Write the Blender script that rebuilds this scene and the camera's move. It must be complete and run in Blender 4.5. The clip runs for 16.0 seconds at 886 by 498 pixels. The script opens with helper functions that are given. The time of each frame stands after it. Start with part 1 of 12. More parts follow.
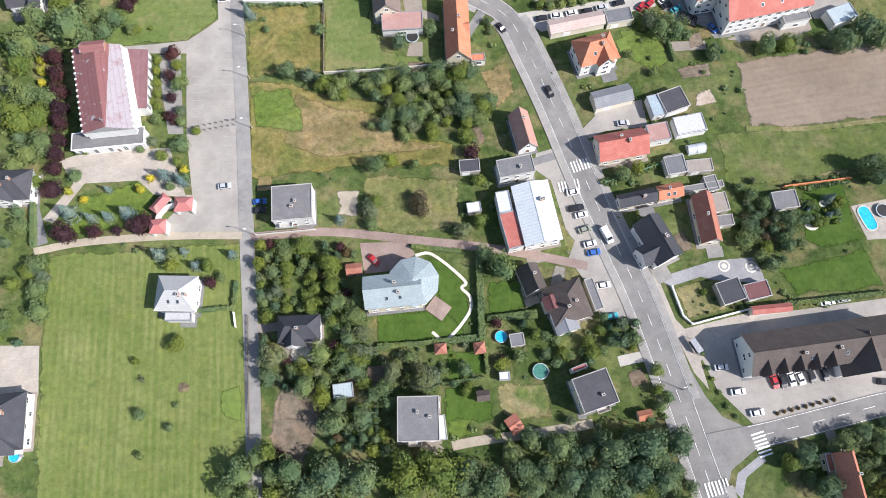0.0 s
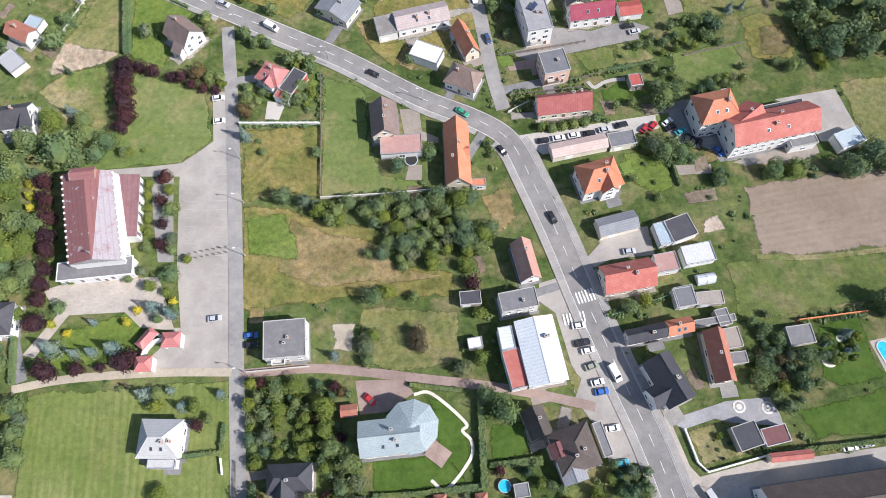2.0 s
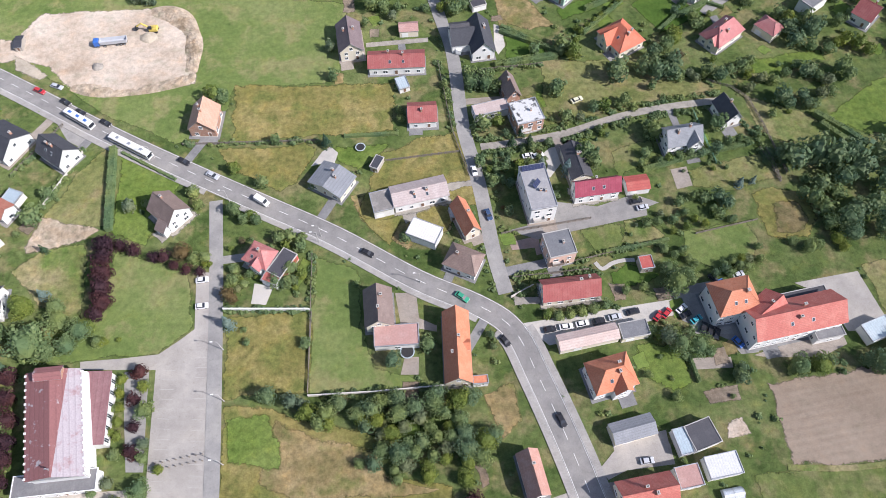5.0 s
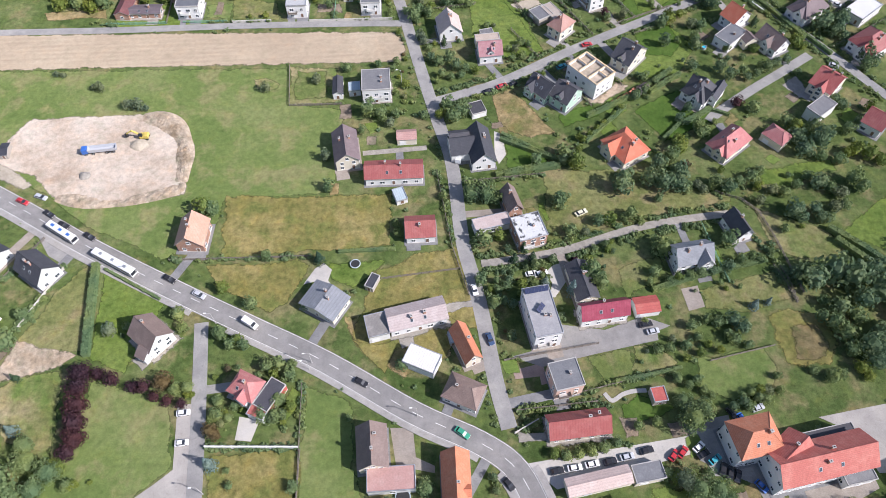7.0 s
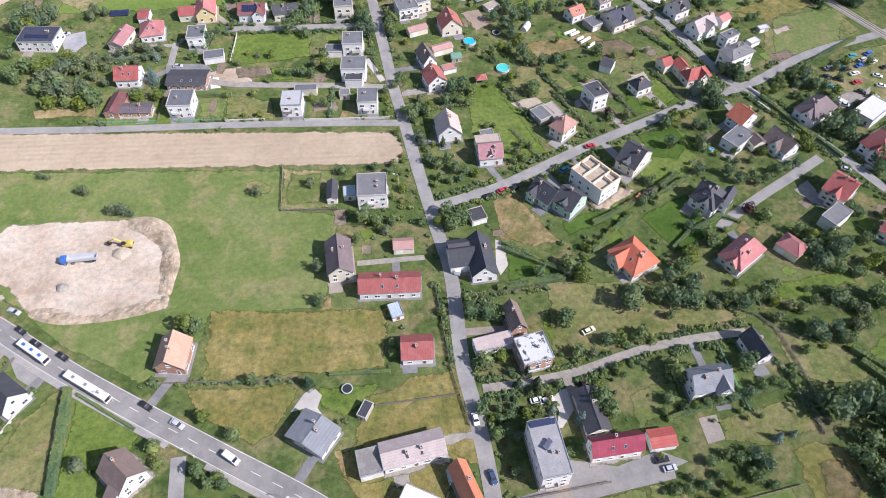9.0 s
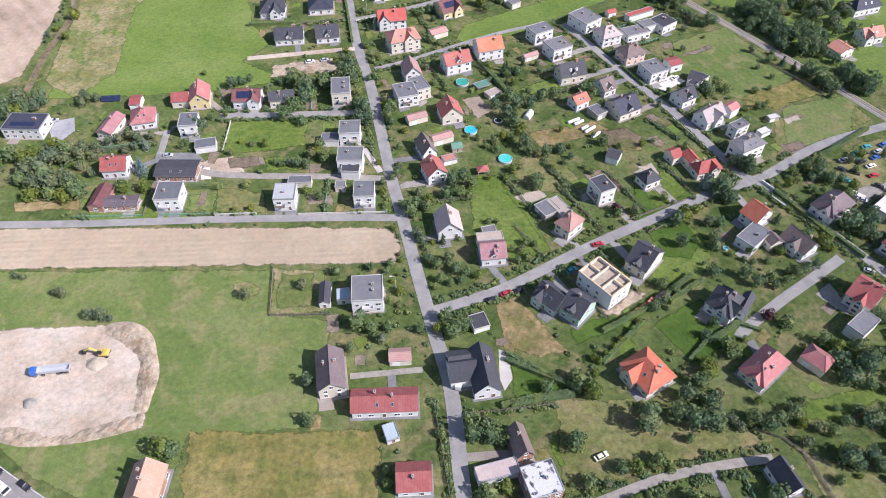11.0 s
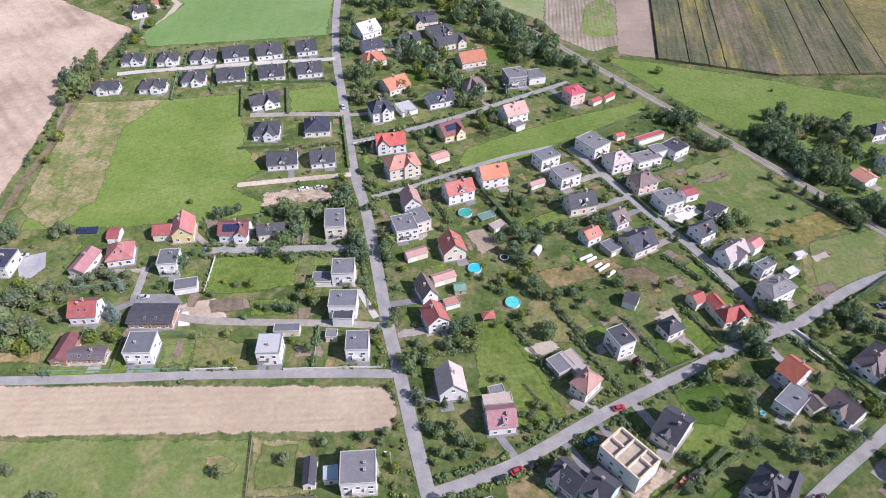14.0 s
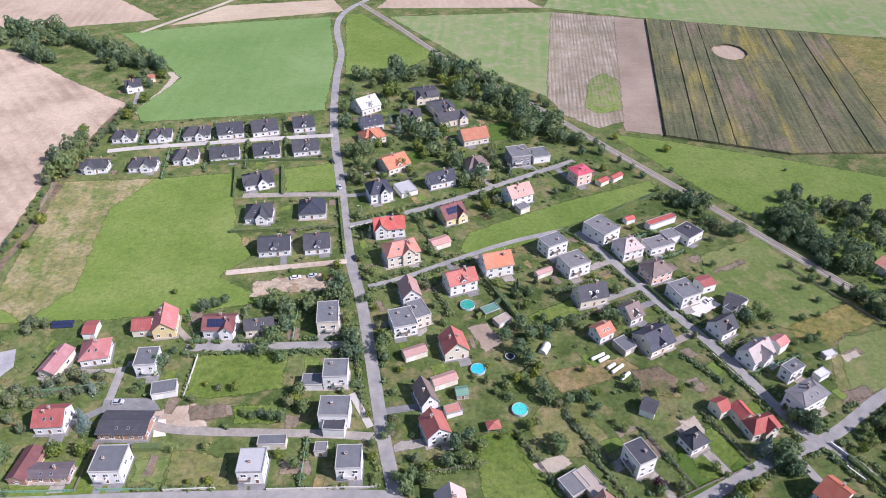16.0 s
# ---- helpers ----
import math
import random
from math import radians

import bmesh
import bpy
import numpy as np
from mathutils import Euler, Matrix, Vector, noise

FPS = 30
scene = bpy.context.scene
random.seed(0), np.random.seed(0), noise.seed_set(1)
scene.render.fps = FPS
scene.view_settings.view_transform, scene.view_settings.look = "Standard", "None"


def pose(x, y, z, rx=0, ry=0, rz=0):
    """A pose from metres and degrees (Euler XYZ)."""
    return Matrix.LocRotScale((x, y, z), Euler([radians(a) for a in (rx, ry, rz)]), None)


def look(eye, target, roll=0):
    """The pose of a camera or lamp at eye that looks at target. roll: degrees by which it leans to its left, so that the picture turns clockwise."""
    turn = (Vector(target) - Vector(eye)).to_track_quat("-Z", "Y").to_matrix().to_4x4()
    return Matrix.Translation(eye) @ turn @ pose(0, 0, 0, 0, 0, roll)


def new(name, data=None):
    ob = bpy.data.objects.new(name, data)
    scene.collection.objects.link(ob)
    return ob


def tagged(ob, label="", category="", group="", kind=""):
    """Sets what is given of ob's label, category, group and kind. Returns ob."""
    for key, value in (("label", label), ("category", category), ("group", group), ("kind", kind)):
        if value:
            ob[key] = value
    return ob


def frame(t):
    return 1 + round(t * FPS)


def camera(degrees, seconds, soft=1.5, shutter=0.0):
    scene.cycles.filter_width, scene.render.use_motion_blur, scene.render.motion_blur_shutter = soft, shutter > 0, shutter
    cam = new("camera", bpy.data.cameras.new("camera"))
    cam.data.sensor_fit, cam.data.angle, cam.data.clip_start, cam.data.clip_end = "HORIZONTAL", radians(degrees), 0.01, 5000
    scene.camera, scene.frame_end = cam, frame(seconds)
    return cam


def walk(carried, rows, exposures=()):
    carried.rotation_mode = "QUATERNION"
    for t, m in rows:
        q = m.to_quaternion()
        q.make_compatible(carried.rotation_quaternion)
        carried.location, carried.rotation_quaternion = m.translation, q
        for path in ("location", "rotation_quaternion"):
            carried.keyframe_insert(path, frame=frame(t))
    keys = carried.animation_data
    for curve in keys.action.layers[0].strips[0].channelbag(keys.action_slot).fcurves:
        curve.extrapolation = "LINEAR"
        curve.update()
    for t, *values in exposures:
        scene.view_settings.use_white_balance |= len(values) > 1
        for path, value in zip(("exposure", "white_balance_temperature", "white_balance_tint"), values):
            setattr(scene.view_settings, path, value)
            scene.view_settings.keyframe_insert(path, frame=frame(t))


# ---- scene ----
cam = camera(65.0, 16.0, 0.7)
PATH = [
    (0.0, 0.16, 0.06, 200.06, -0.000, -72.937, -2.210),
    (0.5, 0.33, 6.25, 199.87, -0.175, -71.910, -2.039),
    (1.0, 0.49, 12.81, 199.81, -0.329, -70.765, -1.900),
    (1.5, 0.65, 19.20, 199.58, -0.509, -69.737, -1.708),
    (2.0, 0.90, 25.66, 199.51, -0.662, -68.571, -1.586),
    (2.5, 1.07, 31.80, 199.28, -0.806, -67.506, -1.470),
    (3.0, 1.35, 38.20, 199.18, -0.927, -66.320, -1.336),
    (3.5, 1.50, 44.30, 199.00, -1.078, -65.251, -1.192),
    (4.0, 1.70, 50.94, 198.87, -1.201, -64.124, -1.080),
    (6.5, 2.48, 82.03, 198.53, -1.743, -58.439, -0.480),
    (7.0, 2.78, 88.33, 198.69, -1.799, -57.225, -0.420),
    (7.5, 3.01, 94.35, 198.59, -1.907, -56.080, -0.279),
    (8.0, 3.12, 100.87, 198.65, -2.016, -54.896, -0.171),
    (8.5, 3.36, 106.77, 198.68, -2.042, -53.777, -0.131),
    (9.0, 3.45, 113.03, 198.54, -2.132, -52.538, -0.034),
    (11.5, 4.17, 144.10, 198.21, -2.256, -47.125, 0.310),
    (12.0, 4.15, 150.57, 198.36, -2.310, -46.019, 0.347),
    (12.5, 3.98, 156.51, 198.34, -2.370, -44.954, 0.444),
    (13.0, 3.97, 163.04, 198.69, -2.385, -43.881, 0.478),
    (13.5, 3.87, 169.11, 198.50, -2.407, -42.811, 0.588),
    (14.0, 3.98, 175.62, 198.59, -2.402, -41.655, 0.584),
    (14.5, 4.06, 181.80, 198.47, -2.368, -40.573, 0.629),
    (15.0, 4.28, 188.23, 198.60, -2.343, -39.419, 0.634),
    (15.5, 4.36, 194.51, 198.57, -2.326, -38.315, 0.686),
    (16.0, 4.64, 201.13, 198.42, -2.295, -37.135, 0.669),
]


def heading(x, y, z, yaw, pitch, lean):
    yaw_r, pitch_r = radians(yaw), radians(pitch)
    ahead = Vector((-math.sin(yaw_r) * math.cos(pitch_r), math.cos(yaw_r) * math.cos(pitch_r), math.sin(pitch_r)))
    eye = Vector((x, y, z))
    return look(eye, eye + ahead * 100, lean)

walk(cam, [(t, heading(x, y, z, yaw, pitch, lean)) for t, x, y, z, yaw, pitch, lean in PATH], [(0.0, 0.28, 6450, 14), (3.0, 0.2, 6400, 16), (9.0, 0.18, 6250, 20), (16.0, 0.14, 6130, 26)])

# ---- light ----
SUN_WAY = Vector((0.685, -0.315, 0.657))
world = bpy.data.worlds.new("sky")
scene.world = world
world.use_nodes = True
sky_node = world.node_tree.nodes.new("ShaderNodeTexSky")
sky_node.sky_type = "NISHITA"
sky_node.sun_disc = False
sky_node.sun_elevation = math.asin(SUN_WAY.normalized().z)
sky_node.sun_rotation = math.atan2(SUN_WAY.x, SUN_WAY.y)
sky_node.dust_density = 1.0
back = world.node_tree.nodes["Background"]
back.inputs["Strength"].default_value = 0.12
world.node_tree.links.new(sky_node.outputs["Color"], back.inputs["Color"])
sun = new("sun", bpy.data.lights.new("sun", "SUN"))
sun.data.energy = 5.0
sun.data.angle = radians(0.6)
sun.data.color = (1.0, 0.975, 0.93)
sun.matrix_world = look(SUN_WAY * 900, (0, 0, 0))


# ---- materials ----
class Nodes:
    """A small builder for node materials."""

    def __init__(self, name):
        self.mat = bpy.data.materials.new(name)
        self.mat.use_nodes = True
        self.tree = self.mat.node_tree
        self.shader = self.tree.nodes["Principled BSDF"]

    def add(self, kind, **inputs):
        node = self.tree.nodes.new(kind)
        for key, value in inputs.items():
            node.inputs[key.replace("_", " ")].default_value = value
        return node

    def link(self, a, b):
        self.tree.links.new(a, b)

    def place(self, scale=(1, 1, 1), turn=0.0):
        coord = self.add("ShaderNodeTexCoord")
        mapping = self.add("ShaderNodeMapping")
        mapping.inputs["Rotation"].default_value = (0, 0, radians(turn))
        self.link(coord.outputs["Object"], mapping.inputs["Vector"])
        stretched = self.add("ShaderNodeMapping")
        stretched.inputs["Scale"].default_value = scale
        self.link(mapping.outputs["Vector"], stretched.inputs["Vector"])
        return stretched.outputs["Vector"]

    def noise(self, scale, detail=4.0, rough=0.6, where=None):
        node = self.add("ShaderNodeTexNoise", Scale=scale, Detail=detail, Roughness=rough)
        self.link(where or self.place(), node.inputs["Vector"])
        return node.outputs["Fac"]

    def ramp(self, fac, stops):
        node = self.add("ShaderNodeValToRGB")
        el = node.color_ramp.elements
        while len(el) < len(stops):
            el.new(0.5)
        for e, (p, c) in zip(el, stops):
            e.position, e.color = p, (*c, 1)
        self.link(fac, node.inputs["Fac"])
        return node.outputs["Color"]

    def mix(self, fac, a, b, how="MIX"):
        node = self.add("ShaderNodeMix")
        node.data_type, node.blend_type = "RGBA", how
        for sock, value in ((node.inputs[0], fac), (node.inputs[6], a), (node.inputs[7], b)):
            if isinstance(value, (int, float)):
                sock.default_value = value
            elif isinstance(value, tuple):
                sock.default_value = (*value, 1)
            else:
                self.link(value, sock)
        return node.outputs[2]

    def bump(self, height, strength, distance):
        node = self.add("ShaderNodeBump", Strength=strength, Distance=distance)
        self.link(height, node.inputs["Height"])
        self.link(node.outputs["Normal"], self.shader.inputs["Normal"])

    def colour(self, socket, rough=0.85, metal=0.0):
        self.link(socket, self.shader.inputs["Base Color"])
        self.shader.inputs["Roughness"].default_value = rough
        self.shader.inputs["Metallic"].default_value = metal
        return self.mat


def field_material(name, dark, mid, light, patchy=None, stripes=None, bump=0.35, broad=0.035, coarse=1.0):
    """Ground cover in three tones, with broad patches, fine tufts and, where given, rows (turn, spacing, strength, colour)."""
    n = Nodes(name)
    where = n.place()
    wide = n.noise(broad, 5, 0.62, where)
    tuft = n.noise(0.55, 6, 0.7, where)
    fine = n.noise(3.2, 3, 0.7, where)
    base = n.ramp(wide, [(0.36, dark), (0.5, mid), (0.64, light)])
    if patchy:
        spots = n.noise(0.09, 4, 0.6, where)
        base = n.mix(n.ramp(spots, [(0.5, (0, 0, 0)), (0.62, (1, 1, 1))]), base, patchy)
    if stripes:
        turn, spacing, strength, colour = stripes
        wave = n.add("ShaderNodeTexWave", Scale=0.314 / spacing, Distortion=1.6 * coarse, Detail=3.0)
        wave.inputs["Detail Scale"].default_value = 0.25 * spacing
        wave.wave_profile = "SIN"
        n.link(n.place((1, 1, 1), turn), wave.inputs["Vector"])
        fade = n.ramp(n.noise(0.05, 3, 0.6, where), [(0.3, (0.1,) * 3), (0.65, (1,) * 3)])
        streak = n.noise(1.0, 4, 0.65, n.place((1.4 / spacing, 0.07 / spacing, 1), turn))
        bands = n.mix(0.55, wave.outputs["Color"], n.ramp(streak, [(0.4, (0,) * 3), (0.62, (1,) * 3)]))
        amount = n.mix(1.0, bands, fade, "MULTIPLY")
        amount = n.mix(1.0, amount, (strength,) * 3, "MULTIPLY")
        base = n.mix(amount, base, colour)
    blotch = n.noise(0.21, 3, 0.6, where)
    base = n.mix(min(1.0, 0.9 * coarse), base, n.ramp(blotch, [(0.3, (0.66, 0.74, 0.66)), (0.48, (1.0, 1.0, 1.0)), (0.6, (1.06, 1.03, 0.98)), (0.74, (1.32, 1.16, 1.02))]), "MULTIPLY")
    base = n.mix(0.75 * coarse, base, n.ramp(tuft, [(0.28, (0.45,) * 3), (0.5, (1.0,) * 3), (0.72, (1.5,) * 3)]), "MULTIPLY")
    base = n.mix(0.3 + 0.3 * coarse, base, n.ramp(fine, [(0.25, (0.6,) * 3), (0.75, (1.35,) * 3)]), "MULTIPLY")
    n.bump(tuft, bump, 0.35)
    n.shader.inputs["Diffuse Roughness"].default_value = 0.3
    n.shader.inputs["Specular IOR Level"].default_value = 0.12
    return n.colour(base, 0.95)


def maize_material(name, turn):
    """Tall crop in long rows: grey-green, with yellowed and browned stretches drawn out along the rows."""
    n = Nodes(name)
    where = n.place()
    base = n.ramp(n.noise(0.03, 4, 0.6, where), [(0.35, (0.098, 0.112, 0.062)), (0.52, (0.13, 0.134, 0.075)), (0.68, (0.165, 0.155, 0.092))])
    yellow = n.noise(1.0, 3, 0.6, n.place((0.075, 0.013, 1), turn))
    base = n.mix(n.ramp(yellow, [(0.53, (0,) * 3), (0.68, (0.85,) * 3)]), base, (0.245, 0.212, 0.068))
    brown = n.noise(1.0, 3, 0.6, n.place((0.05, 0.016, 3), turn + 2))
    base = n.mix(n.ramp(brown, [(0.54, (0,) * 3), (0.68, (0.75,) * 3)]), base, (0.215, 0.165, 0.125))
    rows = n.noise(1.0, 4, 0.65, n.place((0.55, 0.022, 1), turn))
    base = n.mix(0.85, base, n.ramp(rows, [(0.3, (0.55,) * 3), (0.5, (1.0,) * 3), (0.7, (1.4, 1.36, 1.25))]), "MULTIPLY")
    tuft = n.noise(0.5, 5, 0.7, where)
    base = n.mix(0.7, base, n.ramp(tuft, [(0.3, (0.55,) * 3), (0.7, (1.4,) * 3)]), "MULTIPLY")
    n.bump(tuft, 0.6, 0.4)
    n.shader.inputs["Diffuse Roughness"].default_value = 0.3
    n.shader.inputs["Specular IOR Level"].default_value = 0.12
    return n.colour(base, 0.95)


def fringe(mat):
    """The same cover thinning out towards its edge, in tufts."""
    edge = mat.copy()
    edge.name = mat.name + "_edge"
    tree = edge.node_tree
    fade = tree.nodes.new("ShaderNodeAttribute")
    fade.attribute_name = "fade"
    coord = tree.nodes.new("ShaderNodeTexCoord")
    tufts = tree.nodes.new("ShaderNodeTexNoise")
    tufts.inputs["Scale"].default_value, tufts.inputs["Detail"].default_value, tufts.inputs["Roughness"].default_value = 0.55, 4.0, 0.65
    tree.links.new(coord.outputs["Object"], tufts.inputs["Vector"])
    spread = tree.nodes.new("ShaderNodeMath")
    spread.operation = "MULTIPLY_ADD"
    spread.inputs[1].default_value = 1.7
    tree.links.new(tufts.outputs["Fac"], spread.inputs[0])
    tree.links.new(fade.outputs["Fac"], spread.inputs[2])
    cover = tree.nodes.new("ShaderNodeMapRange")
    cover.inputs["From Min"].default_value, cover.inputs["From Max"].default_value = 1.12, 1.6
    tree.links.new(spread.outputs["Value"], cover.inputs["Value"])
    tree.links.new(cover.outputs["Result"], tree.nodes["Principled BSDF"].inputs["Alpha"])
    return edge


def paved_material(name, tone, spot, joint=None, rough=0.85, scale=0.22):
    """Hard ground: a base tone, worn blotches, grit, and where given a slab pattern (size, tone)."""
    n = Nodes(name)
    where = n.place()
    base = n.mix(n.ramp(n.noise(scale, 5, 0.65, where), [(0.38, (0,) * 3), (0.68, (1,) * 3)]), tone, spot)
    if joint:
        brick = n.add("ShaderNodeTexBrick", Scale=1.0)
        brick.inputs["Brick Width"].default_value = joint[0]
        brick.inputs["Row Height"].default_value = joint[0] / 2
        brick.inputs["Mortar Size"].default_value = 0.03
        brick.inputs["Color1"].default_value = (1, 1, 1, 1)
        brick.inputs["Color2"].default_value = (0.86, 0.86, 0.86, 1)
        brick.inputs["Mortar"].default_value = (joint[1],) * 3 + (1,)
        n.link(where, brick.inputs["Vector"])
        base = n.mix(1.0, base, brick.outputs["Color"], "MULTIPLY")
    grit = n.noise(4.0, 4, 0.7, where)
    base = n.mix(0.5, base, n.ramp(grit, [(0.3, (0.75,) * 3), (0.7, (1.2,) * 3)]), "MULTIPLY")
    worn = n.noise(0.07, 5, 0.7, where)
    base = n.mix(0.8, base, n.ramp(worn, [(0.32, (0.78, 0.78, 0.79)), (0.5, (1.0, 1.0, 1.0)), (0.68, (1.16, 1.14, 1.1))]), "MULTIPLY")
    stain = n.noise(0.9, 3, 0.75, where)
    base = n.mix(0.6, base, n.ramp(stain, [(0.28, (0.7, 0.7, 0.7)), (0.42, (1.0, 1.0, 1.0))]), "MULTIPLY")
    n.bump(grit, 0.2, 0.03)
    n.shader.inputs["Diffuse Roughness"].default_value = 0.2
    n.shader.inputs["Specular IOR Level"].default_value = 0.35
    return n.colour(base, rough)


def roof_material(name, tone, worn, course=0.33, rough=0.75, metal=0.0, fade=(0.45, 0.75), way="Z"):
    """Tiles or sheets laid in level courses, weathered and stained, a little different on each roof."""
    n = Nodes(name)
    where = n.place()
    info = n.add("ShaderNodeObjectInfo")
    stain = n.noise(0.35, 5, 0.68, where)
    base = n.mix(n.ramp(stain, [(fade[0], (0,) * 3), (fade[1], (1,) * 3)]), tone, worn)
    tint = n.ramp(info.outputs["Random"], [(0.0, (0.8, 0.82, 0.84)), (0.5, (1, 1, 1)), (1.0, (1.16, 1.1, 1.05))])
    base = n.mix(1.0, base, tint, "MULTIPLY")
    rows = n.add("ShaderNodeTexWave", Scale=0.314 / course, Distortion=0.4, Detail=1.0)
    rows.bands_direction = way
    rows.wave_profile = "SAW"
    n.link(where, rows.inputs["Vector"])
    base = n.mix(0.45, base, n.ramp(rows.outputs["Fac"], [(0.0, (0.62,) * 3), (0.3, (1.0,) * 3), (1.0, (1.1,) * 3)]), "MULTIPLY")
    grain = n.noise(2.6, 4, 0.7, where)
    base = n.mix(0.55, base, n.ramp(grain, [(0.3, (0.68,) * 3), (0.7, (1.25,) * 3)]), "MULTIPLY")
    n.bump(rows.outputs["Fac"], 0.25, 0.05)
    return n.colour(base, rough, metal)


def wall_material(name, tone, dirt):
    n = Nodes(name)
    where = n.place()
    info = n.add("ShaderNodeObjectInfo")
    base = n.mix(n.ramp(n.noise(0.5, 5, 0.65, where), [(0.5, (0,) * 3), (0.85, (1,) * 3)]), tone, dirt)
    base = n.mix(1.0, base, n.ramp(info.outputs["Random"], [(0, (0.93, 0.93, 0.92)), (1, (1, 1, 1))]), "MULTIPLY")
    grain = n.noise(9, 3, 0.7, where)
    base = n.mix(0.3, base, n.ramp(grain, [(0.3, (0.85,) * 3), (0.7, (1.1,) * 3)]), "MULTIPLY")
    n.bump(grain, 0.1, 0.02)
    return n.colour(base, 0.9)


def brick_wall_material(name):
    n = Nodes(name)
    where = n.place()
    brick = n.add("ShaderNodeTexBrick", Scale=4.0)
    brick.inputs["Color1"].default_value = (0.36, 0.17, 0.11, 1)
    brick.inputs["Color2"].default_value = (0.46, 0.25, 0.17, 1)
    brick.inputs["Mortar"].default_value = (0.45, 0.41, 0.36, 1)
    swap = n.add("ShaderNodeMapping")
    swap.inputs["Rotation"].default_value = (radians(90), 0, 0)
    n.link(where, swap.inputs["Vector"])
    n.link(swap.outputs["Vector"], brick.inputs["Vector"])
    base = n.mix(0.6, brick.outputs["Color"], n.ramp(n.noise(1.2, 4, 0.7, where), [(0.3, (0.7,) * 3), (0.7, (1.3,) * 3)]), "MULTIPLY")
    return n.colour(base, 0.9)


def leaf_material(name, deep, mid, light, shine=0.3):
    n = Nodes(name)
    geo = n.add("ShaderNodeNewGeometry")
    base = n.ramp(geo.outputs["Random Per Island"], [(0.0, deep), (0.5, mid), (1.0, light)])
    kind = n.noise(0.11, 2, 0.5, geo.outputs["Position"])
    tint = n.ramp(kind, [(0.3, (0.7, 0.84, 0.95)), (0.45, (0.94, 1.0, 1.0)), (0.56, (1.06, 1.05, 0.95)), (0.7, (1.36, 1.24, 0.95))])
    base = n.mix(1.0, base, tint, "MULTIPLY")
    n.colour(base, 0.6)
    n.shader.inputs["Specular IOR Level"].default_value = 0.15
    n.shader.inputs["Diffuse Roughness"].default_value = 0.4
    glow = n.add("ShaderNodeBsdfTranslucent")
    n.link(base, glow.inputs["Color"])
    both = n.add("ShaderNodeMixShader", Fac=shine)
    n.link(n.shader.outputs["BSDF"], both.inputs[1])
    n.link(glow.outputs["BSDF"], both.inputs[2])
    n.link(both.outputs["Shader"], n.tree.nodes["Material Output"].inputs["Surface"])
    return n.mat


def plain_material(name, tone, rough=0.6, metal=0.0, grain=0.25):
    n = Nodes(name)
    fine = n.noise(1.6, 4, 0.65)
    low, high = 1 - grain, 1 + grain
    base = n.mix(1.0, tone, n.ramp(fine, [(0.3, (low,) * 3), (0.7, (high,) * 3)]), "MULTIPLY")
    return n.colour(base, rough, metal)


def glass_material(name, tone):
    n = Nodes(name)
    n.shader.inputs["Base Color"].default_value = (*tone, 1)
    n.shader.inputs["Roughness"].default_value = 0.2
    n.shader.inputs["IOR"].default_value = 1.5
    return n.mat


def water_material(name, tone):
    n = Nodes(name)
    ripple = n.noise(1.5, 3, 0.5)
    base = n.mix(n.ramp(ripple, [(0.35, (0,) * 3), (0.7, (1,) * 3)]), tone, tuple(min(1, c * 1.35 + 0.02) for c in tone))
    n.bump(ripple, 0.1, 0.05)
    return n.colour(base, 0.08)


MAIZE, STRIP = 11.5, 8  # turns of the crop rows
M = {}
FRINGES = {}
# ground covers
M["grass"] = field_material("rough_grass", (0.066, 0.104, 0.03), (0.104, 0.144, 0.046), (0.156, 0.186, 0.072), (0.2, 0.188, 0.09), None, 0.6, 0.05)
M["lawn"] = field_material("mown_lawn", (0.1, 0.156, 0.03), (0.13, 0.188, 0.042), (0.165, 0.216, 0.06), None, (8, 1.2, 0.25, (0.17, 0.222, 0.064)), 0.25)
M["bright"] = field_material("bright_meadow", (0.12, 0.19, 0.04), (0.15, 0.222, 0.052), (0.19, 0.25, 0.072), None, (70, 2.5, 0.25, (0.2, 0.25, 0.08)), 0.25, 0.02, 0.6)
M["green"] = field_material("green_meadow", (0.118, 0.172, 0.05), (0.152, 0.202, 0.064), (0.198, 0.23, 0.09), (0.225, 0.228, 0.1), None, 0.35, 0.02, 0.65)
M["mown"] = field_material("hay_meadow", (0.118, 0.172, 0.04), (0.142, 0.194, 0.05), (0.168, 0.212, 0.064), (0.155, 0.192, 0.058), (-3, 2.1, 0.95, (0.25, 0.272, 0.108)), 0.3, 0.02, 0.6)
M["meadow"] = field_material("plain_meadow", (0.14, 0.162, 0.055), (0.182, 0.195, 0.074), (0.23, 0.226, 0.1), (0.25, 0.218, 0.112), None, 0.5)
M["drymeadow"] = field_material("dry_meadow", (0.17, 0.165, 0.052), (0.225, 0.2, 0.072), (0.285, 0.24, 0.1), (0.165, 0.178, 0.055), None, 0.6, 0.06)
M["drygrass"] = field_material("withered_grass", (0.2, 0.165, 0.075), (0.27, 0.21, 0.105), (0.35, 0.275, 0.15), (0.17, 0.17, 0.064), None, 0.45, 0.08)
M["soil"] = field_material("dark_soil", (0.17, 0.135, 0.1), (0.215, 0.172, 0.13), (0.26, 0.215, 0.165), None, (80, 1.0, 0.3, (0.28, 0.23, 0.18)), 0.3)
M["soilgrey"] = field_material("harrowed_soil", (0.255, 0.2, 0.152), (0.305, 0.243, 0.188), (0.36, 0.29, 0.226), None, (82, 2.2, 0.5, (0.4, 0.33, 0.262)), 0.15, 0.02, 0.3)
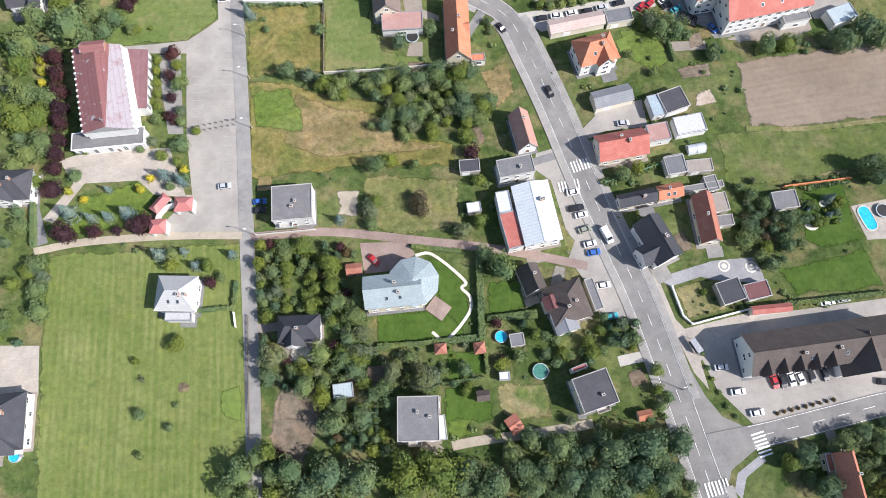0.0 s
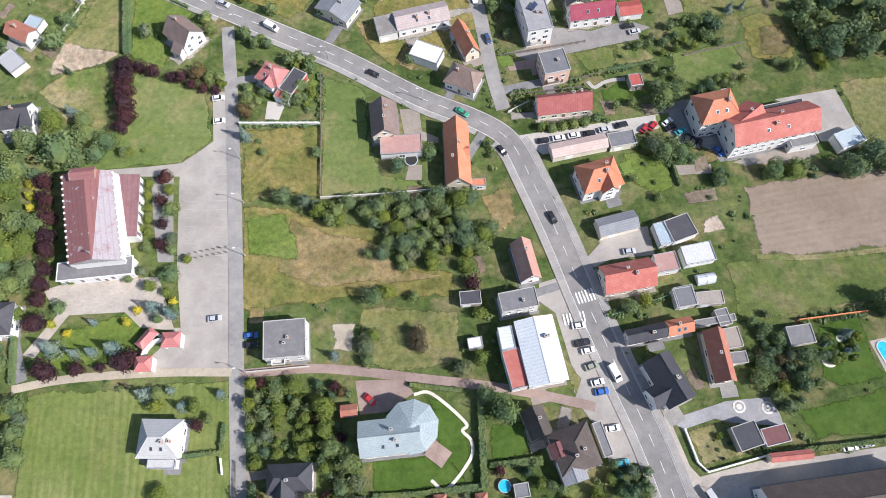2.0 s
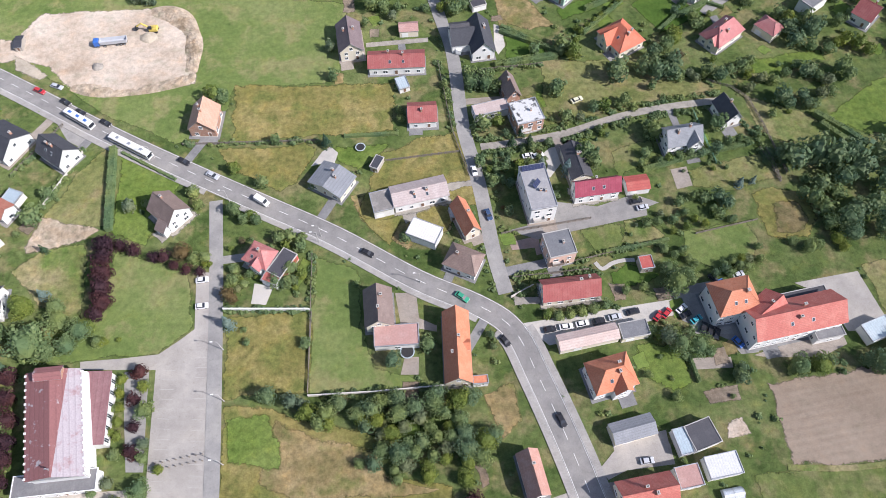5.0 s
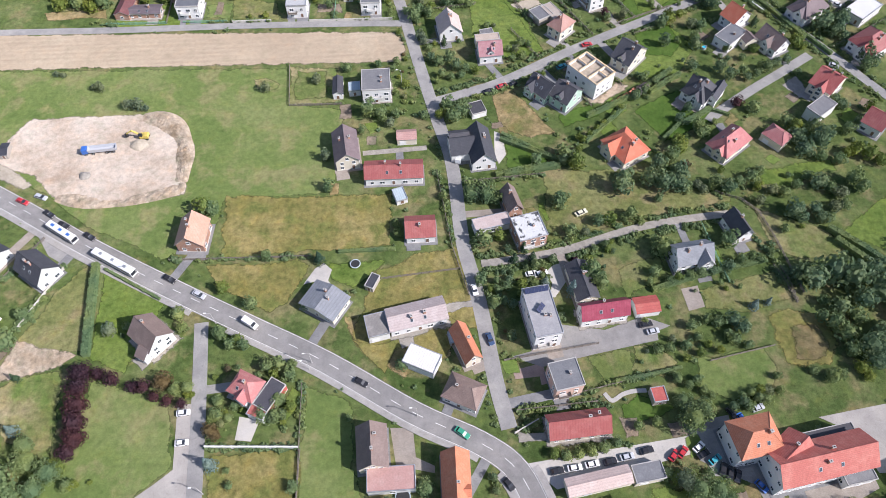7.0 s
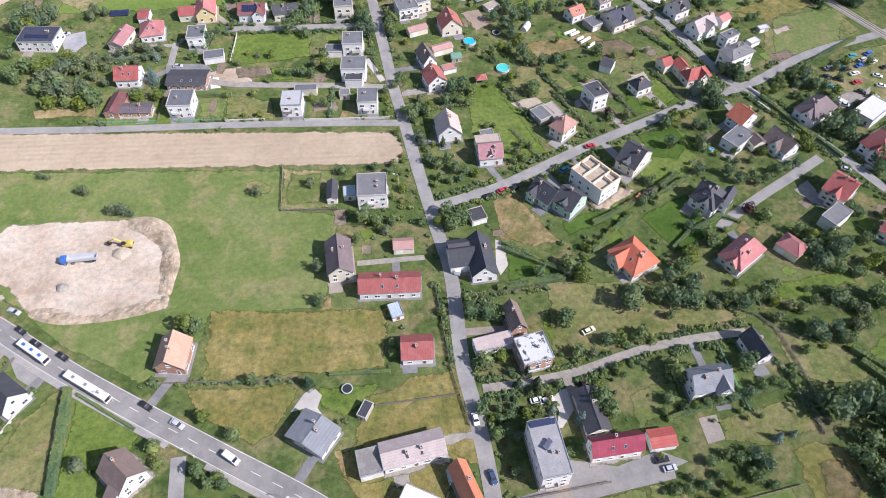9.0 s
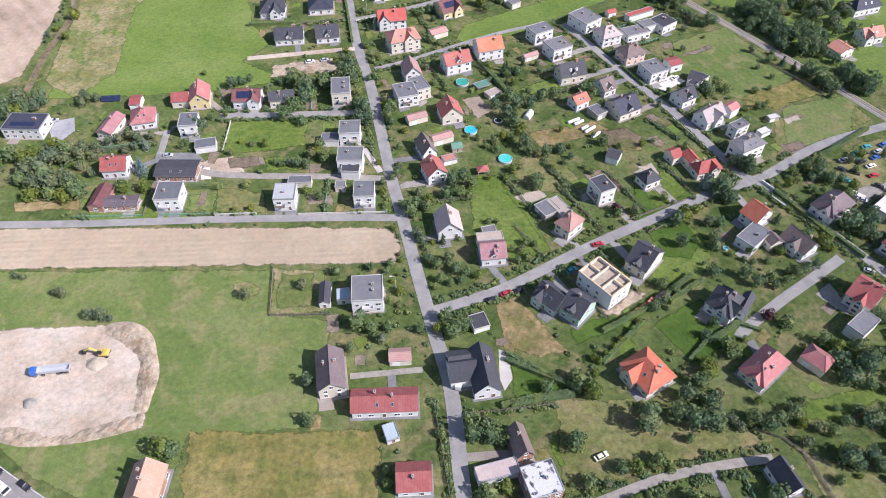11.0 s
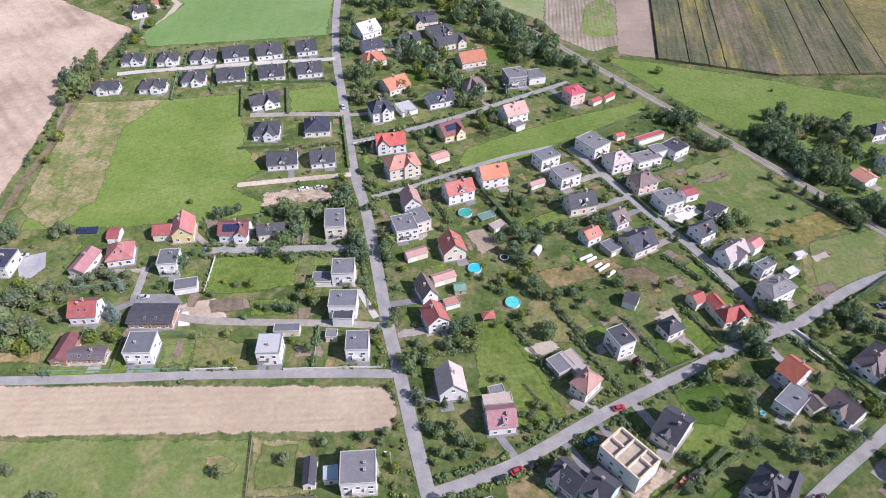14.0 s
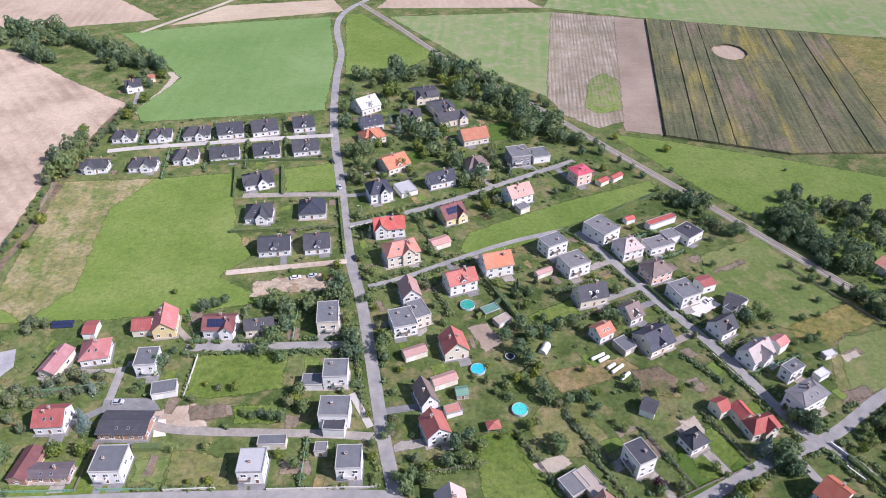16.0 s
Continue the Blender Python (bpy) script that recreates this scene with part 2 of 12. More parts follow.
M["soilpale"] = field_material("pale_soil", (0.35, 0.268, 0.2), (0.42, 0.33, 0.25), (0.5, 0.4, 0.31), None, (-4, 7.0, 0.6, (0.53, 0.43, 0.34)), 0.15, 0.012, 0.35)
M["soilslope"] = field_material("ploughed_slope", (0.29, 0.222, 0.165), (0.42, 0.33, 0.25), (0.5, 0.4, 0.31), None, (-39, 8.0, 0.75, (0.55, 0.445, 0.35)), 0.15, 0.02, 0.4)
M["stubble"] = field_material("stubble", (0.425, 0.34, 0.245), (0.475, 0.388, 0.282), (0.535, 0.45, 0.338), None, (89, 2.6, 0.8, (0.36, 0.285, 0.21)), 0.12, 0.014, 0.3)
M["sand"] = field_material("bare_sand", (0.4, 0.315, 0.24), (0.5, 0.415, 0.335), (0.58, 0.505, 0.425), None, (70, 6.0, 0.35, (0.61, 0.545, 0.475)), 0.6, 0.045, 0.55)
M["dugearth"] = field_material("dug_earth", (0.34, 0.27, 0.195), (0.46, 0.38, 0.295), (0.56, 0.485, 0.395), (0.3, 0.235, 0.165), None, 0.8, 0.09)
M["brownweed"] = field_material("dead_weeds", (0.115, 0.1, 0.048), (0.17, 0.14, 0.07), (0.235, 0.19, 0.1), (0.11, 0.118, 0.046), None, 0.6, 0.08)
M["pasture"] = field_material("grazed_pasture", (0.1, 0.142, 0.042), (0.138, 0.176, 0.056), (0.185, 0.208, 0.082), (0.2, 0.2, 0.09), None, 0.5, 0.03, 0.8)
M["lush"] = field_material("lush_lawn", (0.058, 0.112, 0.02), (0.075, 0.135, 0.026), (0.1, 0.16, 0.036), None, (12, 1.4, 0.3, (0.11, 0.168, 0.042)), 0.25, 0.05, 0.6)
M["cropgreen"] = field_material("young_crop", (0.13, 0.23, 0.072), (0.155, 0.258, 0.088), (0.19, 0.285, 0.11), None, (2, 9.0, 0.3, (0.21, 0.295, 0.125)), 0.1, 0.01, 0.35)
M["croppale"] = field_material("pale_crop", (0.14, 0.245, 0.074), (0.18, 0.268, 0.098), (0.24, 0.285, 0.13), (0.27, 0.285, 0.155), (8, 9.0, 0.6, (0.34, 0.315, 0.2)), 0.1, 0.009, 0.3)
M["cropstrip"] = field_material("strip_crop", (0.19, 0.16, 0.11), (0.25, 0.21, 0.15), (0.3, 0.26, 0.19), None, (STRIP, 2.6, 0.95, (0.5, 0.44, 0.37)), 0.3, 0.01, 0.5)
M["stripgreen"] = field_material("strip_crop_green", (0.13, 0.19, 0.05), (0.165, 0.235, 0.055), (0.2, 0.27, 0.07), (0.25, 0.22, 0.14), (STRIP, 2.6, 0.7, (0.33, 0.3, 0.2)), 0.3, 0.02, 0.7)
M["cropdark"] = maize_material("maize", MAIZE)
M["cropdry"] = field_material("ripe_maize", (0.17, 0.16, 0.07), (0.215, 0.185, 0.08), (0.25, 0.21, 0.095), (0.15, 0.16, 0.07), None, 0.5, 0.03)
M["weedy"] = field_material("weedy_fallow", (0.14, 0.17, 0.055), (0.225, 0.215, 0.095), (0.33, 0.285, 0.165), (0.12, 0.182, 0.045), (-12, 5.0, 0.5, (0.36, 0.3, 0.18)), 0.6, 0.05)
M["soilbank"] = field_material("earth_bank", (0.15, 0.12, 0.08), (0.2, 0.155, 0.105), (0.26, 0.2, 0.14), (0.14, 0.15, 0.06), None, 0.6, 0.06)
# hard ground
M["asphalt"] = paved_material("asphalt", (0.245, 0.237, 0.228), (0.312, 0.3, 0.288))
M["asphaltold"] = paved_material("worn_asphalt", (0.285, 0.278, 0.268), (0.36, 0.348, 0.332))
M["concrete"] = paved_material("concrete_paving", (0.485, 0.462, 0.425), (0.54, 0.515, 0.475), None, 0.85, 0.1)
M["tanpave"] = paved_material("tan_paving", (0.47, 0.42, 0.365), (0.55, 0.5, 0.44), (0.8, 0.85))
M["greypave"] = paved_material("grey_paving", (0.37, 0.37, 0.385), (0.45, 0.45, 0.46), (0.6, 0.82))
M["brickpave"] = paved_material("red_paving", (0.36, 0.265, 0.23), (0.44, 0.34, 0.3), (0.5, 0.8))
M["yardpave"] = paved_material("yard_paving", (0.31, 0.3, 0.285), (0.39, 0.375, 0.355), (0.6, 0.86))
M["tanyard"] = paved_material("tan_yard_paving", (0.33, 0.285, 0.245), (0.4, 0.355, 0.31), (0.6, 0.86))
M["greyyard"] = paved_material("dark_yard_paving", (0.22, 0.22, 0.225), (0.3, 0.3, 0.3), (0.6, 0.86))
M["lotpave"] = paved_material("lot_paving", (0.36, 0.335, 0.305), (0.44, 0.412, 0.38), None, 0.9, 0.12)
M["whitepave"] = paved_material("white_gravel", (0.7, 0.66, 0.58), (0.78, 0.74, 0.66))
M["gravel"] = paved_material("gravel", (0.29, 0.268, 0.235), (0.385, 0.358, 0.315), None, 0.95, 0.5)
M["dirt"] = paved_material("trodden_dirt", (0.42, 0.365, 0.285), (0.5, 0.44, 0.355), None, 0.95, 0.5)
M["kerb"] = paved_material("kerbstone", (0.44, 0.43, 0.41), (0.52, 0.5, 0.48))
M["footway"] = paved_material("footway_slabs", (0.36, 0.345, 0.325), (0.43, 0.41, 0.39), (0.7, 0.88))
M["paint"] = plain_material("road_paint", (0.78, 0.78, 0.76), 0.7, 0, 0.15)
M["baypaint"] = plain_material("worn_bay_paint", (0.44, 0.42, 0.39), 0.85, 0, 0.2)
M["ballast"] = paved_material("ballast", (0.43, 0.385, 0.325), (0.53, 0.48, 0.415), None, 0.95, 0.6)
M["rail"] = plain_material("rail_steel", (0.3, 0.25, 0.21), 0.6, 0.2)
M["sleeper"] = plain_material("sleeper", (0.3, 0.265, 0.225), 0.9)
# roofs
M["slate"] = roof_material("grey_felt", (0.165, 0.17, 0.182), (0.225, 0.23, 0.24))
M["graphite"] = roof_material("graphite_tile", (0.06, 0.062, 0.075), (0.085, 0.088, 0.1))
M["navy"] = roof_material("blue_black_tile", (0.045, 0.05, 0.075), (0.07, 0.078, 0.105))
M["brown"] = roof_material("brown_tile", (0.088, 0.072, 0.066), (0.125, 0.102, 0.094))
M["aislered"] = roof_material("dull_red_sheet", (0.27, 0.13, 0.135), (0.34, 0.19, 0.19))
M["greenroof"] = roof_material("green_sheet", (0.12, 0.26, 0.2), (0.17, 0.32, 0.26))
M["greytile"] = roof_material("mid_grey_tile", (0.27, 0.28, 0.3), (0.35, 0.36, 0.38))
M["umber"] = roof_material("umber_tile", (0.2, 0.15, 0.135), (0.27, 0.21, 0.19))
M["maroon"] = roof_material("maroon_tile", (0.19, 0.075, 0.075), (0.25, 0.11, 0.105))
M["plumgrey"] = roof_material("plum_grey_tile", (0.15, 0.12, 0.13), (0.2, 0.165, 0.175))
M["red"] = roof_material("red_tile", (0.4, 0.125, 0.105), (0.48, 0.2, 0.165))
M["redbright"] = roof_material("bright_red_tile", (0.43, 0.095, 0.08), (0.5, 0.16, 0.13))
M["crimson"] = roof_material("dull_crimson_sheet", (0.33, 0.092, 0.085), (0.4, 0.15, 0.135), 0.8, 0.55, 0.0, (0.45, 0.75), "X")
M["hotpink"] = roof_material("magenta_sheet", (0.26, 0.045, 0.08), (0.33, 0.08, 0.12), 0.8, 0.55, 0.0, (0.45, 0.75), "X")
M["hotpinkbright"] = roof_material("pink_sheet", (0.6, 0.09, 0.14), (0.66, 0.16, 0.2), 0.8, 0.55, 0.0, (0.45, 0.75), "X")
M["orange"] = roof_material("orange_tile", (0.52, 0.195, 0.11), (0.58, 0.27, 0.17))
M["salmon"] = roof_material("salmon_tile", (0.54, 0.24, 0.18), (0.6, 0.32, 0.26))
M["peach"] = roof_material("peach_tile", (0.55, 0.32, 0.23), (0.6, 0.4, 0.31))
M["pink"] = roof_material("faded_pink_tile", (0.5, 0.29, 0.255), (0.56, 0.37, 0.33))
M["pinkred"] = roof_material("rose_tile", (0.46, 0.17, 0.165), (0.55, 0.28, 0.26))
M["rosedull"] = roof_material("dull_rose_tile", (0.34, 0.17, 0.185), (0.42, 0.25, 0.26))
M["vermilion"] = roof_material("vermilion_tile", (0.55, 0.155, 0.09), (0.6, 0.22, 0.14))
M["palepink"] = roof_material("weathered_sheet", (0.46, 0.38, 0.36), (0.56, 0.49, 0.47))
M["brick"] = roof_material("brick_red_tile", (0.42, 0.16, 0.11), (0.5, 0.24, 0.17))
M["brickpale"] = roof_material("pale_brick_tile", (0.48, 0.26, 0.21), (0.56, 0.36, 0.31))
M["church"] = roof_material("faded_red_sheet", (0.29, 0.125, 0.12), (0.45, 0.39, 0.4), 0.5, 0.7, 0.0, (0.6, 0.66))
M["churchpale"] = roof_material("flaked_pale_sheet", (0.46, 0.405, 0.425), (0.37, 0.22, 0.225), 0.5, 0.7, 0.0, (0.52, 0.72))
M["pale"] = roof_material("pale_grey_sheet", (0.5, 0.5, 0.5), (0.58, 0.57, 0.55))
M["palegrey"] = roof_material("light_tile", (0.5, 0.5, 0.52), (0.6, 0.6, 0.61))
M["bluegrey"] = roof_material("blue_grey_sheet", (0.27, 0.345, 0.38), (0.335, 0.405, 0.44))
M["bluesheet"] = roof_material("pale_blue_sheet", (0.4, 0.49, 0.54), (0.5, 0.57, 0.61), 0.8, 0.55, 0.0, (0.45, 0.75), "X")
M["palesheet"] = roof_material("white_blue_sheet", (0.6, 0.65, 0.69), (0.7, 0.73, 0.75), 1.0, 0.55, 0.0, (0.45, 0.75), "Y")
M["white"] = roof_material("white_sheet", (0.66, 0.66, 0.65), (0.73, 0.73, 0.71), 0.8, 0.55, 0.0, (0.45, 0.75), "X")
M["tan"] = roof_material("tan_felt", (0.4, 0.34, 0.29), (0.48, 0.42, 0.37))
M["patchy"] = roof_material("patched_felt", (0.1, 0.1, 0.105), (0.78, 0.77, 0.75), 0.5, 0.8, 0, (0.42, 0.46))
M["slats"] = roof_material("slatted_roof", (0.22, 0.21, 0.2), (0.36, 0.34, 0.32))
M["timber"] = roof_material("new_timber", (0.68, 0.53, 0.34), (0.76, 0.63, 0.45))
# walls
M["w_white"] = wall_material("white_render", (0.77, 0.77, 0.76), (0.66, 0.65, 0.62))
M["w_cream"] = wall_material("cream_render", (0.72, 0.66, 0.54), (0.62, 0.56, 0.46))
M["w_tan"] = wall_material("grey_boards", (0.42, 0.38, 0.33), (0.34, 0.3, 0.26))
M["w_pink"] = wall_material("pink_render", (0.74, 0.52, 0.43), (0.66, 0.46, 0.39))
M["w_yellow"] = wall_material("yellow_render", (0.76, 0.63, 0.33), (0.68, 0.56, 0.32))
M["w_green"] = wall_material("green_render", (0.45, 0.6, 0.5), (0.4, 0.54, 0.46))
M["w_red"] = wall_material("red_render", (0.55, 0.12, 0.1), (0.48, 0.12, 0.1))
M["w_slatewall"] = wall_material("slate_cladding", (0.3, 0.3, 0.32), (0.25, 0.25, 0.27))
M["w_orange"] = wall_material("orange_fence_panel", (0.72, 0.27, 0.12), (0.64, 0.24, 0.12))
M["w_pale"] = wall_material("pale_wall", (0.62, 0.59, 0.54), (0.52, 0.5, 0.46))
# wood of fences and posts; also the shade painted on the hotel gablets
M["w_dark"] = wall_material("weathered_wood", (0.22, 0.19, 0.16), (0.16, 0.14, 0.12))
M["w_greenmesh"] = wall_material("green_mesh", (0.2, 0.4, 0.28), (0.17, 0.33, 0.24))
M["w_brickwall"] = brick_wall_material("brick_wall")
# small parts
M["glass"] = glass_material("window_glass", (0.06, 0.075, 0.09))
M["frame"] = plain_material("window_frame", (0.78, 0.78, 0.77), 0.5, 0, 0.05)
M["door"] = plain_material("door_wood", (0.2, 0.12, 0.08), 0.5)
M["metal"] = plain_material("zinc", (0.5, 0.51, 0.53), 0.4, 0.6)
M["solar"] = glass_material("solar_cell", (0.03, 0.04, 0.09))
M["rubber"] = plain_material("tyre_rubber", (0.03, 0.03, 0.032), 0.8)
M["carglass"] = glass_material("car_glass", (0.03, 0.035, 0.045))
M["bark"] = plain_material("bark", (0.16, 0.12, 0.09), 0.95)
for car_name, tone in dict(white=(0.8, 0.8, 0.8), black=(0.03, 0.03, 0.035), blue=(0.05, 0.16, 0.5), red=(0.5, 0.04, 0.05), silver=(0.5, 0.52, 0.55), olive=(0.3, 0.32, 0.26), teal=(0.05, 0.35, 0.42), green=(0.05, 0.32, 0.2), navy=(0.05, 0.09, 0.18), cream=(0.72, 0.7, 0.52), yellow=(0.65, 0.5, 0.12)).items():
    M["car_" + car_name] = plain_material(car_name + "_car_paint", tone, 0.28, 0.0, 0.04)
M["pool"] = water_material("pool_water", (0.02, 0.42, 0.62))
M["poolgreen"] = water_material("green_pool_water", (0.06, 0.2, 0.16))
M["poolmint"] = water_material("mint_pool_water", (0.06, 0.5, 0.45))
M["poolteal"] = water_material("teal_pool_water", (0.03, 0.3, 0.22))
# leaves
M["dec"] = leaf_material("broad_leaf", (0.128, 0.186, 0.082), (0.19, 0.256, 0.112), (0.268, 0.328, 0.152), 0.36)
M["dark"] = leaf_material("dark_leaf", (0.105, 0.164, 0.088), (0.158, 0.225, 0.12), (0.226, 0.286, 0.154), 0.34)
M["grey"] = leaf_material("grey_leaf", (0.12, 0.155, 0.085), (0.175, 0.21, 0.12), (0.245, 0.275, 0.165))
M["lime"] = leaf_material("lime_leaf", (0.12, 0.165, 0.035), (0.18, 0.23, 0.055), (0.26, 0.3, 0.085))
M["yellow"] = leaf_material("golden_leaf", (0.38, 0.33, 0.04), (0.52, 0.46, 0.06), (0.66, 0.58, 0.1))
M["plum"] = leaf_material("purple_leaf", (0.035, 0.016, 0.022), (0.06, 0.027, 0.034), (0.1, 0.045, 0.052), 0.15)
M["bronze"] = leaf_material("bronze_leaf", (0.085, 0.062, 0.035), (0.13, 0.1, 0.055), (0.18, 0.145, 0.08))
M["blue"] = leaf_material("blue_needle", (0.13, 0.19, 0.17), (0.2, 0.27, 0.25), (0.3, 0.37, 0.34))
M["conifer"] = leaf_material("dark_needle", (0.04, 0.08, 0.045), (0.065, 0.11, 0.06), (0.1, 0.15, 0.085))


# ---- builders ----
class Shape:
    """Collects vertices and faces of one mesh, with a material slot for each face."""

    def __init__(self):
        self.v, self.f, self.m = [], [], []

    def face(self, points, slot=0):
        base = len(self.v)
        self.v += [tuple(p) for p in points]
        self.f.append(tuple(range(base, base + len(points))))
        self.m.append(slot)

    def solid(self, rings, slot=0, cap=True):
        """A skin through rings of the same number of points, closed at both ends."""
        base, n = len(self.v), len(rings[0])
        for ring in rings:
            self.v += [tuple(p) for p in ring]
        for k in range(len(rings) - 1):
            for i in range(n):
                a, b = base + k * n + i, base + k * n + (i + 1) % n
                self.f.append((a, b, b + n, a + n))
                self.m.append(slot[k] if isinstance(slot, list) else slot)
        if cap:
            self.f.append(tuple(range(base + n - 1, base - 1, -1)))
            self.f.append(tuple(range(base + (len(rings) - 1) * n, base + len(rings) * n)))
            self.m += [slot[0], slot[-1]] if isinstance(slot, list) else [slot, slot]

    def box(self, x0, y0, z0, x1, y1, z1, slot=0, chamfer=0.0):
        c = chamfer
        low = [(x0, y0, z0), (x1, y0, z0), (x1, y1, z0), (x0, y1, z0)]
        high = [(x0, y0, z1 - c), (x1, y0, z1 - c), (x1, y1, z1 - c), (x0, y1, z1 - c)]
        rings = [low, high]
        if c:
            rings.append([(x0 + c, y0 + c, z1), (x1 - c, y0 + c, z1), (x1 - c, y1 - c, z1), (x0 + c, y1 - c, z1)])
        self.solid(rings, slot)

    def tube(self, x, y, z0, z1, r0, r1, n=8, slot=0):
        ring = lambda r, z: [(x + r * math.cos(6.2832 * i / n), y + r * math.sin(6.2832 * i / n), z) for i in range(n)]
        self.solid([ring(r0, z0), ring(r1, z1)], slot)

    def mesh(self, name, *materials):
        """One mesh; corners that meet are welded."""
        seen, verts, to = {}, [], []
        for p in self.v:
            key = (round(p[0], 4), round(p[1], 4), round(p[2], 4))
            if key not in seen:
                seen[key] = len(verts)
                verts.append(p)
            to.append(seen[key])
        me = bpy.data.meshes.new(name)
        me.from_pydata(verts, [], [tuple(to[i] for i in f) for f in self.f])
        for mat in materials:
            me.materials.append(mat)
        me.polygons.foreach_set("material_index", self.m)
        me.update()
        return me


def part(name, mesh, parent, label="", at=None):
    ob = new(name, mesh)
    ob.parent = parent
    if at is not None:
        ob.matrix_basis = at
    return tagged(ob, label)


def base_empty(name, m, label, category, group=""):
    ob = new(name)
    ob.empty_display_size = 0.5
    ob.matrix_basis = m
    return tagged(ob, label, category, group)


def smooth_line(points, per=5, closed=False):
    """A Catmull-Rom curve through plan points."""
    p = [Vector(q) for q in points]
    n, out = len(p), []
    for i in range(n if closed else n - 1):
        a, b = p[i], p[(i + 1) % n]
        before = p[(i - 1) % n] if closed or i else a * 2 - b
        after = p[(i + 2) % n] if closed or i < n - 2 else b * 2 - a
        for k in range(per):
            t = k / per
            out.append(0.5 * (2 * a + (b - before) * t + (2 * before - 5 * a + 4 * b - after) * t * t + (3 * a - before - 3 * b + after) * t**3))
    return out if closed else out + [p[-1]]


def side_ways(line):
    ways = []
    for i in range(len(line)):
        d = line[min(i + 1, len(line) - 1)] - line[max(i - 1, 0)]
        d = d.normalized()
        ways.append(Vector((-d.y, d.x)))
    return ways


def ribbon(shape, line, left, right, z0, z1, slot=0):
    """A band along a line from `left` to `right` metres beside it; z1 over z0 gives it a thickness."""
    ways = side_ways(line)
    rings = []
    for q, w in zip(line, ways):
        a, b = q + w * left, q + w * right
        rings.append([(a.x, a.y, z0), (b.x, b.y, z0), (b.x, b.y, z1), (a.x, a.y, z1)])
    shape.solid(rings, slot)


LAYER = [0]
ROADS = []
BLOCKS = []
COVERS = []
HOMES = []
HARD = ("gravel", "concrete", "tanpave", "greypave", "brickpave", "asphaltold", "yardpave", "tanyard", "greyyard", "sand")
LINES = []


def inside(x, y, poly):
    hit = False
    for (x0, y0), (x1, y1) in zip(poly, poly[1:] + poly[:1]):
        if (y0 > y) != (y1 > y) and x < (x1 - x0) * (y - y0) / (y1 - y0) + x0:
            hit = not hit
    return hit


def road_gap(x, y, line):
    """The distance from a point to a line, and the nearest point on it."""
    best, near = 1e9, None
    for a, b in zip(line, line[1:]):
        ab = b - a
        t = max(0, min(1, ((x - a.x) * ab.x + (y - a.y) * ab.y) / max(ab.length_squared, 1e-6)))
        d = math.hypot(x - a.x - ab.x * t, y - a.y - ab.y * t)
        if d < best:
            best, near = d, a + ab * t
    return best, near


def ground_z(x, y):
    """The height of the topmost cover at a plan point."""
    z = 0.0
    for name, cover, poly, top, *box in COVERS:
        if inside(x, y, poly):
            z = max(z, top)
    for line, half, top in ROADS:
        if road_gap(x, y, line)[0] < half:
            z = max(z, top)
    return z


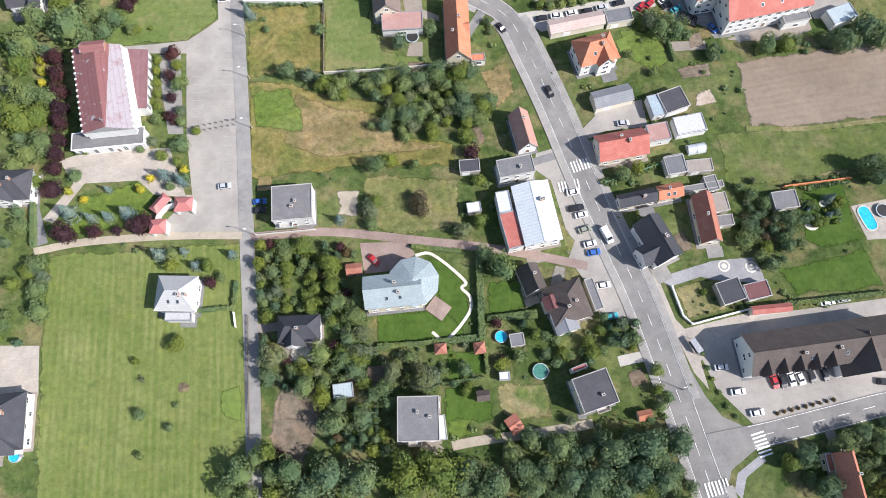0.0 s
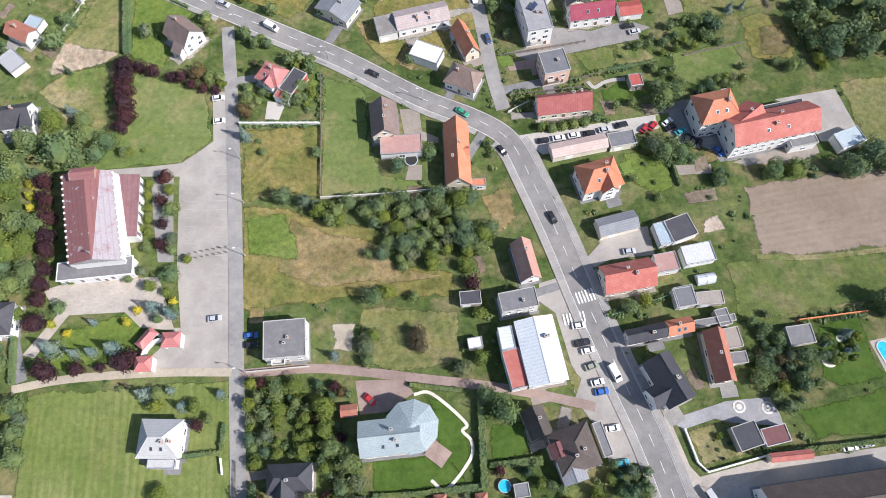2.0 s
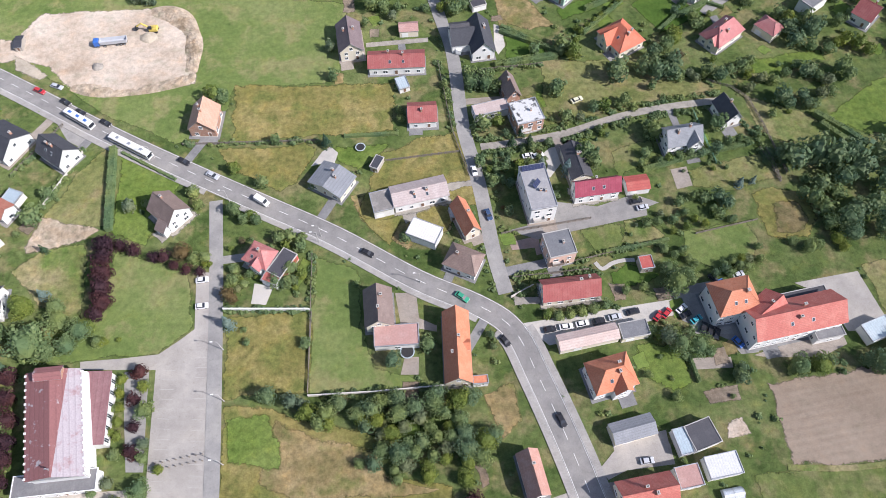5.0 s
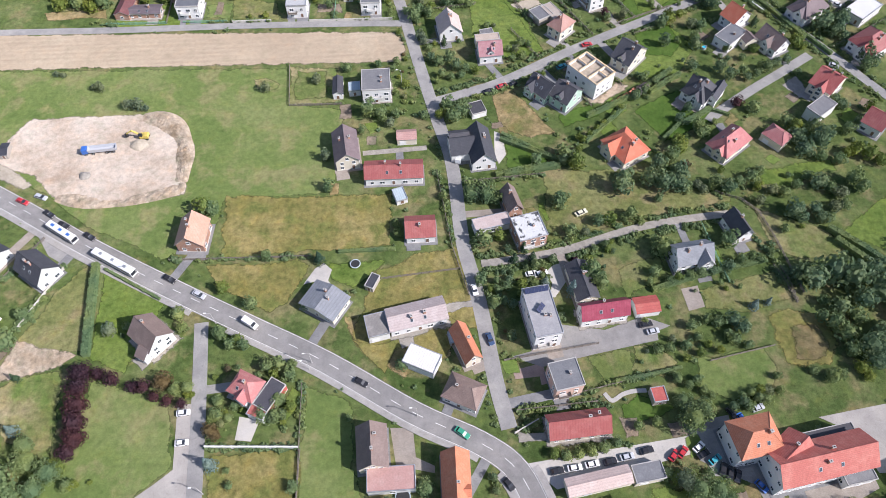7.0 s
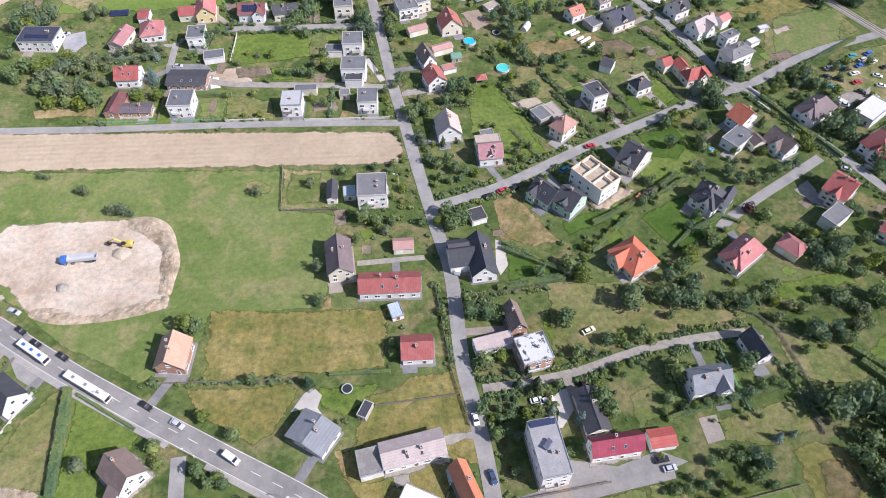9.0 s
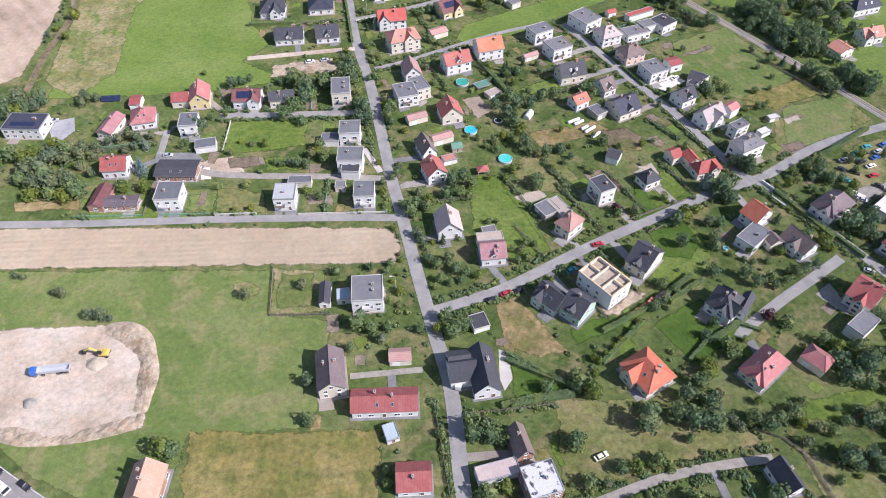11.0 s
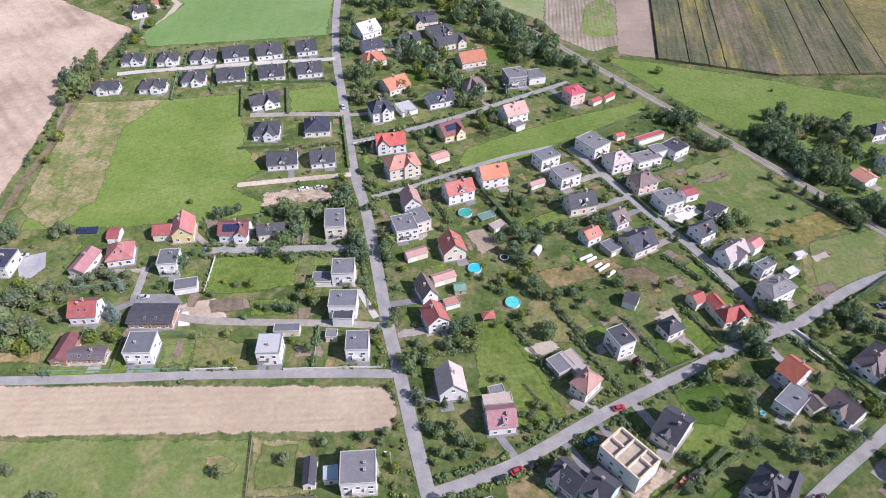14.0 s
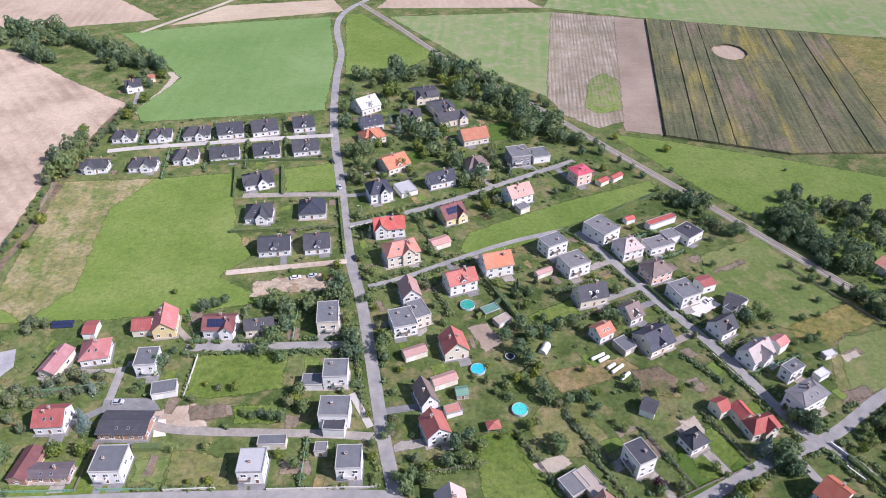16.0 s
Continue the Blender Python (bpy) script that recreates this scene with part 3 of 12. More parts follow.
def patch(name, cover, points):
    """A field, lawn or yard: one sheet a little over the ground, with a slightly wandering edge where it is grown."""
    grown = not cover.endswith("pave") and not cover.endswith("yard") and cover not in ("concrete", "asphaltold", "asphalt")
    line = []
    p = [Vector(q) for q in points]
    for i in range(len(p)):
        a, b = p[i], p[(i + 1) % len(p)]
        steps_n = max(1, int((b - a).length / (3.0 if grown else 1000)))
        for k in range(steps_n):
            q = a.lerp(b, k / steps_n)
            if grown:
                q = q + Vector((noise.noise((q.x * 0.21, q.y * 0.21, 3.0)), noise.noise((q.x * 0.21, q.y * 0.21, 9.0)))) * 1.3
                if cover in ("lawn", "drygrass", "drymeadow", "meadow") and name not in ("lawn", "villa_lawn", "dry_lot", "garden_bed"):
                    q = q + Vector((noise.noise((q.x * 0.06, q.y * 0.06, 31.0)), noise.noise((q.x * 0.06, q.y * 0.06, 47.0)))) * 1.6
            line.append(q)
    LAYER[0] += 1
    z = {"vegetable_bed": 0.116, "driveway": 0.12, "terrace_paving": 0.124, "apron": 0.128, "crop_row": 0.116, "bare_strip": 0.116, "bare_patch": 0.12, "green_patch": 0.116}.get(name, 0.02 + 0.004 * (LAYER[0] % 24))
    if z > 0.113:
        z += 0.0003 * (LAYER[0] % 13)
    else:
        # no two sheets that meet lie in one plane
        box = [min(q.x for q in line), min(q.y for q in line), max(q.x for q in line), max(q.y for q in line)]
        taken = {round(c[3], 4) for c in COVERS if len(c) > 4 and c[4][0] < box[2] and c[4][2] > box[0] and c[4][1] < box[3] and c[4][3] > box[1]}
        while round(z, 4) in taken and len(taken) < 24:
            z = z + 0.004 if z < 0.11 else 0.02
        COVERS.append((name, cover, [tuple(q) for q in line], z, box))
    if z > 0.113:
        COVERS.append((name, cover, [tuple(q) for q in line], z))
    if sum(a.x * b.y - b.x * a.y for a, b in zip(line, line[1:] + line[:1])) < 0:
        line.reverse()
    if not grown:
        s = Shape()
        s.face([(q.x, q.y, z) for q in line])
        return tagged(new(name, s.mesh(name, M[cover])), kind="structure")
    # a body inside and a fringe in which the cover thins out
    size = min(max(q.x for q in line) - min(q.x for q in line), max(q.y for q in line) - min(q.y for q in line))
    crisp = cover in ("stubble", "cropgreen", "croppale", "soilpale", "soilslope", "soilgrey", "cropstrip") or name in ("villa_lawn", "vegetable_bed", "garden_bed")
    wide = min(0.9 if crisp else max(2.6, min(7.0, size * 0.06)), size * 0.1)
    n = len(line)
    p0 = np.array([tuple(q) for q in line])
    edge = np.roll(p0, -1, 0) - p0
    room = []
    for i in range(n):
        # how far the nearest edge that does not end here lies
        t = np.clip(((p0[i] - p0) * edge).sum(1) / np.maximum((edge**2).sum(1), 1e-9), 0, 1)
        gap = np.hypot(*(p0[i] - p0 - edge * t[:, None]).T)
        gap[i] = gap[i - 1] = 1e9
        room.append(min(wide, 0.3 * gap.min()))
    inner, outer = [], []
    for i, q in enumerate(line):
        d = (line[(i + 1) % n] - line[i - 1]).normalized()
        out = Vector((d.y, -d.x)) * min(room[i - 1], room[i], room[(i + 1) % n])
        inner.append(q - out)
        outer.append(q + out)
    me = bpy.data.meshes.new(name)
    me.from_pydata([(q.x, q.y, z) for q in inner] + [(q.x, q.y, z - 0.003) for q in outer], [], [tuple(range(n))] + [(i, n + i, n + (i + 1) % n, (i + 1) % n) for i in range(n)])
    me.materials.append(M[cover])
    if cover not in FRINGES:
        FRINGES[cover] = fringe(M[cover])
    me.materials.append(FRINGES[cover])
    me.polygons.foreach_set("material_index", [0] + [1] * n)
    fade = me.attributes.new("fade", "FLOAT", "POINT")
    fade.data.foreach_set("value", [1.0] * n + [0.0] * n)
    me.update()
    return tagged(new(name, me), kind="structure")


def road(name, width, cover, points):
    line = smooth_line(points)
    z = 0.13 + 0.004 * ((len(ROADS) + 1) % 20)
    ROADS.append((line, width / 2, z))
    LAYER[0] += 1
    s = Shape()
    ribbon(s, line, width / 2, -width / 2, -0.2, z)
    tagged(new(name, s.mesh(name, M[cover])), kind="structure")
    return line


def footway(name, line, near, far):
    """A raised footway with its kerbstones along a road."""
    s = Shape()
    ribbon(s, line, near, far, -0.1, 0.27)
    tagged(new(name, s.mesh(name, M["footway"])), kind="structure")
    k = Shape()
    edge = near if abs(near) < abs(far) else far
    out = -0.16 if edge > 0 else 0.16
    ribbon(k, line, max(edge, edge + out), min(edge, edge + out), -0.1, 0.285)
    tagged(new("kerb", k.mesh("kerb", M["kerb"])), kind="structure")


def stretch(line, start, end):
    """The part of a line between two lengths along it."""
    out, run = [], 0.0
    for a, b in zip(line, line[1:]):
        d = (b - a).length
        if run + d >= start and run <= end:
            lo, hi = max(0.0, start - run) / d, min(d, end - run) / d
            if not out:
                out.append(a.lerp(b, lo))
            out.append(a.lerp(b, hi))
        run += d
    return out


def length_of(line):
    return sum((b - a).length for a, b in zip(line, line[1:]))


def markings(line, width, z):
    """Centre dashes and edge lines of the main road, one mesh."""
    s = Shape()
    total = length_of(line)
    at = 3.0
    while at < total - 6:
        bit = stretch(line, at, at + 3.5)
        if len(bit) > 1:
            ribbon(s, bit, 0.08, -0.08, z - 0.02, z)
        at += 7.5
    for side in (width / 2 - 0.3, -width / 2 + 0.3):
        ribbon(s, line, side + 0.07, side - 0.07, z - 0.02, z)
    tagged(new("lane_marking", s.mesh("lane_marking", M["paint"])), kind="structure")


def zebra(x, y, turn, across, along=3.8):
    """White stripes side by side over `across` metres, each `along` metres long."""
    s = Shape()
    k = -across / 2 + 0.25
    while k < across / 2:
        s.box(k, -along / 2, -0.02, k + 0.5, along / 2, 0.0)
        k += 1.0
    ob = new("zebra_crossing", s.mesh("zebra_crossing", M["paint"]))
    ob.matrix_basis = pose(x, y, 0.245, 0, 0, turn)
    tagged(ob, kind="structure")


def railway(points):
    line = smooth_line(points, 8)
    ROADS.append((line, 3.0, 0.6))
    s = Shape()
    ways = side_ways(line)
    rings = []
    for q, w in zip(line, ways):
        edge = [q + w * d for d in (2.7, -2.7, -1.7, 1.7)]
        rings.append([(e.x, e.y, z) for e, z in zip(edge, (-0.1, -0.1, 0.6, 0.6))])
    s.solid(rings)
    tagged(new("railway_bed", s.mesh("railway_bed", M["ballast"])), kind="structure")
    for side in (0.72, -0.72):
        r = Shape()
        ribbon(r, line, side + 0.09, side - 0.09, 0.6, 0.86)
        tagged(new("rail", r.mesh("rail", M["rail"])), kind="structure")
    sl = Shape()
    at, total = 0.5, length_of(line)
    while at < total - 1:
        bit = stretch(line, at, at + 0.26)
        if len(bit) > 1:
            ribbon(sl, bit[:2], 1.3, -1.3, 0.58, 0.68)
        at += 0.9
    tagged(new("sleepers", sl.mesh("sleepers", M["sleeper"])), "pale concrete railway sleepers in grey ballast", "sleeper", "", "stuff")


# ---- houses ----
ROOF_WORDS = dict(slate="grey", graphite="graphite", navy="blue-black", brown="brown", umber="umber brown", greenroof="green", greytile="mid-grey", maroon="maroon", plumgrey="plum-grey", red="red", redbright="bright red", crimson="crimson", hotpink="magenta", hotpinkbright="hot pink", orange="orange", salmon="salmon", peach="peach", pink="faded pink", pinkred="rose red", rosedull="dull rose", vermilion="orange-red", palepink="weathered pinkish", brick="brick-red", brickpale="pale brick-red", pale="pale grey", palegrey="light grey", bluegrey="blue-grey", bluesheet="pale blue", palesheet="whitish blue", white="white", tan="tan", patchy="patched black and white", slats="slatted grey", timber="raw timber")
WALL_WORDS = dict(white="White rendered", cream="Cream rendered", tan="Grey boarded", pink="Pink rendered", yellow="Yellow rendered", green="Green rendered", red="Red rendered", slatewall="Slate-clad", brickwall="Red brick")
SHAPE_WORDS = dict(gx="gable roof", gy="gable roof", hip="hipped roof", pyr="pyramid roof", flat="flat roof")
NAMES = dict(house="house", villa="villa", bungalow="bungalow", shop="shop_building", annex="annex", shed="shed", garage="garage", barn="barn", hall="low_hall", school="school_building", hotel="hotel_building", porch="porch", terrace="terrace_block", gazebo="gazebo", greenhouse="greenhouse", unfinished="unfinished_house")
WINDOWS = {}


def grid_pane(xs, zs, panes, out=0.08, deep=0.05, sill=0.0):
    """A frame of bars with recessed panes as one skin; `panes` names the grid cells that are glass."""
    s = Shape()
    front = lambda x, z: (x, -out - (sill if z == zs[0] else 0), z)
    for i in range(len(xs) - 1):
        for k in range(len(zs) - 1):
            c = [(xs[i], zs[k]), (xs[i + 1], zs[k]), (xs[i + 1], zs[k + 1]), (xs[i], zs[k + 1])]
            if (i, k) in panes:
                inner = [(x, -out + deep, z) for x, z in c]
                s.face(inner, 1)
                for a, b, p, q in zip(c, c[1:] + c[:1], inner, inner[1:] + inner[:1]):
                    s.face([front(*a), front(*b), q, p], 0)
            else:
                s.face([front(*p) for p in c], 0)
    rim = [(x, zs[0]) for x in xs] + [(xs[-1], z) for z in zs[1:]] + [(x, zs[-1]) for x in xs[-2::-1]] + [(xs[0], z) for z in zs[-2:0:-1]]
    for a, b in zip(rim, rim[1:] + rim[:1]):
        s.face([front(*b), front(*a), (a[0], 0.03, a[1]), (b[0], 0.03, b[1])], 0)
    return s


def window_mesh(w, h):
    key = (round(w, 1), round(h, 1))
    if key not in WINDOWS:
        xs = [-w / 2 - 0.08, -w / 2 + 0.05, -0.04, 0.04, w / 2 - 0.05, w / 2 + 0.08]
        WINDOWS[key] = grid_pane(xs, [-0.1, 0.06, h - 0.06, h + 0.08], ((1, 1), (3, 1)), 0.08, 0.05, 0.1).mesh("window", M["frame"], M["glass"])
    return WINDOWS[key]


def door_mesh():
    if "door" not in WINDOWS:
        WINDOWS["door"] = grid_pane([-0.62, -0.5, 0.5, 0.62], [-0.4, -0.05, 2.05, 2.16], ((1, 1),), 0.1, 0.06).mesh("door", M["frame"], M["door"])
    return WINDOWS["door"]


def garage_door_mesh():
    if "garage" not in WINDOWS:
        s = Shape()
        prof = [(0.03, -0.2)]
        for k in range(5):
            z = 0.02 + 0.42 * k
            prof += [(-0.03, z), (-0.07, z + 0.03), (-0.07, z + 0.39)]
        prof += [(0.03, 2.13)]
        s.solid([[(x, p, z) for p, z in prof] for x in (-1.25, 1.25)])
        WINDOWS["garage"] = s.mesh("garage_door", M["frame"])
    return WINDOWS["garage"]


def chimney_mesh(tall):
    key = ("chimney", round(tall, 1))
    if key not in WINDOWS:
        s = Shape()
        ring = lambda x, y, z: [(-x, -y, z), (x, -y, z), (x, y, z), (-x, y, z)]
        s.solid([ring(0.4, 0.28, -1.2), ring(0.4, 0.28, tall), ring(0.5, 0.38, tall), ring(0.5, 0.38, tall + 0.14), ring(0.26, 0.14, tall + 0.16), ring(0.24, 0.12, tall + 0.02)], [0, 1, 1, 1, 2])
        WINDOWS[key] = s.mesh("chimney", M["w_brickwall"], M["kerb"], M["rubber"])
    return WINDOWS[key]


def slope_slab(s, ring, thick=0.16, slot=0):
    """A roof slope: the ring of its corners, given a thickness downward."""
    s.solid([[(x, y, z - thick) for x, y, z in ring], ring], slot)


def gable_roof(half, long, eave, rise, swap, lower=0.0):
    """A gable roof as one bent slab with a ridge cap; `swap` turns its ridge to run along y."""
    s = Shape()
    t, sl = 0.2, rise / half
    top = eave + rise
    prof = [(-half, eave - t), (-half, eave), (-0.2, top - 0.2 * sl), (-0.2, top - 0.2 * sl + 0.08), (0, top + 0.1), (0.2, top - 0.2 * sl + 0.08), (0.2, top - 0.2 * sl), (half, eave), (half, eave - t), (0, top - t)]
    ends = [[(p, q, z) if swap else (q, -p, z) for p, z in prof] for q in (-long, long)]
    n = len(prof)
    for i in range(n):
        k = (i + 1) % n
        slot = 1 if i in (0, 7) else (2 if i in (5, 6) else 0)
        s.face([ends[0][i], ends[0][k], ends[1][k], ends[1][i]], slot)
    for ring in ends:
        for quad in ((0, 1, 2, 9), (2, 3, 4, 9), (4, 5, 6, 9), (6, 7, 8, 9)):
            s.face([ring[i] for i in quad], 1)
    return s


def roof_shape(kind, w, d, eave, rise):
    """Roof over w by d with its overhang inside these. Returns the shape and the height over a plan point."""
    s = Shape()
    a, b = w / 2, d / 2
    e, top = eave, eave + rise
    if kind == "flat":
        ring = lambda k, z: [(-a + k, -b + k, z), (a - k, -b + k, z), (a - k, b - k, z), (-a + k, b - k, z)]
        s.solid([ring(-0.03, e - 0.3), ring(-0.03, e + 0.24), ring(0.02, e + 0.27), ring(0.2, e + 0.27), ring(0.22, e + 0.04)], [1, 1, 1, 1])
        s.m[-1] = 0
        return s, lambda x, y: e
    if kind == "gx":
        return gable_roof(b, a, e, rise, False), lambda x, y: top - rise * abs(y) / b
    if kind == "gy":
        return gable_roof(a, b, e, rise, True), lambda x, y: top - rise * abs(x) / a
    # hipped and pyramid
    if kind == "pyr":
        ra, rb = 0.03, 0.03
    elif w >= d:
        ra, rb = max(0.3, (w - d) / 2 + d * 0.12), 0.03
    else:
        ra, rb = 0.03, max(0.3, (d - w) / 2 + w * 0.12)
    low = [(-a, -b), (a, -b), (a, b), (-a, b)]
    high = [(-ra, -rb), (ra, -rb), (ra, rb), (-ra, rb)]
    s.solid([[(x, y, e - 0.24) for x, y in low], [(x, y, e) for x, y in low], [(x, y, top) for x, y in high]], [1, 0])
    up = Vector((0, 0, 0.13))
    for i in range(4):
        (x0, y0), (x1, y1) = low[i], high[i]
        c, q = Vector((x0, y0, e)), Vector((x1, y1, top))
        across = Vector((-(y1 - y0), x1 - x0, 0)).normalized() * 0.15
        s.solid([[c + across, c, c - across, c + up], [q + across, q, q - across, q + up]])

    def over(x, y):
        fx = (a - abs(x)) / max(a - ra, 0.1)
        fy = (b - abs(y)) / max(b - rb, 0.1)
        return e + rise * min(1, fx, fy)

    return s, over


def wall_shape(kind, w, d, eave, rise, inset):
    """Walls with a slightly proud plinth and, under a gable roof, their gables."""
    s = Shape()
    a, b = w / 2 - inset, d / 2 - inset
    ring = lambda k, z: [(-a - k, -b - k, z), (a + k, -b - k, z), (a + k, b + k, z), (-a - k, b + k, z)]
    side = eave - 0.12
    if kind in ("gx", "gy"):
        half = d / 2 if kind == "gx" else w / 2
        side, peak = eave + rise / half * inset - 0.24, eave + rise - 0.24
    s.solid([ring(0.06, -0.4), ring(0.06, 0.35), ring(0, 0.38), ring(0, side)], [1, 1, 0])
    if kind in ("gx", "gy"):
        q = ring(0, side)
        m0, m1 = ((-a, 0, peak), (a, 0, peak)) if kind == "gx" else ((0, -b, peak), (0, b, peak))
        if kind == "gx":
            s.face([q[3], q[0], m0])
            s.face([q[1], q[2], m1])
            s.face([q[0], q[1], m1, m0])
            s.face([q[2], q[3], m0, m1])
        else:
            s.face([q[0], q[1], m0])
            s.face([q[2], q[3], m1])
            s.face([q[1], q[2], m1, m0])
            s.face([q[3], q[0], m0, m1])
    return s


def dormer(parent, roof_at, x, y, roof, wall, face, width=2.2, tall=1.7, deep=3.0, label="", peak=0.42):
    """A gabled dormer that looks along `face` (0 south, 90 east, 180 north, 270 west)."""
    s = Shape()
    hw, r = width / 2, width * peak
    front = [(-hw, 0, -0.8), (hw, 0, -0.8), (hw, 0, tall), (0, 0, tall + r), (-hw, 0, tall)]
    s.solid([front, [(p[0], deep, p[2]) for p in front]], 0)
    ob = part("dormer", s.mesh("dormer", M[wall]), parent, label, pose(x, y, roof_at, 0, 0, face))
    lid = gable_roof(hw + 0.28, deep / 2 + 0.15, tall - 0.12, r + 0.25, True)
    part("dormer_roof", lid.mesh("dormer_roof", M[roof], M["metal"], M[roof]), ob, "", pose(0, deep / 2 - 0.15, 0))
    part("window", window_mesh(1.1, 1.2), ob, "", pose(0, -0.02, 0.25))
    return ob


def house(x, y, w, d, turn, eave, kind, roof, wall, rise, sort, extras=""):
    """One building: walls, roof, chimney, windows and door as parts under an empty at its base."""
    rng = random.Random(int(x * 13 + y * 7 + w * 101))
    storeys = "one" if eave < 4 else ("two" if eave < 8 else "three")
    small = sort in ("shed", "garage", "annex", "porch", "terrace", "gazebo", "greenhouse")
    what = NAMES[sort].replace("_", " ")
    label = f"{WALL_WORDS[wall]} {'' if small else storeys + '-storey '}{what} with a {ROOF_WORDS[roof]} {SHAPE_WORDS[kind]}"
    top = base_empty(NAMES[sort], pose(x, y, 0, 0, 0, turn), label, what, "village buildings" if not small else "outbuildings")
    BLOCKS.append((x, y, w, d, turn))
    if not small:
        HOMES.append((x, y, w, d, turn))
    roof_s, over = roof_shape(kind, w, d, eave, rise)
    rim = M["metal"] if kind != "flat" else M["kerb" if roof in ("slate", "tan", "graphite") else "metal"]
    if sort != "unfinished":
        part("roof", roof_s.mesh("roof", M[roof], rim, M[roof]), top, f"{ROOF_WORDS[roof]} {SHAPE_WORDS[kind]}")
    inset = 0.12 if kind == "flat" else (0.5 if not small else 0.25)
    a, b = w / 2 - inset, d / 2 - inset
    if sort == "unfinished":
        # raw block walls and partitions round an open floor, with timber plates on top
        for n, (x0, y0, x1, y1) in enumerate(((-a, -b, a, -b + 0.3), (-a, b - 0.3, a, b), (-a, -b + 0.3, -a + 0.3, b - 0.3), (a - 0.3, -b + 0.3, a, b - 0.3), (-a * 0.3, -b + 0.3, -a * 0.3 + 0.25, b - 0.3), (a * 0.35, -b + 0.3, a * 0.35 + 0.25, b - 0.3), (-a + 0.3, 0, -a * 0.3, 0.25), (a * 0.35 + 0.25, b * 0.2, a - 0.3, b * 0.2 + 0.25))):
            s = Shape()
            s.box(x0, y0, -0.3, x1, y1, eave - 0.15)
            part("wall" if n < 4 else "partition_wall", s.mesh("wall", M["w_" + wall]), top)
            s = Shape()
            s.box(x0 - 0.12, y0 - 0.12, eave - 0.15, x1 + 0.12, y1 + 0.12, eave + 0.08)
            part("timber_plate", s.mesh("timber_plate", M["timber"]), top, "new timber plate")
        s = Shape()
        s.box(-a + 0.2, -b + 0.2, eave - 1.5, a - 0.2, b - 0.2, eave - 1.3)
        part("floor_slab", s.mesh("floor_slab", M["sand"]), top, "dusty concrete floor")
        for k in range(6):
            part("window", window_mesh(1.2, 1.3), top, "", pose(-a + 1.3 + k % 3 * 4.0, -b - 0.005, 0.95 + 2.8 * (k // 3)))
            part("window", window_mesh(1.2, 1.3), top, "", pose(a + 0.005, -b + 1.6 + k % 3 * 3.0, 0.95 + 2.8 * (k // 3), 0, 0, 90))
        return top
    if sort == "gazebo":
        for px, py in ((-a, -b), (a, -b), (a, b), (-a, b)):
            s = Shape()
            s.box(px - 0.08, py - 0.08, -0.1, px + 0.08, py + 0.08, eave)
            part("post", s.mesh("post", M["w_tan"]), top)
        return top
    part("wall", wall_shape(kind, w, d, eave, rise, inset).mesh("wall", M["w_" + wall], M["w_tan" if wall == "tan" else "w_pale"]), top)
    # windows on the south side and on both flanks, storey by storey
    floors = 1 if eave < 4.6 else (2 if eave < 8 else 3)
    step = min(2.8, (eave - 0.5) / floors)
    if not small or sort == "annex":
        for level in range(floors):
            z = 0.95 + step * level
            if z + 1.5 > eave:
                z = eave - 1.75
            for side, span, off in (("s", 2 * a, b), ("e", 2 * b, a), ("w", 2 * b, a)):
                count = max(1, min(5, int(span / 3.2)))
                if side == "s" and sort in ("school", "hotel"):
                    count = min(9, int(span / 3.0))
                if sort == "annex":
                    count = min(count, 1)
                for k in range(count):
                    if side != "s" and (k + level) % 2 and count > 2:
                        continue
                    u = -span / 2 + span * (k + 0.5) / count + rng.uniform(-0.2, 0.2)
                    if side == "s" and level == 0 and k == count // 2 and not small:
                        part("door", door_mesh(), top, "", pose(u, -off - 0.005, 0.3))
                        continue
                    at = {"s": pose(u, -off - 0.005, z), "e": pose(off + 0.005, u, z, 0, 0, 90), "w": pose(-off - 0.005, u, z, 0, 0, 270)}[side]
                    part("window", window_mesh(1.2 if rng.random() < 0.7 else 1.7, 1.3), top, "", at)
        if kind in ("gx", "gy") and rise > 2.3:
            z = eave + 0.35
            spots = [pose(a + 0.005, 0, z, 0, 0, 90), pose(-a - 0.005, 0, z, 0, 0, 270)] if kind == "gx" else [pose(0, -b - 0.005, z)]
            for at in spots:
                part("window", window_mesh(1.2, 1.3), top, "", at)
    elif sort in ("garage", "shed"):
        if w > 5:
            part("garage_door", garage_door_mesh(), top, "", pose(-w * 0.2, -b - 0.01, 0))
        else:
            part("door", door_mesh(), top, "", pose(0, -b - 0.01, 0))
    if not small and sort not in ("unfinished", "hall"):
        for n in range(2 if w * d > 110 else 1):
            cx, cy = rng.uniform(-0.2, 0.2) * w + (0.12 * w if n else 0), rng.uniform(-0.18, 0.2) * d
            part("chimney", chimney_mesh(0.9 if kind == "flat" else 1.2), top, "", pose(cx, cy, over(cx, cy) + (0 if kind == "flat" else 0.1), 0, 0, rng.choice((0, 90))))
    if kind in ("gx", "hip") and not small and rng.random() < 0.5:
        sl = Shape()
        ring = lambda x, y, z: [(-x, -y, z), (x, -y, z), (x, y, z), (-x, y, z)]
        sl.solid([ring(0.45, 0.6, -0.05), ring(0.45, 0.6, 0.08), ring(0.37, 0.52, 0.085), ring(0.36, 0.51, 0.07)], [0, 0, 0])
        sl.m[-1] = 1
        me = sl.mesh("skylight", M["metal"], M["glass"])
        tilt = math.degrees(math.atan2(rise, d / 2))
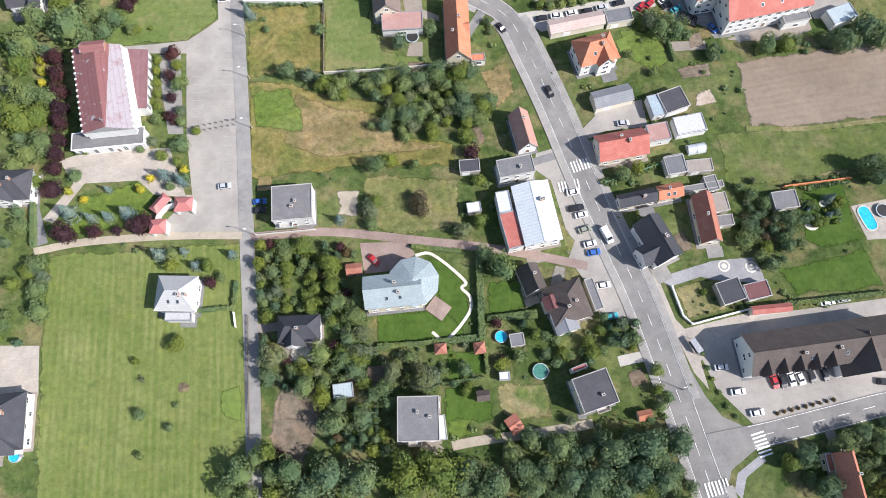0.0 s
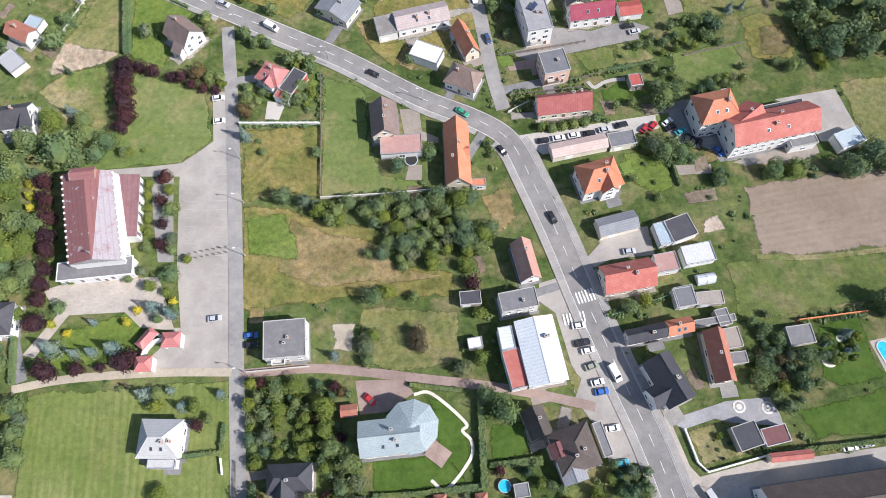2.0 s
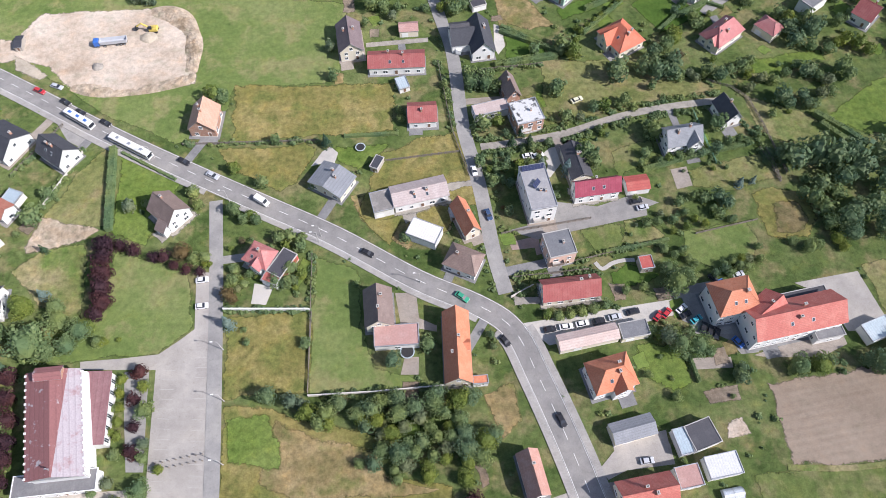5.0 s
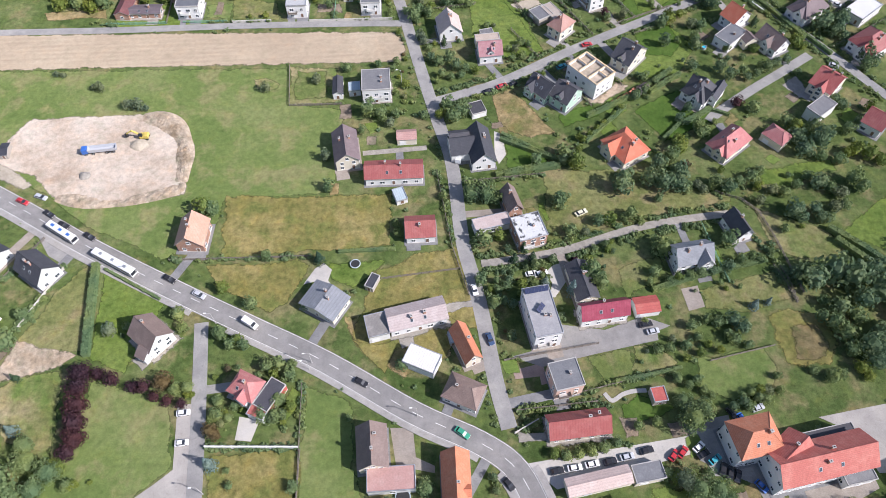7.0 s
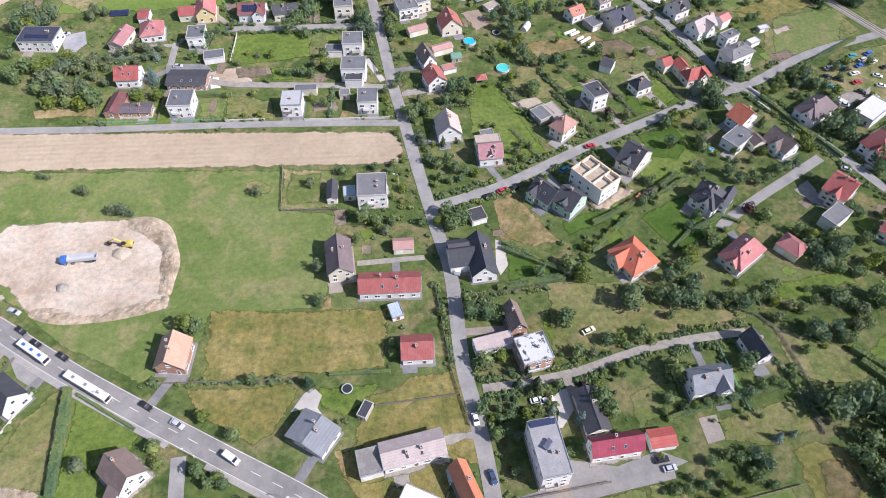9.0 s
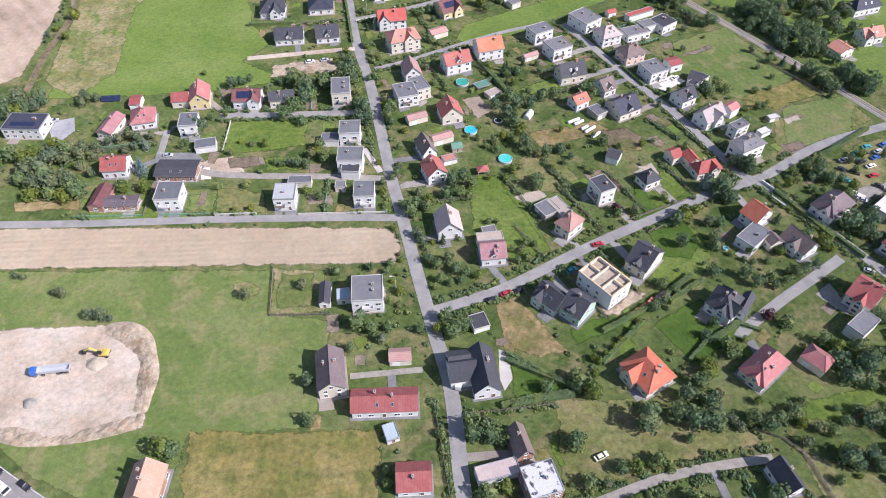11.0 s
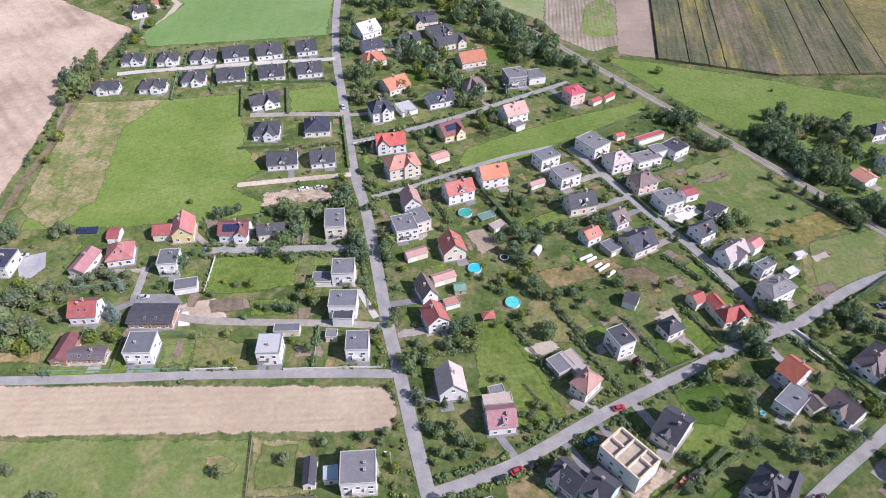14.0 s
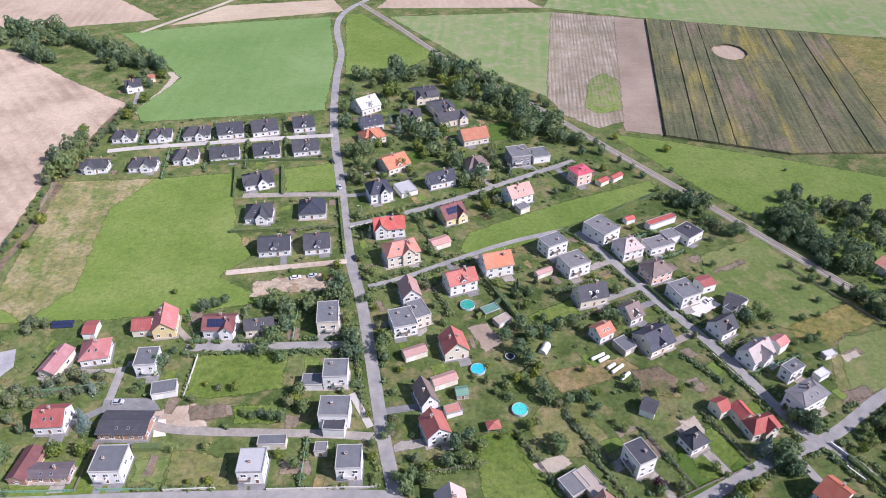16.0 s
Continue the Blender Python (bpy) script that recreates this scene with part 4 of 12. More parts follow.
        for u in (-0.18, 0.2):
            part("skylight", me, top, "", pose(u * w * 0.6, -d * 0.27, over(u * w * 0.6, -d * 0.27) + 0.02, tilt, 0, 0))
    if kind in ("gx", "hip") and sort in ("house", "villa", "bungalow") and rise >= 2.5 and w >= 9 and w < 1.7 * d and "plain" not in extras and "dormer" not in extras and (roof in ("redbright", "graphite", "greytile") or rng.random() < 0.6):
        # cross wings with their own gables
        ways = [0] if roof not in ("graphite", "navy", "slate", "redbright") or w * d < 95 else [0, 90, 270][: rng.choice((1, 2, 3))]
        for way in ways:
            reach, across = (d, w) if way == 0 else (w, d)
            half, out = min(across * rng.uniform(0.2, 0.25), 3.2), rng.uniform(0.5, 1.8) if way == 0 else 0.25
            wx, wr = (rng.choice((-1, 1, 0.2)) if kind == "gx" else rng.choice((-0.45, 0.45))) * (across / 2 - half - 0.3), min(rise * 0.9, half * 1.25)
            long = (reach / 2 + out) / 2
            at = pose(0, 0, 0, 0, 0, way) @ pose(wx, -long, 0)
            part("wing_wall", wall_shape("gy", 2 * half, 2 * long, eave, wr, 0.4).mesh("wing_wall", M["w_" + wall], M["w_pale"]), top, "", at)
            part("wing_roof", gable_roof(half, long, eave + 0.02, wr, True).mesh("wing_roof", M[roof], rim, M[roof]), top, "", at)
            for level in range(floors + 1):
                part("window", window_mesh(1.7 if level < floors else 1.2, 1.3), top, "", pose(0, 0, 0, 0, 0, way) @ pose(wx, -2 * long + 0.39, 0.95 + step * level if level < floors else eave - 0.1))
    if kind == "flat" and sort == "house" and eave > 5 and w > 7:
        slab = Shape()
        slab.box(-1.9, -1.4, -0.18, 1.9, 0.1, 0.0)
        deck = part("balcony", slab.mesh("balcony", M["kerb"]), top, "", pose(rng.uniform(-0.2, 0.2) * w, -b, 3.0))
        rail = Shape()
        rail.solid([[(-1.9, 0, z), (-1.9, -1.4, z), (1.9, -1.4, z), (1.9, 0, z), (1.8, 0, z), (1.8, -1.3, z), (-1.8, -1.3, z), (-1.8, 0, z)] for z in (0, 0.95)])
        part("parapet", rail.mesh("parapet", M["w_" + rng.choice(("pale", "dark", "white"))]), deck)
    if "solar" in extras:
        sp = Shape()
        sp.box(0, 0, 0.06, 1.02, 1.67, 0.11)
        panel = sp.mesh("solar_panel", M["solar"])
        cols = max(3, int(w * 0.7 / 1.1))
        tilt = math.degrees(math.atan2(rise, d / 2)) if kind != "flat" else 12
        base = pose(0, -d * 0.22, over(0, -d * 0.22) + 0.06, tilt, 0, 0)
        for c in range(cols):
            for r in range(2):
                part("solar_panel", panel, top, "dark blue solar panel", base @ pose(-cols * 0.55 + c * 1.1, -1.75 + r * 1.75, 0))
    if "dormer" in extras:
        count = extras.count("dormer")
        for n in range(count):
            u = 0 if count == 1 else -w * 0.38 + w * 0.76 * n / (count - 1)
            dormer(top, eave - 0.1, u, -d / 2 + 0.5, roof, "w_" + wall, 0, 2.6 if count == 1 else 2.0, 1.5, min(4.0, d * 0.45))
    if "gablets" in extras:
        # steep gablets; the dark wall colour paints the shade on their fronts
        for n in range(5):
            dormer(top, eave - 0.1, -w * 0.4 + w * 0.105 * n, -d / 2 - 0.15, roof, "w_dark", 0, 2.5, 0.5, 4.6, "", 1.05)
    if "east" in extras:
        dormer(top, eave - 0.1, w / 2 - 0.5, 0, roof, "w_" + wall, 90, 3.0, 1.6, w * 0.4)
    if "westwing" in extras:
        dormer(top, eave - 0.1, -w / 2 + 0.5, 0, roof, "w_" + wall, 270, 3.0, 1.6, w * 0.4)
    return top


def wing(top, u, v, w, d, turn, eave, rise, roof, wall, kind="gy"):
    """A further wing of a house with its own gable or hip, standing at (u, v) in the house's own axes."""
    at = pose(u, v, 0, 0, 0, turn)
    part("wing_wall", wall_shape(kind, w, d, eave, rise, 0.35).mesh("wing_wall", M["w_" + wall], M["w_pale"]), top, "", at)
    shape, over = roof_shape(kind, w, d, eave + 0.02, rise)
    part("wing_roof", shape.mesh("wing_roof", M[roof], M["metal"], M[roof]), top, f"{ROOF_WORDS[roof]} {SHAPE_WORDS[kind]}", at)
    for x in (-w * 0.22, w * 0.22):
        part("window", window_mesh(1.2, 1.3), top, "", at @ pose(x, -d / 2 + 0.34, 0.95))


# ---- plants ----
def crown_arrays(seed, cards, needle=False, fine=2):
    """Corners and faces of a crown of many leaf clumps about lobes, for a crown radius of one metre; its middle lies at the origin."""
    rng = np.random.default_rng(seed)
    if needle:
        n = cards
        h = rng.random(n) ** 1.25
        ang = rng.random(n) * 6.2832
        layer = 0.84 + 0.16 * np.sin(h * 34)
        r = (1 - h) * layer * (0.8 + 0.25 * rng.random(n)) + 0.03
        pts = np.stack([r * np.cos(ang), r * np.sin(ang), h * 2.8 - 0.9], 1)
        nor = np.stack([np.cos(ang) * 0.75, np.sin(ang) * 0.75, np.full(n, 0.75)], 1)
    else:
        lobes = 17
        dirs = rng.normal(size=(lobes, 3))
        dirs /= np.linalg.norm(dirs, axis=1, keepdims=True)
        dirs[:, 2] = dirs[:, 2] * 0.8 + 0.1
        centre = dirs * (0.42 + 0.34 * rng.random((lobes, 1)))
        size = 0.24 + 0.2 * rng.random(lobes)
        centre[0], size[0] = (0, 0, 0.1), 0.6
        centre[1], size[1] = (0, 0, -0.35), 0.55
        which = rng.choice(lobes, cards * 3, p=size**2 / (size**2).sum())
        out = rng.normal(size=(cards * 3, 3))
        out /= np.linalg.norm(out, axis=1, keepdims=True)
        p = centre[which] + out * size[which][:, None] * (0.8 + 0.32 * rng.random((cards * 3, 1)))
        depth = (np.linalg.norm(p[:, None, :] - centre[None], axis=2) / size[None]).min(axis=1)
        keep = np.where((depth > 0.76) & (p[:, 2] > -0.85))[0][:cards]
        pts, nor = p[keep], out[keep]
    n = len(pts)
    nor = nor + rng.normal(size=(n, 3)) * 0.4
    nor /= np.linalg.norm(nor, axis=1, keepdims=True)
    u = np.cross(nor, rng.normal(size=(n, 3)))
    u /= np.linalg.norm(u, axis=1, keepdims=True)
    v = np.cross(nor, u)
    s = (2.3 if needle else 2.05) / math.sqrt(cards) * (0.5 + 0.95 * rng.random((n, 1)) ** 1.5)
    corners = [pts + u * s, pts + v * s * 0.75 + nor * s * 0.25, pts - u * s * 0.9, pts - v * s * 0.8 - nor * s * 0.2]
    verts = np.stack(corners, 1).reshape(-1, 3)
    faces = np.arange(4 * n).reshape(-1, 4)
    # a ragged core keeps the middle dense
    bm = bmesh.new()
    bmesh.ops.create_icosphere(bm, subdivisions=fine, radius=0.69 if not needle else 0.5)
    core = []
    for vert in bm.verts:
        q = vert.co * (0.85 + 0.4 * noise.noise(vert.co * 2.5 + Vector((seed, 0, 0))))
        core.append((q.x, q.y, q.z * 2.0 - 0.1) if needle else (q.x, q.y, q.z * 0.95))
    tris = np.array([[q.index for q in face.verts] for face in bm.faces]) + len(verts)
    bm.free()
    return np.concatenate([verts, np.array(core)]), faces, tris


def leaf_mesh(name, verts, quads, tris, *materials):
    me = bpy.data.meshes.new(name)
    me.from_pydata(verts.tolist(), [], quads.tolist() + tris.tolist())
    for mat in materials:
        me.materials.append(mat)
    me.update()
    return me


def trunk_mesh(tall, seed):
    """A tapered trunk with limbs that reach into the crown, for a crown radius of one metre."""
    s = Shape()
    rng = random.Random(seed)
    rings = []
    for k in range(5):
        z = tall * k / 4
        r = 0.085 * (1.25 - 0.75 * k / 4)
        cx, cy = 0.03 * math.sin(k * 1.7 + seed), 0.03 * math.cos(k * 1.3 + seed)
        rings.append([(cx + r * math.cos(a * 1.0472), cy + r * math.sin(a * 1.0472), z) for a in range(6)])
    s.solid(rings)
    for k in range(5):
        ang = k * 1.2566 + rng.uniform(-0.3, 0.3)
        a = Vector((0, 0, tall * rng.uniform(0.55, 0.9)))
        b = a + Vector((0.5 * math.cos(ang), 0.5 * math.sin(ang), 0.45))
        side = Vector((-math.sin(ang), math.cos(ang), 0)) * 0.03
        up = Vector((0, 0, 0.03))
        s.solid([[a + side, a - side * 0.5 + up, a - side * 0.5 - up], [b + side * 0.3, b - side * 0.15 + up * 0.3, b - side * 0.15 - up * 0.3]])
    return s.mesh("trunk", M["bark"])


TREE_WORDS = dict(dec=("tree", "Broadleaved garden tree with a rounded fresh green crown"), dark=("tall_tree", "Dark green broadleaved tree with a tall dense crown"), grey=("willow_tree", "Grey-green willow-like tree with a loose crown"), lime=("lime_tree", "Light green leafy tree in full leaf"), yellow=("golden_shrub", "Golden-yellow rounded ornamental shrub in the churchyard"), plum=("plum_tree", "Purple-leaved plum tree with a dense dark crown"), bronze=("fruit_tree", "Bronze-brown leaved fruit tree on grass"), blue=("blue_spruce", "Blue-grey spruce with drooping branches"), conifer=("conifer", "Slim dark green conifer in a garden"))
NEEDLE = ("blue", "conifer")
TREE_PROTO = {}
SPACED = []
WOODS = {}
OWN_TREES_TO = 170.0  # trees south of this line stand as objects of their own


def tree_proto(kind, size):
    key = (kind, size)
    if key not in TREE_PROTO:
        needle = kind in NEEDLE
        made = []
        for k in range(3):
            seed = 17 * k + len(TREE_PROTO) * 5 + size
            verts, quads, tris = crown_arrays(seed, (220, 560, 1150)[size], needle)
            trunk = trunk_mesh(0.95 if not needle else 0.8, seed)
            made.append((leaf_mesh("crown", verts, quads, tris, M[kind]), trunk))
        TREE_PROTO[key] = made
    return TREE_PROTO[key]


def far_proto(needle, k):
    key = ("far", needle, k)
    if key not in TREE_PROTO:
        TREE_PROTO[key] = crown_arrays(91 + k * 7, 290, needle, 1)
    return TREE_PROTO[key]


def tree(kind, x, y, r):
    """A tree with a crown of radius r; under about a metre and a quarter it is a shrub without a clear trunk."""
    if any(c[1] in ("stubble", "soilpale", "cropgreen") and inside(x, y, c[2]) for c in COVERS):
        return None
    rng = random.Random(int(x * 31 + y * 17))
    if kind == "dec" and rng.random() < 0.24:
        kind = rng.choice(("lime", "lime", "grey"))
    size = 0 if r < 1.7 else (1 if r < 3.0 else 2)
    SPACED.append((x, y, r))
    turn = rng.uniform(0, 360)
    stretch_z = rng.uniform(0.85, 1.25) * (1.1 if kind == "dark" else 1.0)
    lift = 0.98 if kind in NEEDLE else 0.82 * stretch_z
    if y > OWN_TREES_TO and kind in ("dec", "dark", "grey", "lime"):
        verts, quads, tris = far_proto(kind in NEEDLE, rng.randrange(5))
        c, s = math.cos(radians(turn)), math.sin(radians(turn))
        q = verts @ np.array([[c * r, s * r, 0], [-s * r, c * r, 0], [0, 0, r * stretch_z]])
        WOODS.setdefault(kind, []).append((q + np.array([x, y, lift * r]), quads, tris))
        return None
    crown, trunk = tree_proto(kind, size)[rng.randrange(3)]
    if r < 1.25:
        ob = new("shrub", crown)
        ob.matrix_basis = pose(x, y, r * 0.6, 0, 0, turn) @ Matrix.Diagonal((r, r, r * 0.85, 1))
        return tagged(ob, "Small leafy garden shrub, rounded and uneven", "shrub", "garden shrubs")
    name, label = TREE_WORDS[kind]
    top = base_empty(name, pose(x, y, 0, 0, 0, turn) @ Matrix.Diagonal((r, r, r, 1)), label, name.replace("_", " "), name.replace("_", " ") + "s")
    part("trunk", trunk, top)
    part("crown", crown, top, "", pose(0, 0, lift) @ Matrix.Diagonal((1, 1, stretch_z, 1)))
    return top


def far_woods():
    """The many trees of the farther gardens and hedgerows, joined by the colour of their leaves."""
    for kind, rows in WOODS.items():
        base, vs, qs, ts = 0, [], [], []
        for verts, quads, tris in rows:
            vs.append(verts)
            qs.append(quads + base)
            ts.append(tris + base)
            base += len(verts)
        me = leaf_mesh("garden_trees", np.concatenate(vs), np.concatenate(qs), np.concatenate(ts), M[kind])
        tagged(new("garden_trees", me), dict(dec="fresh green garden trees and shrubs among the far houses", dark="dark green tall trees and woods among the fields", grey="grey-green willows among the far gardens", lime="light green trees among the far gardens")[kind], "trees", "", "stuff")


def undergrowth(count, x0, y0, x1, y1):
    """Low shrubs and weeds strewn over the gardens, clear of houses, roads, lawns and fields."""
    rng = random.Random(8)
    base, vs, qs, ts = 0, [], [], []
    small = [crown_arrays(300 + k, 40, False, 1) for k in range(4)]
    tries = 0
    while len(vs) < count and tries < count * 6:
        tries += 1
        x, y = rng.uniform(x0, x1), rng.uniform(y0, y1)
        along = LINES and rng.random() < 0.4
        if along:
            a, b = rng.choice(LINES)
            q = a.lerp(b, rng.random())
            x, y = q.x + rng.uniform(-1, 1), q.y + rng.uniform(-1, 1)
        elif rng.random() < 0.3:
            # the planted edges of the streets
            road_line, half, top = ROADS[rng.choice((2, 4, 4, 5, 5, 6, 8, 12, 13))]
            k = rng.randrange(len(road_line) - 1)
            a, b = road_line[k], road_line[k + 1]
            q, side = a.lerp(b, rng.random()), Vector((-(b - a).y, (b - a).x)).normalized() * rng.choice((-1, 1)) * (half + 0.9 + 2.2 * rng.random() ** 2)
            x, y, along = q.x + side.x, q.y + side.y, True
        if not along and noise.noise((x * 0.045, y * 0.045, 5.0)) < -0.12 + 0.3 * rng.random():
            continue
        r = 0.4 + 1.0 * rng.random() ** 1.6
        if not near_home(x, y) or any(inside(x, y, c[2]) for c in COVERS if c[1] not in ("meadow", "grass") or not along) or not free_spot(x, y, r * 0.8, False):
            continue
        verts, quads, tris = small[rng.randrange(4)]
        q = verts * np.array([r, r, r * 0.8]) + np.array([x, y, r * 0.45])
        vs.append(q)
        qs.append(quads + base)
        ts.append(tris + base)
        base += len(verts)
    me = leaf_mesh("undergrowth", np.concatenate(vs), np.concatenate(qs), np.concatenate(ts), M["dec"])
    tagged(new("undergrowth", me), "low green shrubs and weeds in the gardens", "shrubs", "", "stuff")


def near_home(x, y, reach=22.0):
    return any(abs(x - b[0]) < reach and abs(y - b[1]) < reach for b in BLOCKS)


def trees(kind, rows):
    for x, y, r in rows:
        tree(kind, x, y, r)


def free_spot(x, y, r, spaced=True):
    for bx, by, w, d, turn in BLOCKS:
        if abs(x - bx) + abs(y - by) > 60:
            continue
        c, s = math.cos(radians(-turn)), math.sin(radians(-turn))
        u, v = (x - bx) * c - (y - by) * s, (x - bx) * s + (y - by) * c
        if abs(u) < w / 2 + r * 0.8 and abs(v) < d / 2 + r * 0.8:
            return False
    for line, half, top in ROADS:
        if road_gap(x, y, line)[0] < half + r * 0.7:
            return False
    if any(c[1] in HARD and inside(x, y, c[2]) for c in COVERS):
        return False
    return not spaced or all(math.hypot(x - px, y - py) > 0.55 * (r + pr) for px, py, pr in SPACED)


def grove(count, low, high, kinds, poly, seed):
    """Trees and shrubs strewn over a plot, clear of houses, roads and each other."""
    rng = random.Random(seed)
    xs, ys = [p[0] for p in poly], [p[1] for p in poly]
    left = count
    for _ in range(count * 40):
        if not left:
            break
        x, y = rng.uniform(min(xs), max(xs)), rng.uniform(min(ys), max(ys))
        r = low * 0.6 + (high * 1.15 - low * 0.6) * rng.random() ** 1.3
        kind = rng.choice(kinds) if rng.random() < 0.8 else rng.choice(("lime", "dark", "grey", "conifer", "plum", "bronze", "lime"))
        if kind in ("conifer", "plum", "bronze"):
            r = min(r, 1.9)
        if inside(x, y, poly) and free_spot(x, y, r):
            tree(kind, x, y, r)
            left -= 1


def hedge(height, width, points):
    """A clipped hedge: a soft box of leaves along a line, with a ragged skin."""
    line = [Vector(p) for p in points]
    rng = np.random.default_rng(int(abs(points[0][0]) * 10) + 3)
    verts, faces = [], []
    s = Shape()
    ribbon(s, line, width * 0.42, -width * 0.42, 0, height * 0.93)
    verts += s.v
    faces += s.f
    total = length_of(line)
    count = int(min(1500, total * (width + 2 * height) * 3.2))
    for _ in range(count):
        at = rng.random() * total
        bit = stretch(line, at, at + 0.05)
        if len(bit) < 2:
            continue
        d = (bit[1] - bit[0]).normalized()
        side = Vector((-d.y, d.x))
        across = rng.uniform(-1, 1)
        up = rng.random()
        if rng.random() < 0.5:
            off, z, nv = across * width / 2, height, Vector((0, 0, 1))
        else:
            sg = 1 if across > 0 else -1
            off, z, nv = sg * width / 2, up * height, Vector((side.x * sg, side.y * sg, 0.3))
        q = bit[0] + side * off
        c = Vector((q.x, q.y, z + rng.uniform(-0.1, 0.12)))
        nv = (nv + Vector(rng.normal(size=3)) * 0.45).normalized()
        u = nv.cross(Vector(rng.normal(size=3))).normalized() * rng.uniform(0.16, 0.34)
        v = nv.cross(u)
        b0 = len(verts)
        verts += [tuple(c + u), tuple(c + v), tuple(c - u), tuple(c - v)]
        faces.append((b0, b0 + 1, b0 + 2, b0 + 3))
    me = bpy.data.meshes.new("hedge")
    me.from_pydata(verts, [], faces)
    me.materials.append(M["dec"])
    me.update()
    tagged(new("hedge", me), "Clipped dark green garden hedge along a plot", "hedge", "hedges")


def garden_wall(tone, height, width, points):
    """A wall or board fence along a line, with posts and a coping."""
    line = [Vector(p) for p in points]
    LINES.append((line[0], line[-1]))
    s = Shape()
    if tone in ("dark", "greenmesh"):
        for k in (0.12, 0.45, 0.72, 0.95):
            ribbon(s, line, 0.035, -0.035, height * k - 0.06, height * k + 0.06)
        width = 0.06
    else:
        ribbon(s, line, width / 2, -width / 2, -0.2, height)
        ribbon(s, line, width / 2 + 0.05, -width / 2 - 0.05, height, height + 0.07)
    at, total = 0.0, length_of(line)
    while at < total:
        bit = stretch(line, at, at + 0.1)
        if len(bit) > 1:
            q = bit[0]
            h = width / 2 + 0.07
            s.box(q.x - h, q.y - h, -0.2, q.x + h, q.y + h, height + 0.16)
        at += 2.5
    name = "fence" if tone in ("dark", "greenmesh", "orange") else "garden_wall"
    words = dict(white="White rendered garden wall with posts", pale="Pale concrete garden wall with posts", dark="Weathered dark board fence with posts", orange="Orange panel fence along a garden", greenmesh="Green mesh fence beside the street")
    tagged(new(name, s.mesh(name, M["w_" + tone])), words[tone], name.replace("_", " "), "fences and walls")


def clear_way(a, b, skip=None):
    """Whether the line from a to b stays clear of every building but one."""
    for k in range(1, 12):
        q = a.lerp(b, k / 12)
        for bx, by, w, d, turn in BLOCKS:
            if (bx, by) == skip or abs(q.x - bx) + abs(q.y - by) > 40:
                continue
            c, s = math.cos(radians(-turn)), math.sin(radians(-turn))
            if abs((q.x - bx) * c - (q.y - by) * s) < w / 2 + 0.3 and abs((q.x - bx) * s + (q.y - by) * c) < d / 2 + 0.3:
                return False
    return True


def home_plots(skip):
    """Paved aprons, drives, beds and plot fences of the houses."""
    rng = random.Random(21)
    fronts = []
    for n, (x, y, w, d, turn) in enumerate(HOMES):
        m = pose(x, y, 0, 0, 0, turn)
        at = lambda u, v: tuple((m @ Vector((u, v, 0)))[:2])
        box = lambda u0, v0, u1, v1: [at(u0, v0), at(u1, v0), at(u1, v1), at(u0, v1)]
        cover = rng.choice(("yardpave", "greyyard", "tanyard", "greyyard", "gravel"))
        e = rng.uniform(0.2, 0.5)
        patch("apron", cover, box(-w / 2 - e, -d / 2 - e * 1.5, w / 2 + e, d / 2 + e))
        if rng.random() < 0.6:
            u = rng.choice((-1, 1)) * w * 0.25
            patch("terrace_paving", cover, box(u - 2.4, -d / 2 - rng.uniform(2.5, 4.5), u + 2.4, -d / 2 - e))
        best = min(((*road_gap(x, y, line), half, k) for k, (line, half, top) in enumerate(ROADS[:skip])), key=lambda q: q[0] - q[2])
        gap, near, half, road_id = best
        if gap - half < 30:
            fronts.append((road_id, half, near, Vector((x, y)), n))
            a, b = Vector((x, y)), near
            side = Vector((-(b - a).y, (b - a).x)).normalized() * min(w, d) * 0.3 * rng.choice((-1, 1))
            a2, b2 = a + side, b + side
            if rng.random() < 0.7 and clear_way(a2, b2, (x, y)):
                way = (b2 - a2).normalized()
                across = Vector((-way.y, way.x)) * rng.uniform(1.2, 1.7)
                patch("driveway", cover, [tuple(q) for q in (a2 - across, a2 + across, b2 + across - way * half, b2 - across - way * half)])
        for _ in range(2):
            u, v = rng.choice((-1, 1)) * rng.uniform(w / 2 + 3, w / 2 + 11), rng.uniform(-d, d)
            bw, bd = rng.uniform(1.2, 2.6), rng.uniform(2, 4)
            q = at(u, v)
            if free_spot(*q, max(bw, bd) + 1, False) and not any(inside(*q, c[2]) for c in COVERS[:120]):
                patch("vegetable_bed", rng.choice(("soil", "drygrass", "soil", "lawn", "bright")), box(u - bw, v - bd, u + bw, v + bd))
    # fences on the line half way between neighbours
    for i, (r0, half, n0, c0, i0) in enumerate(fronts):
        for r1, _, n1, c1, i1 in fronts[i + 1:]:
            if r0 != r1 or not 13 < (c0 - c1).length < 34 or not 9 < (n0 - n1).length < 34 or (c0 - n0).dot(c1 - n1) < 0:
                continue
            near, mid = (n0 + n1) / 2, (c0 + c1) / 2
            out = (c0 - n0 + c1 - n1).normalized()
            a, b = near + out * (half + 1.2), near + out * (max((c0 - n0).length, (c1 - n1).length) + rng.uniform(8, 16))
            if clear_way(a, b) and all(road_gap(*a.lerp(b, k / 6), line)[0] > h for k in range(7) for line, h, top in ROADS):
                garden_wall(rng.choice(("dark", "greenmesh", "dark")), rng.uniform(1.1, 1.5), 0.1, [tuple(a), tuple(a.lerp(b, 0.5)), tuple(b)])


# ---- vehicles and street furniture ----
CARS = {}


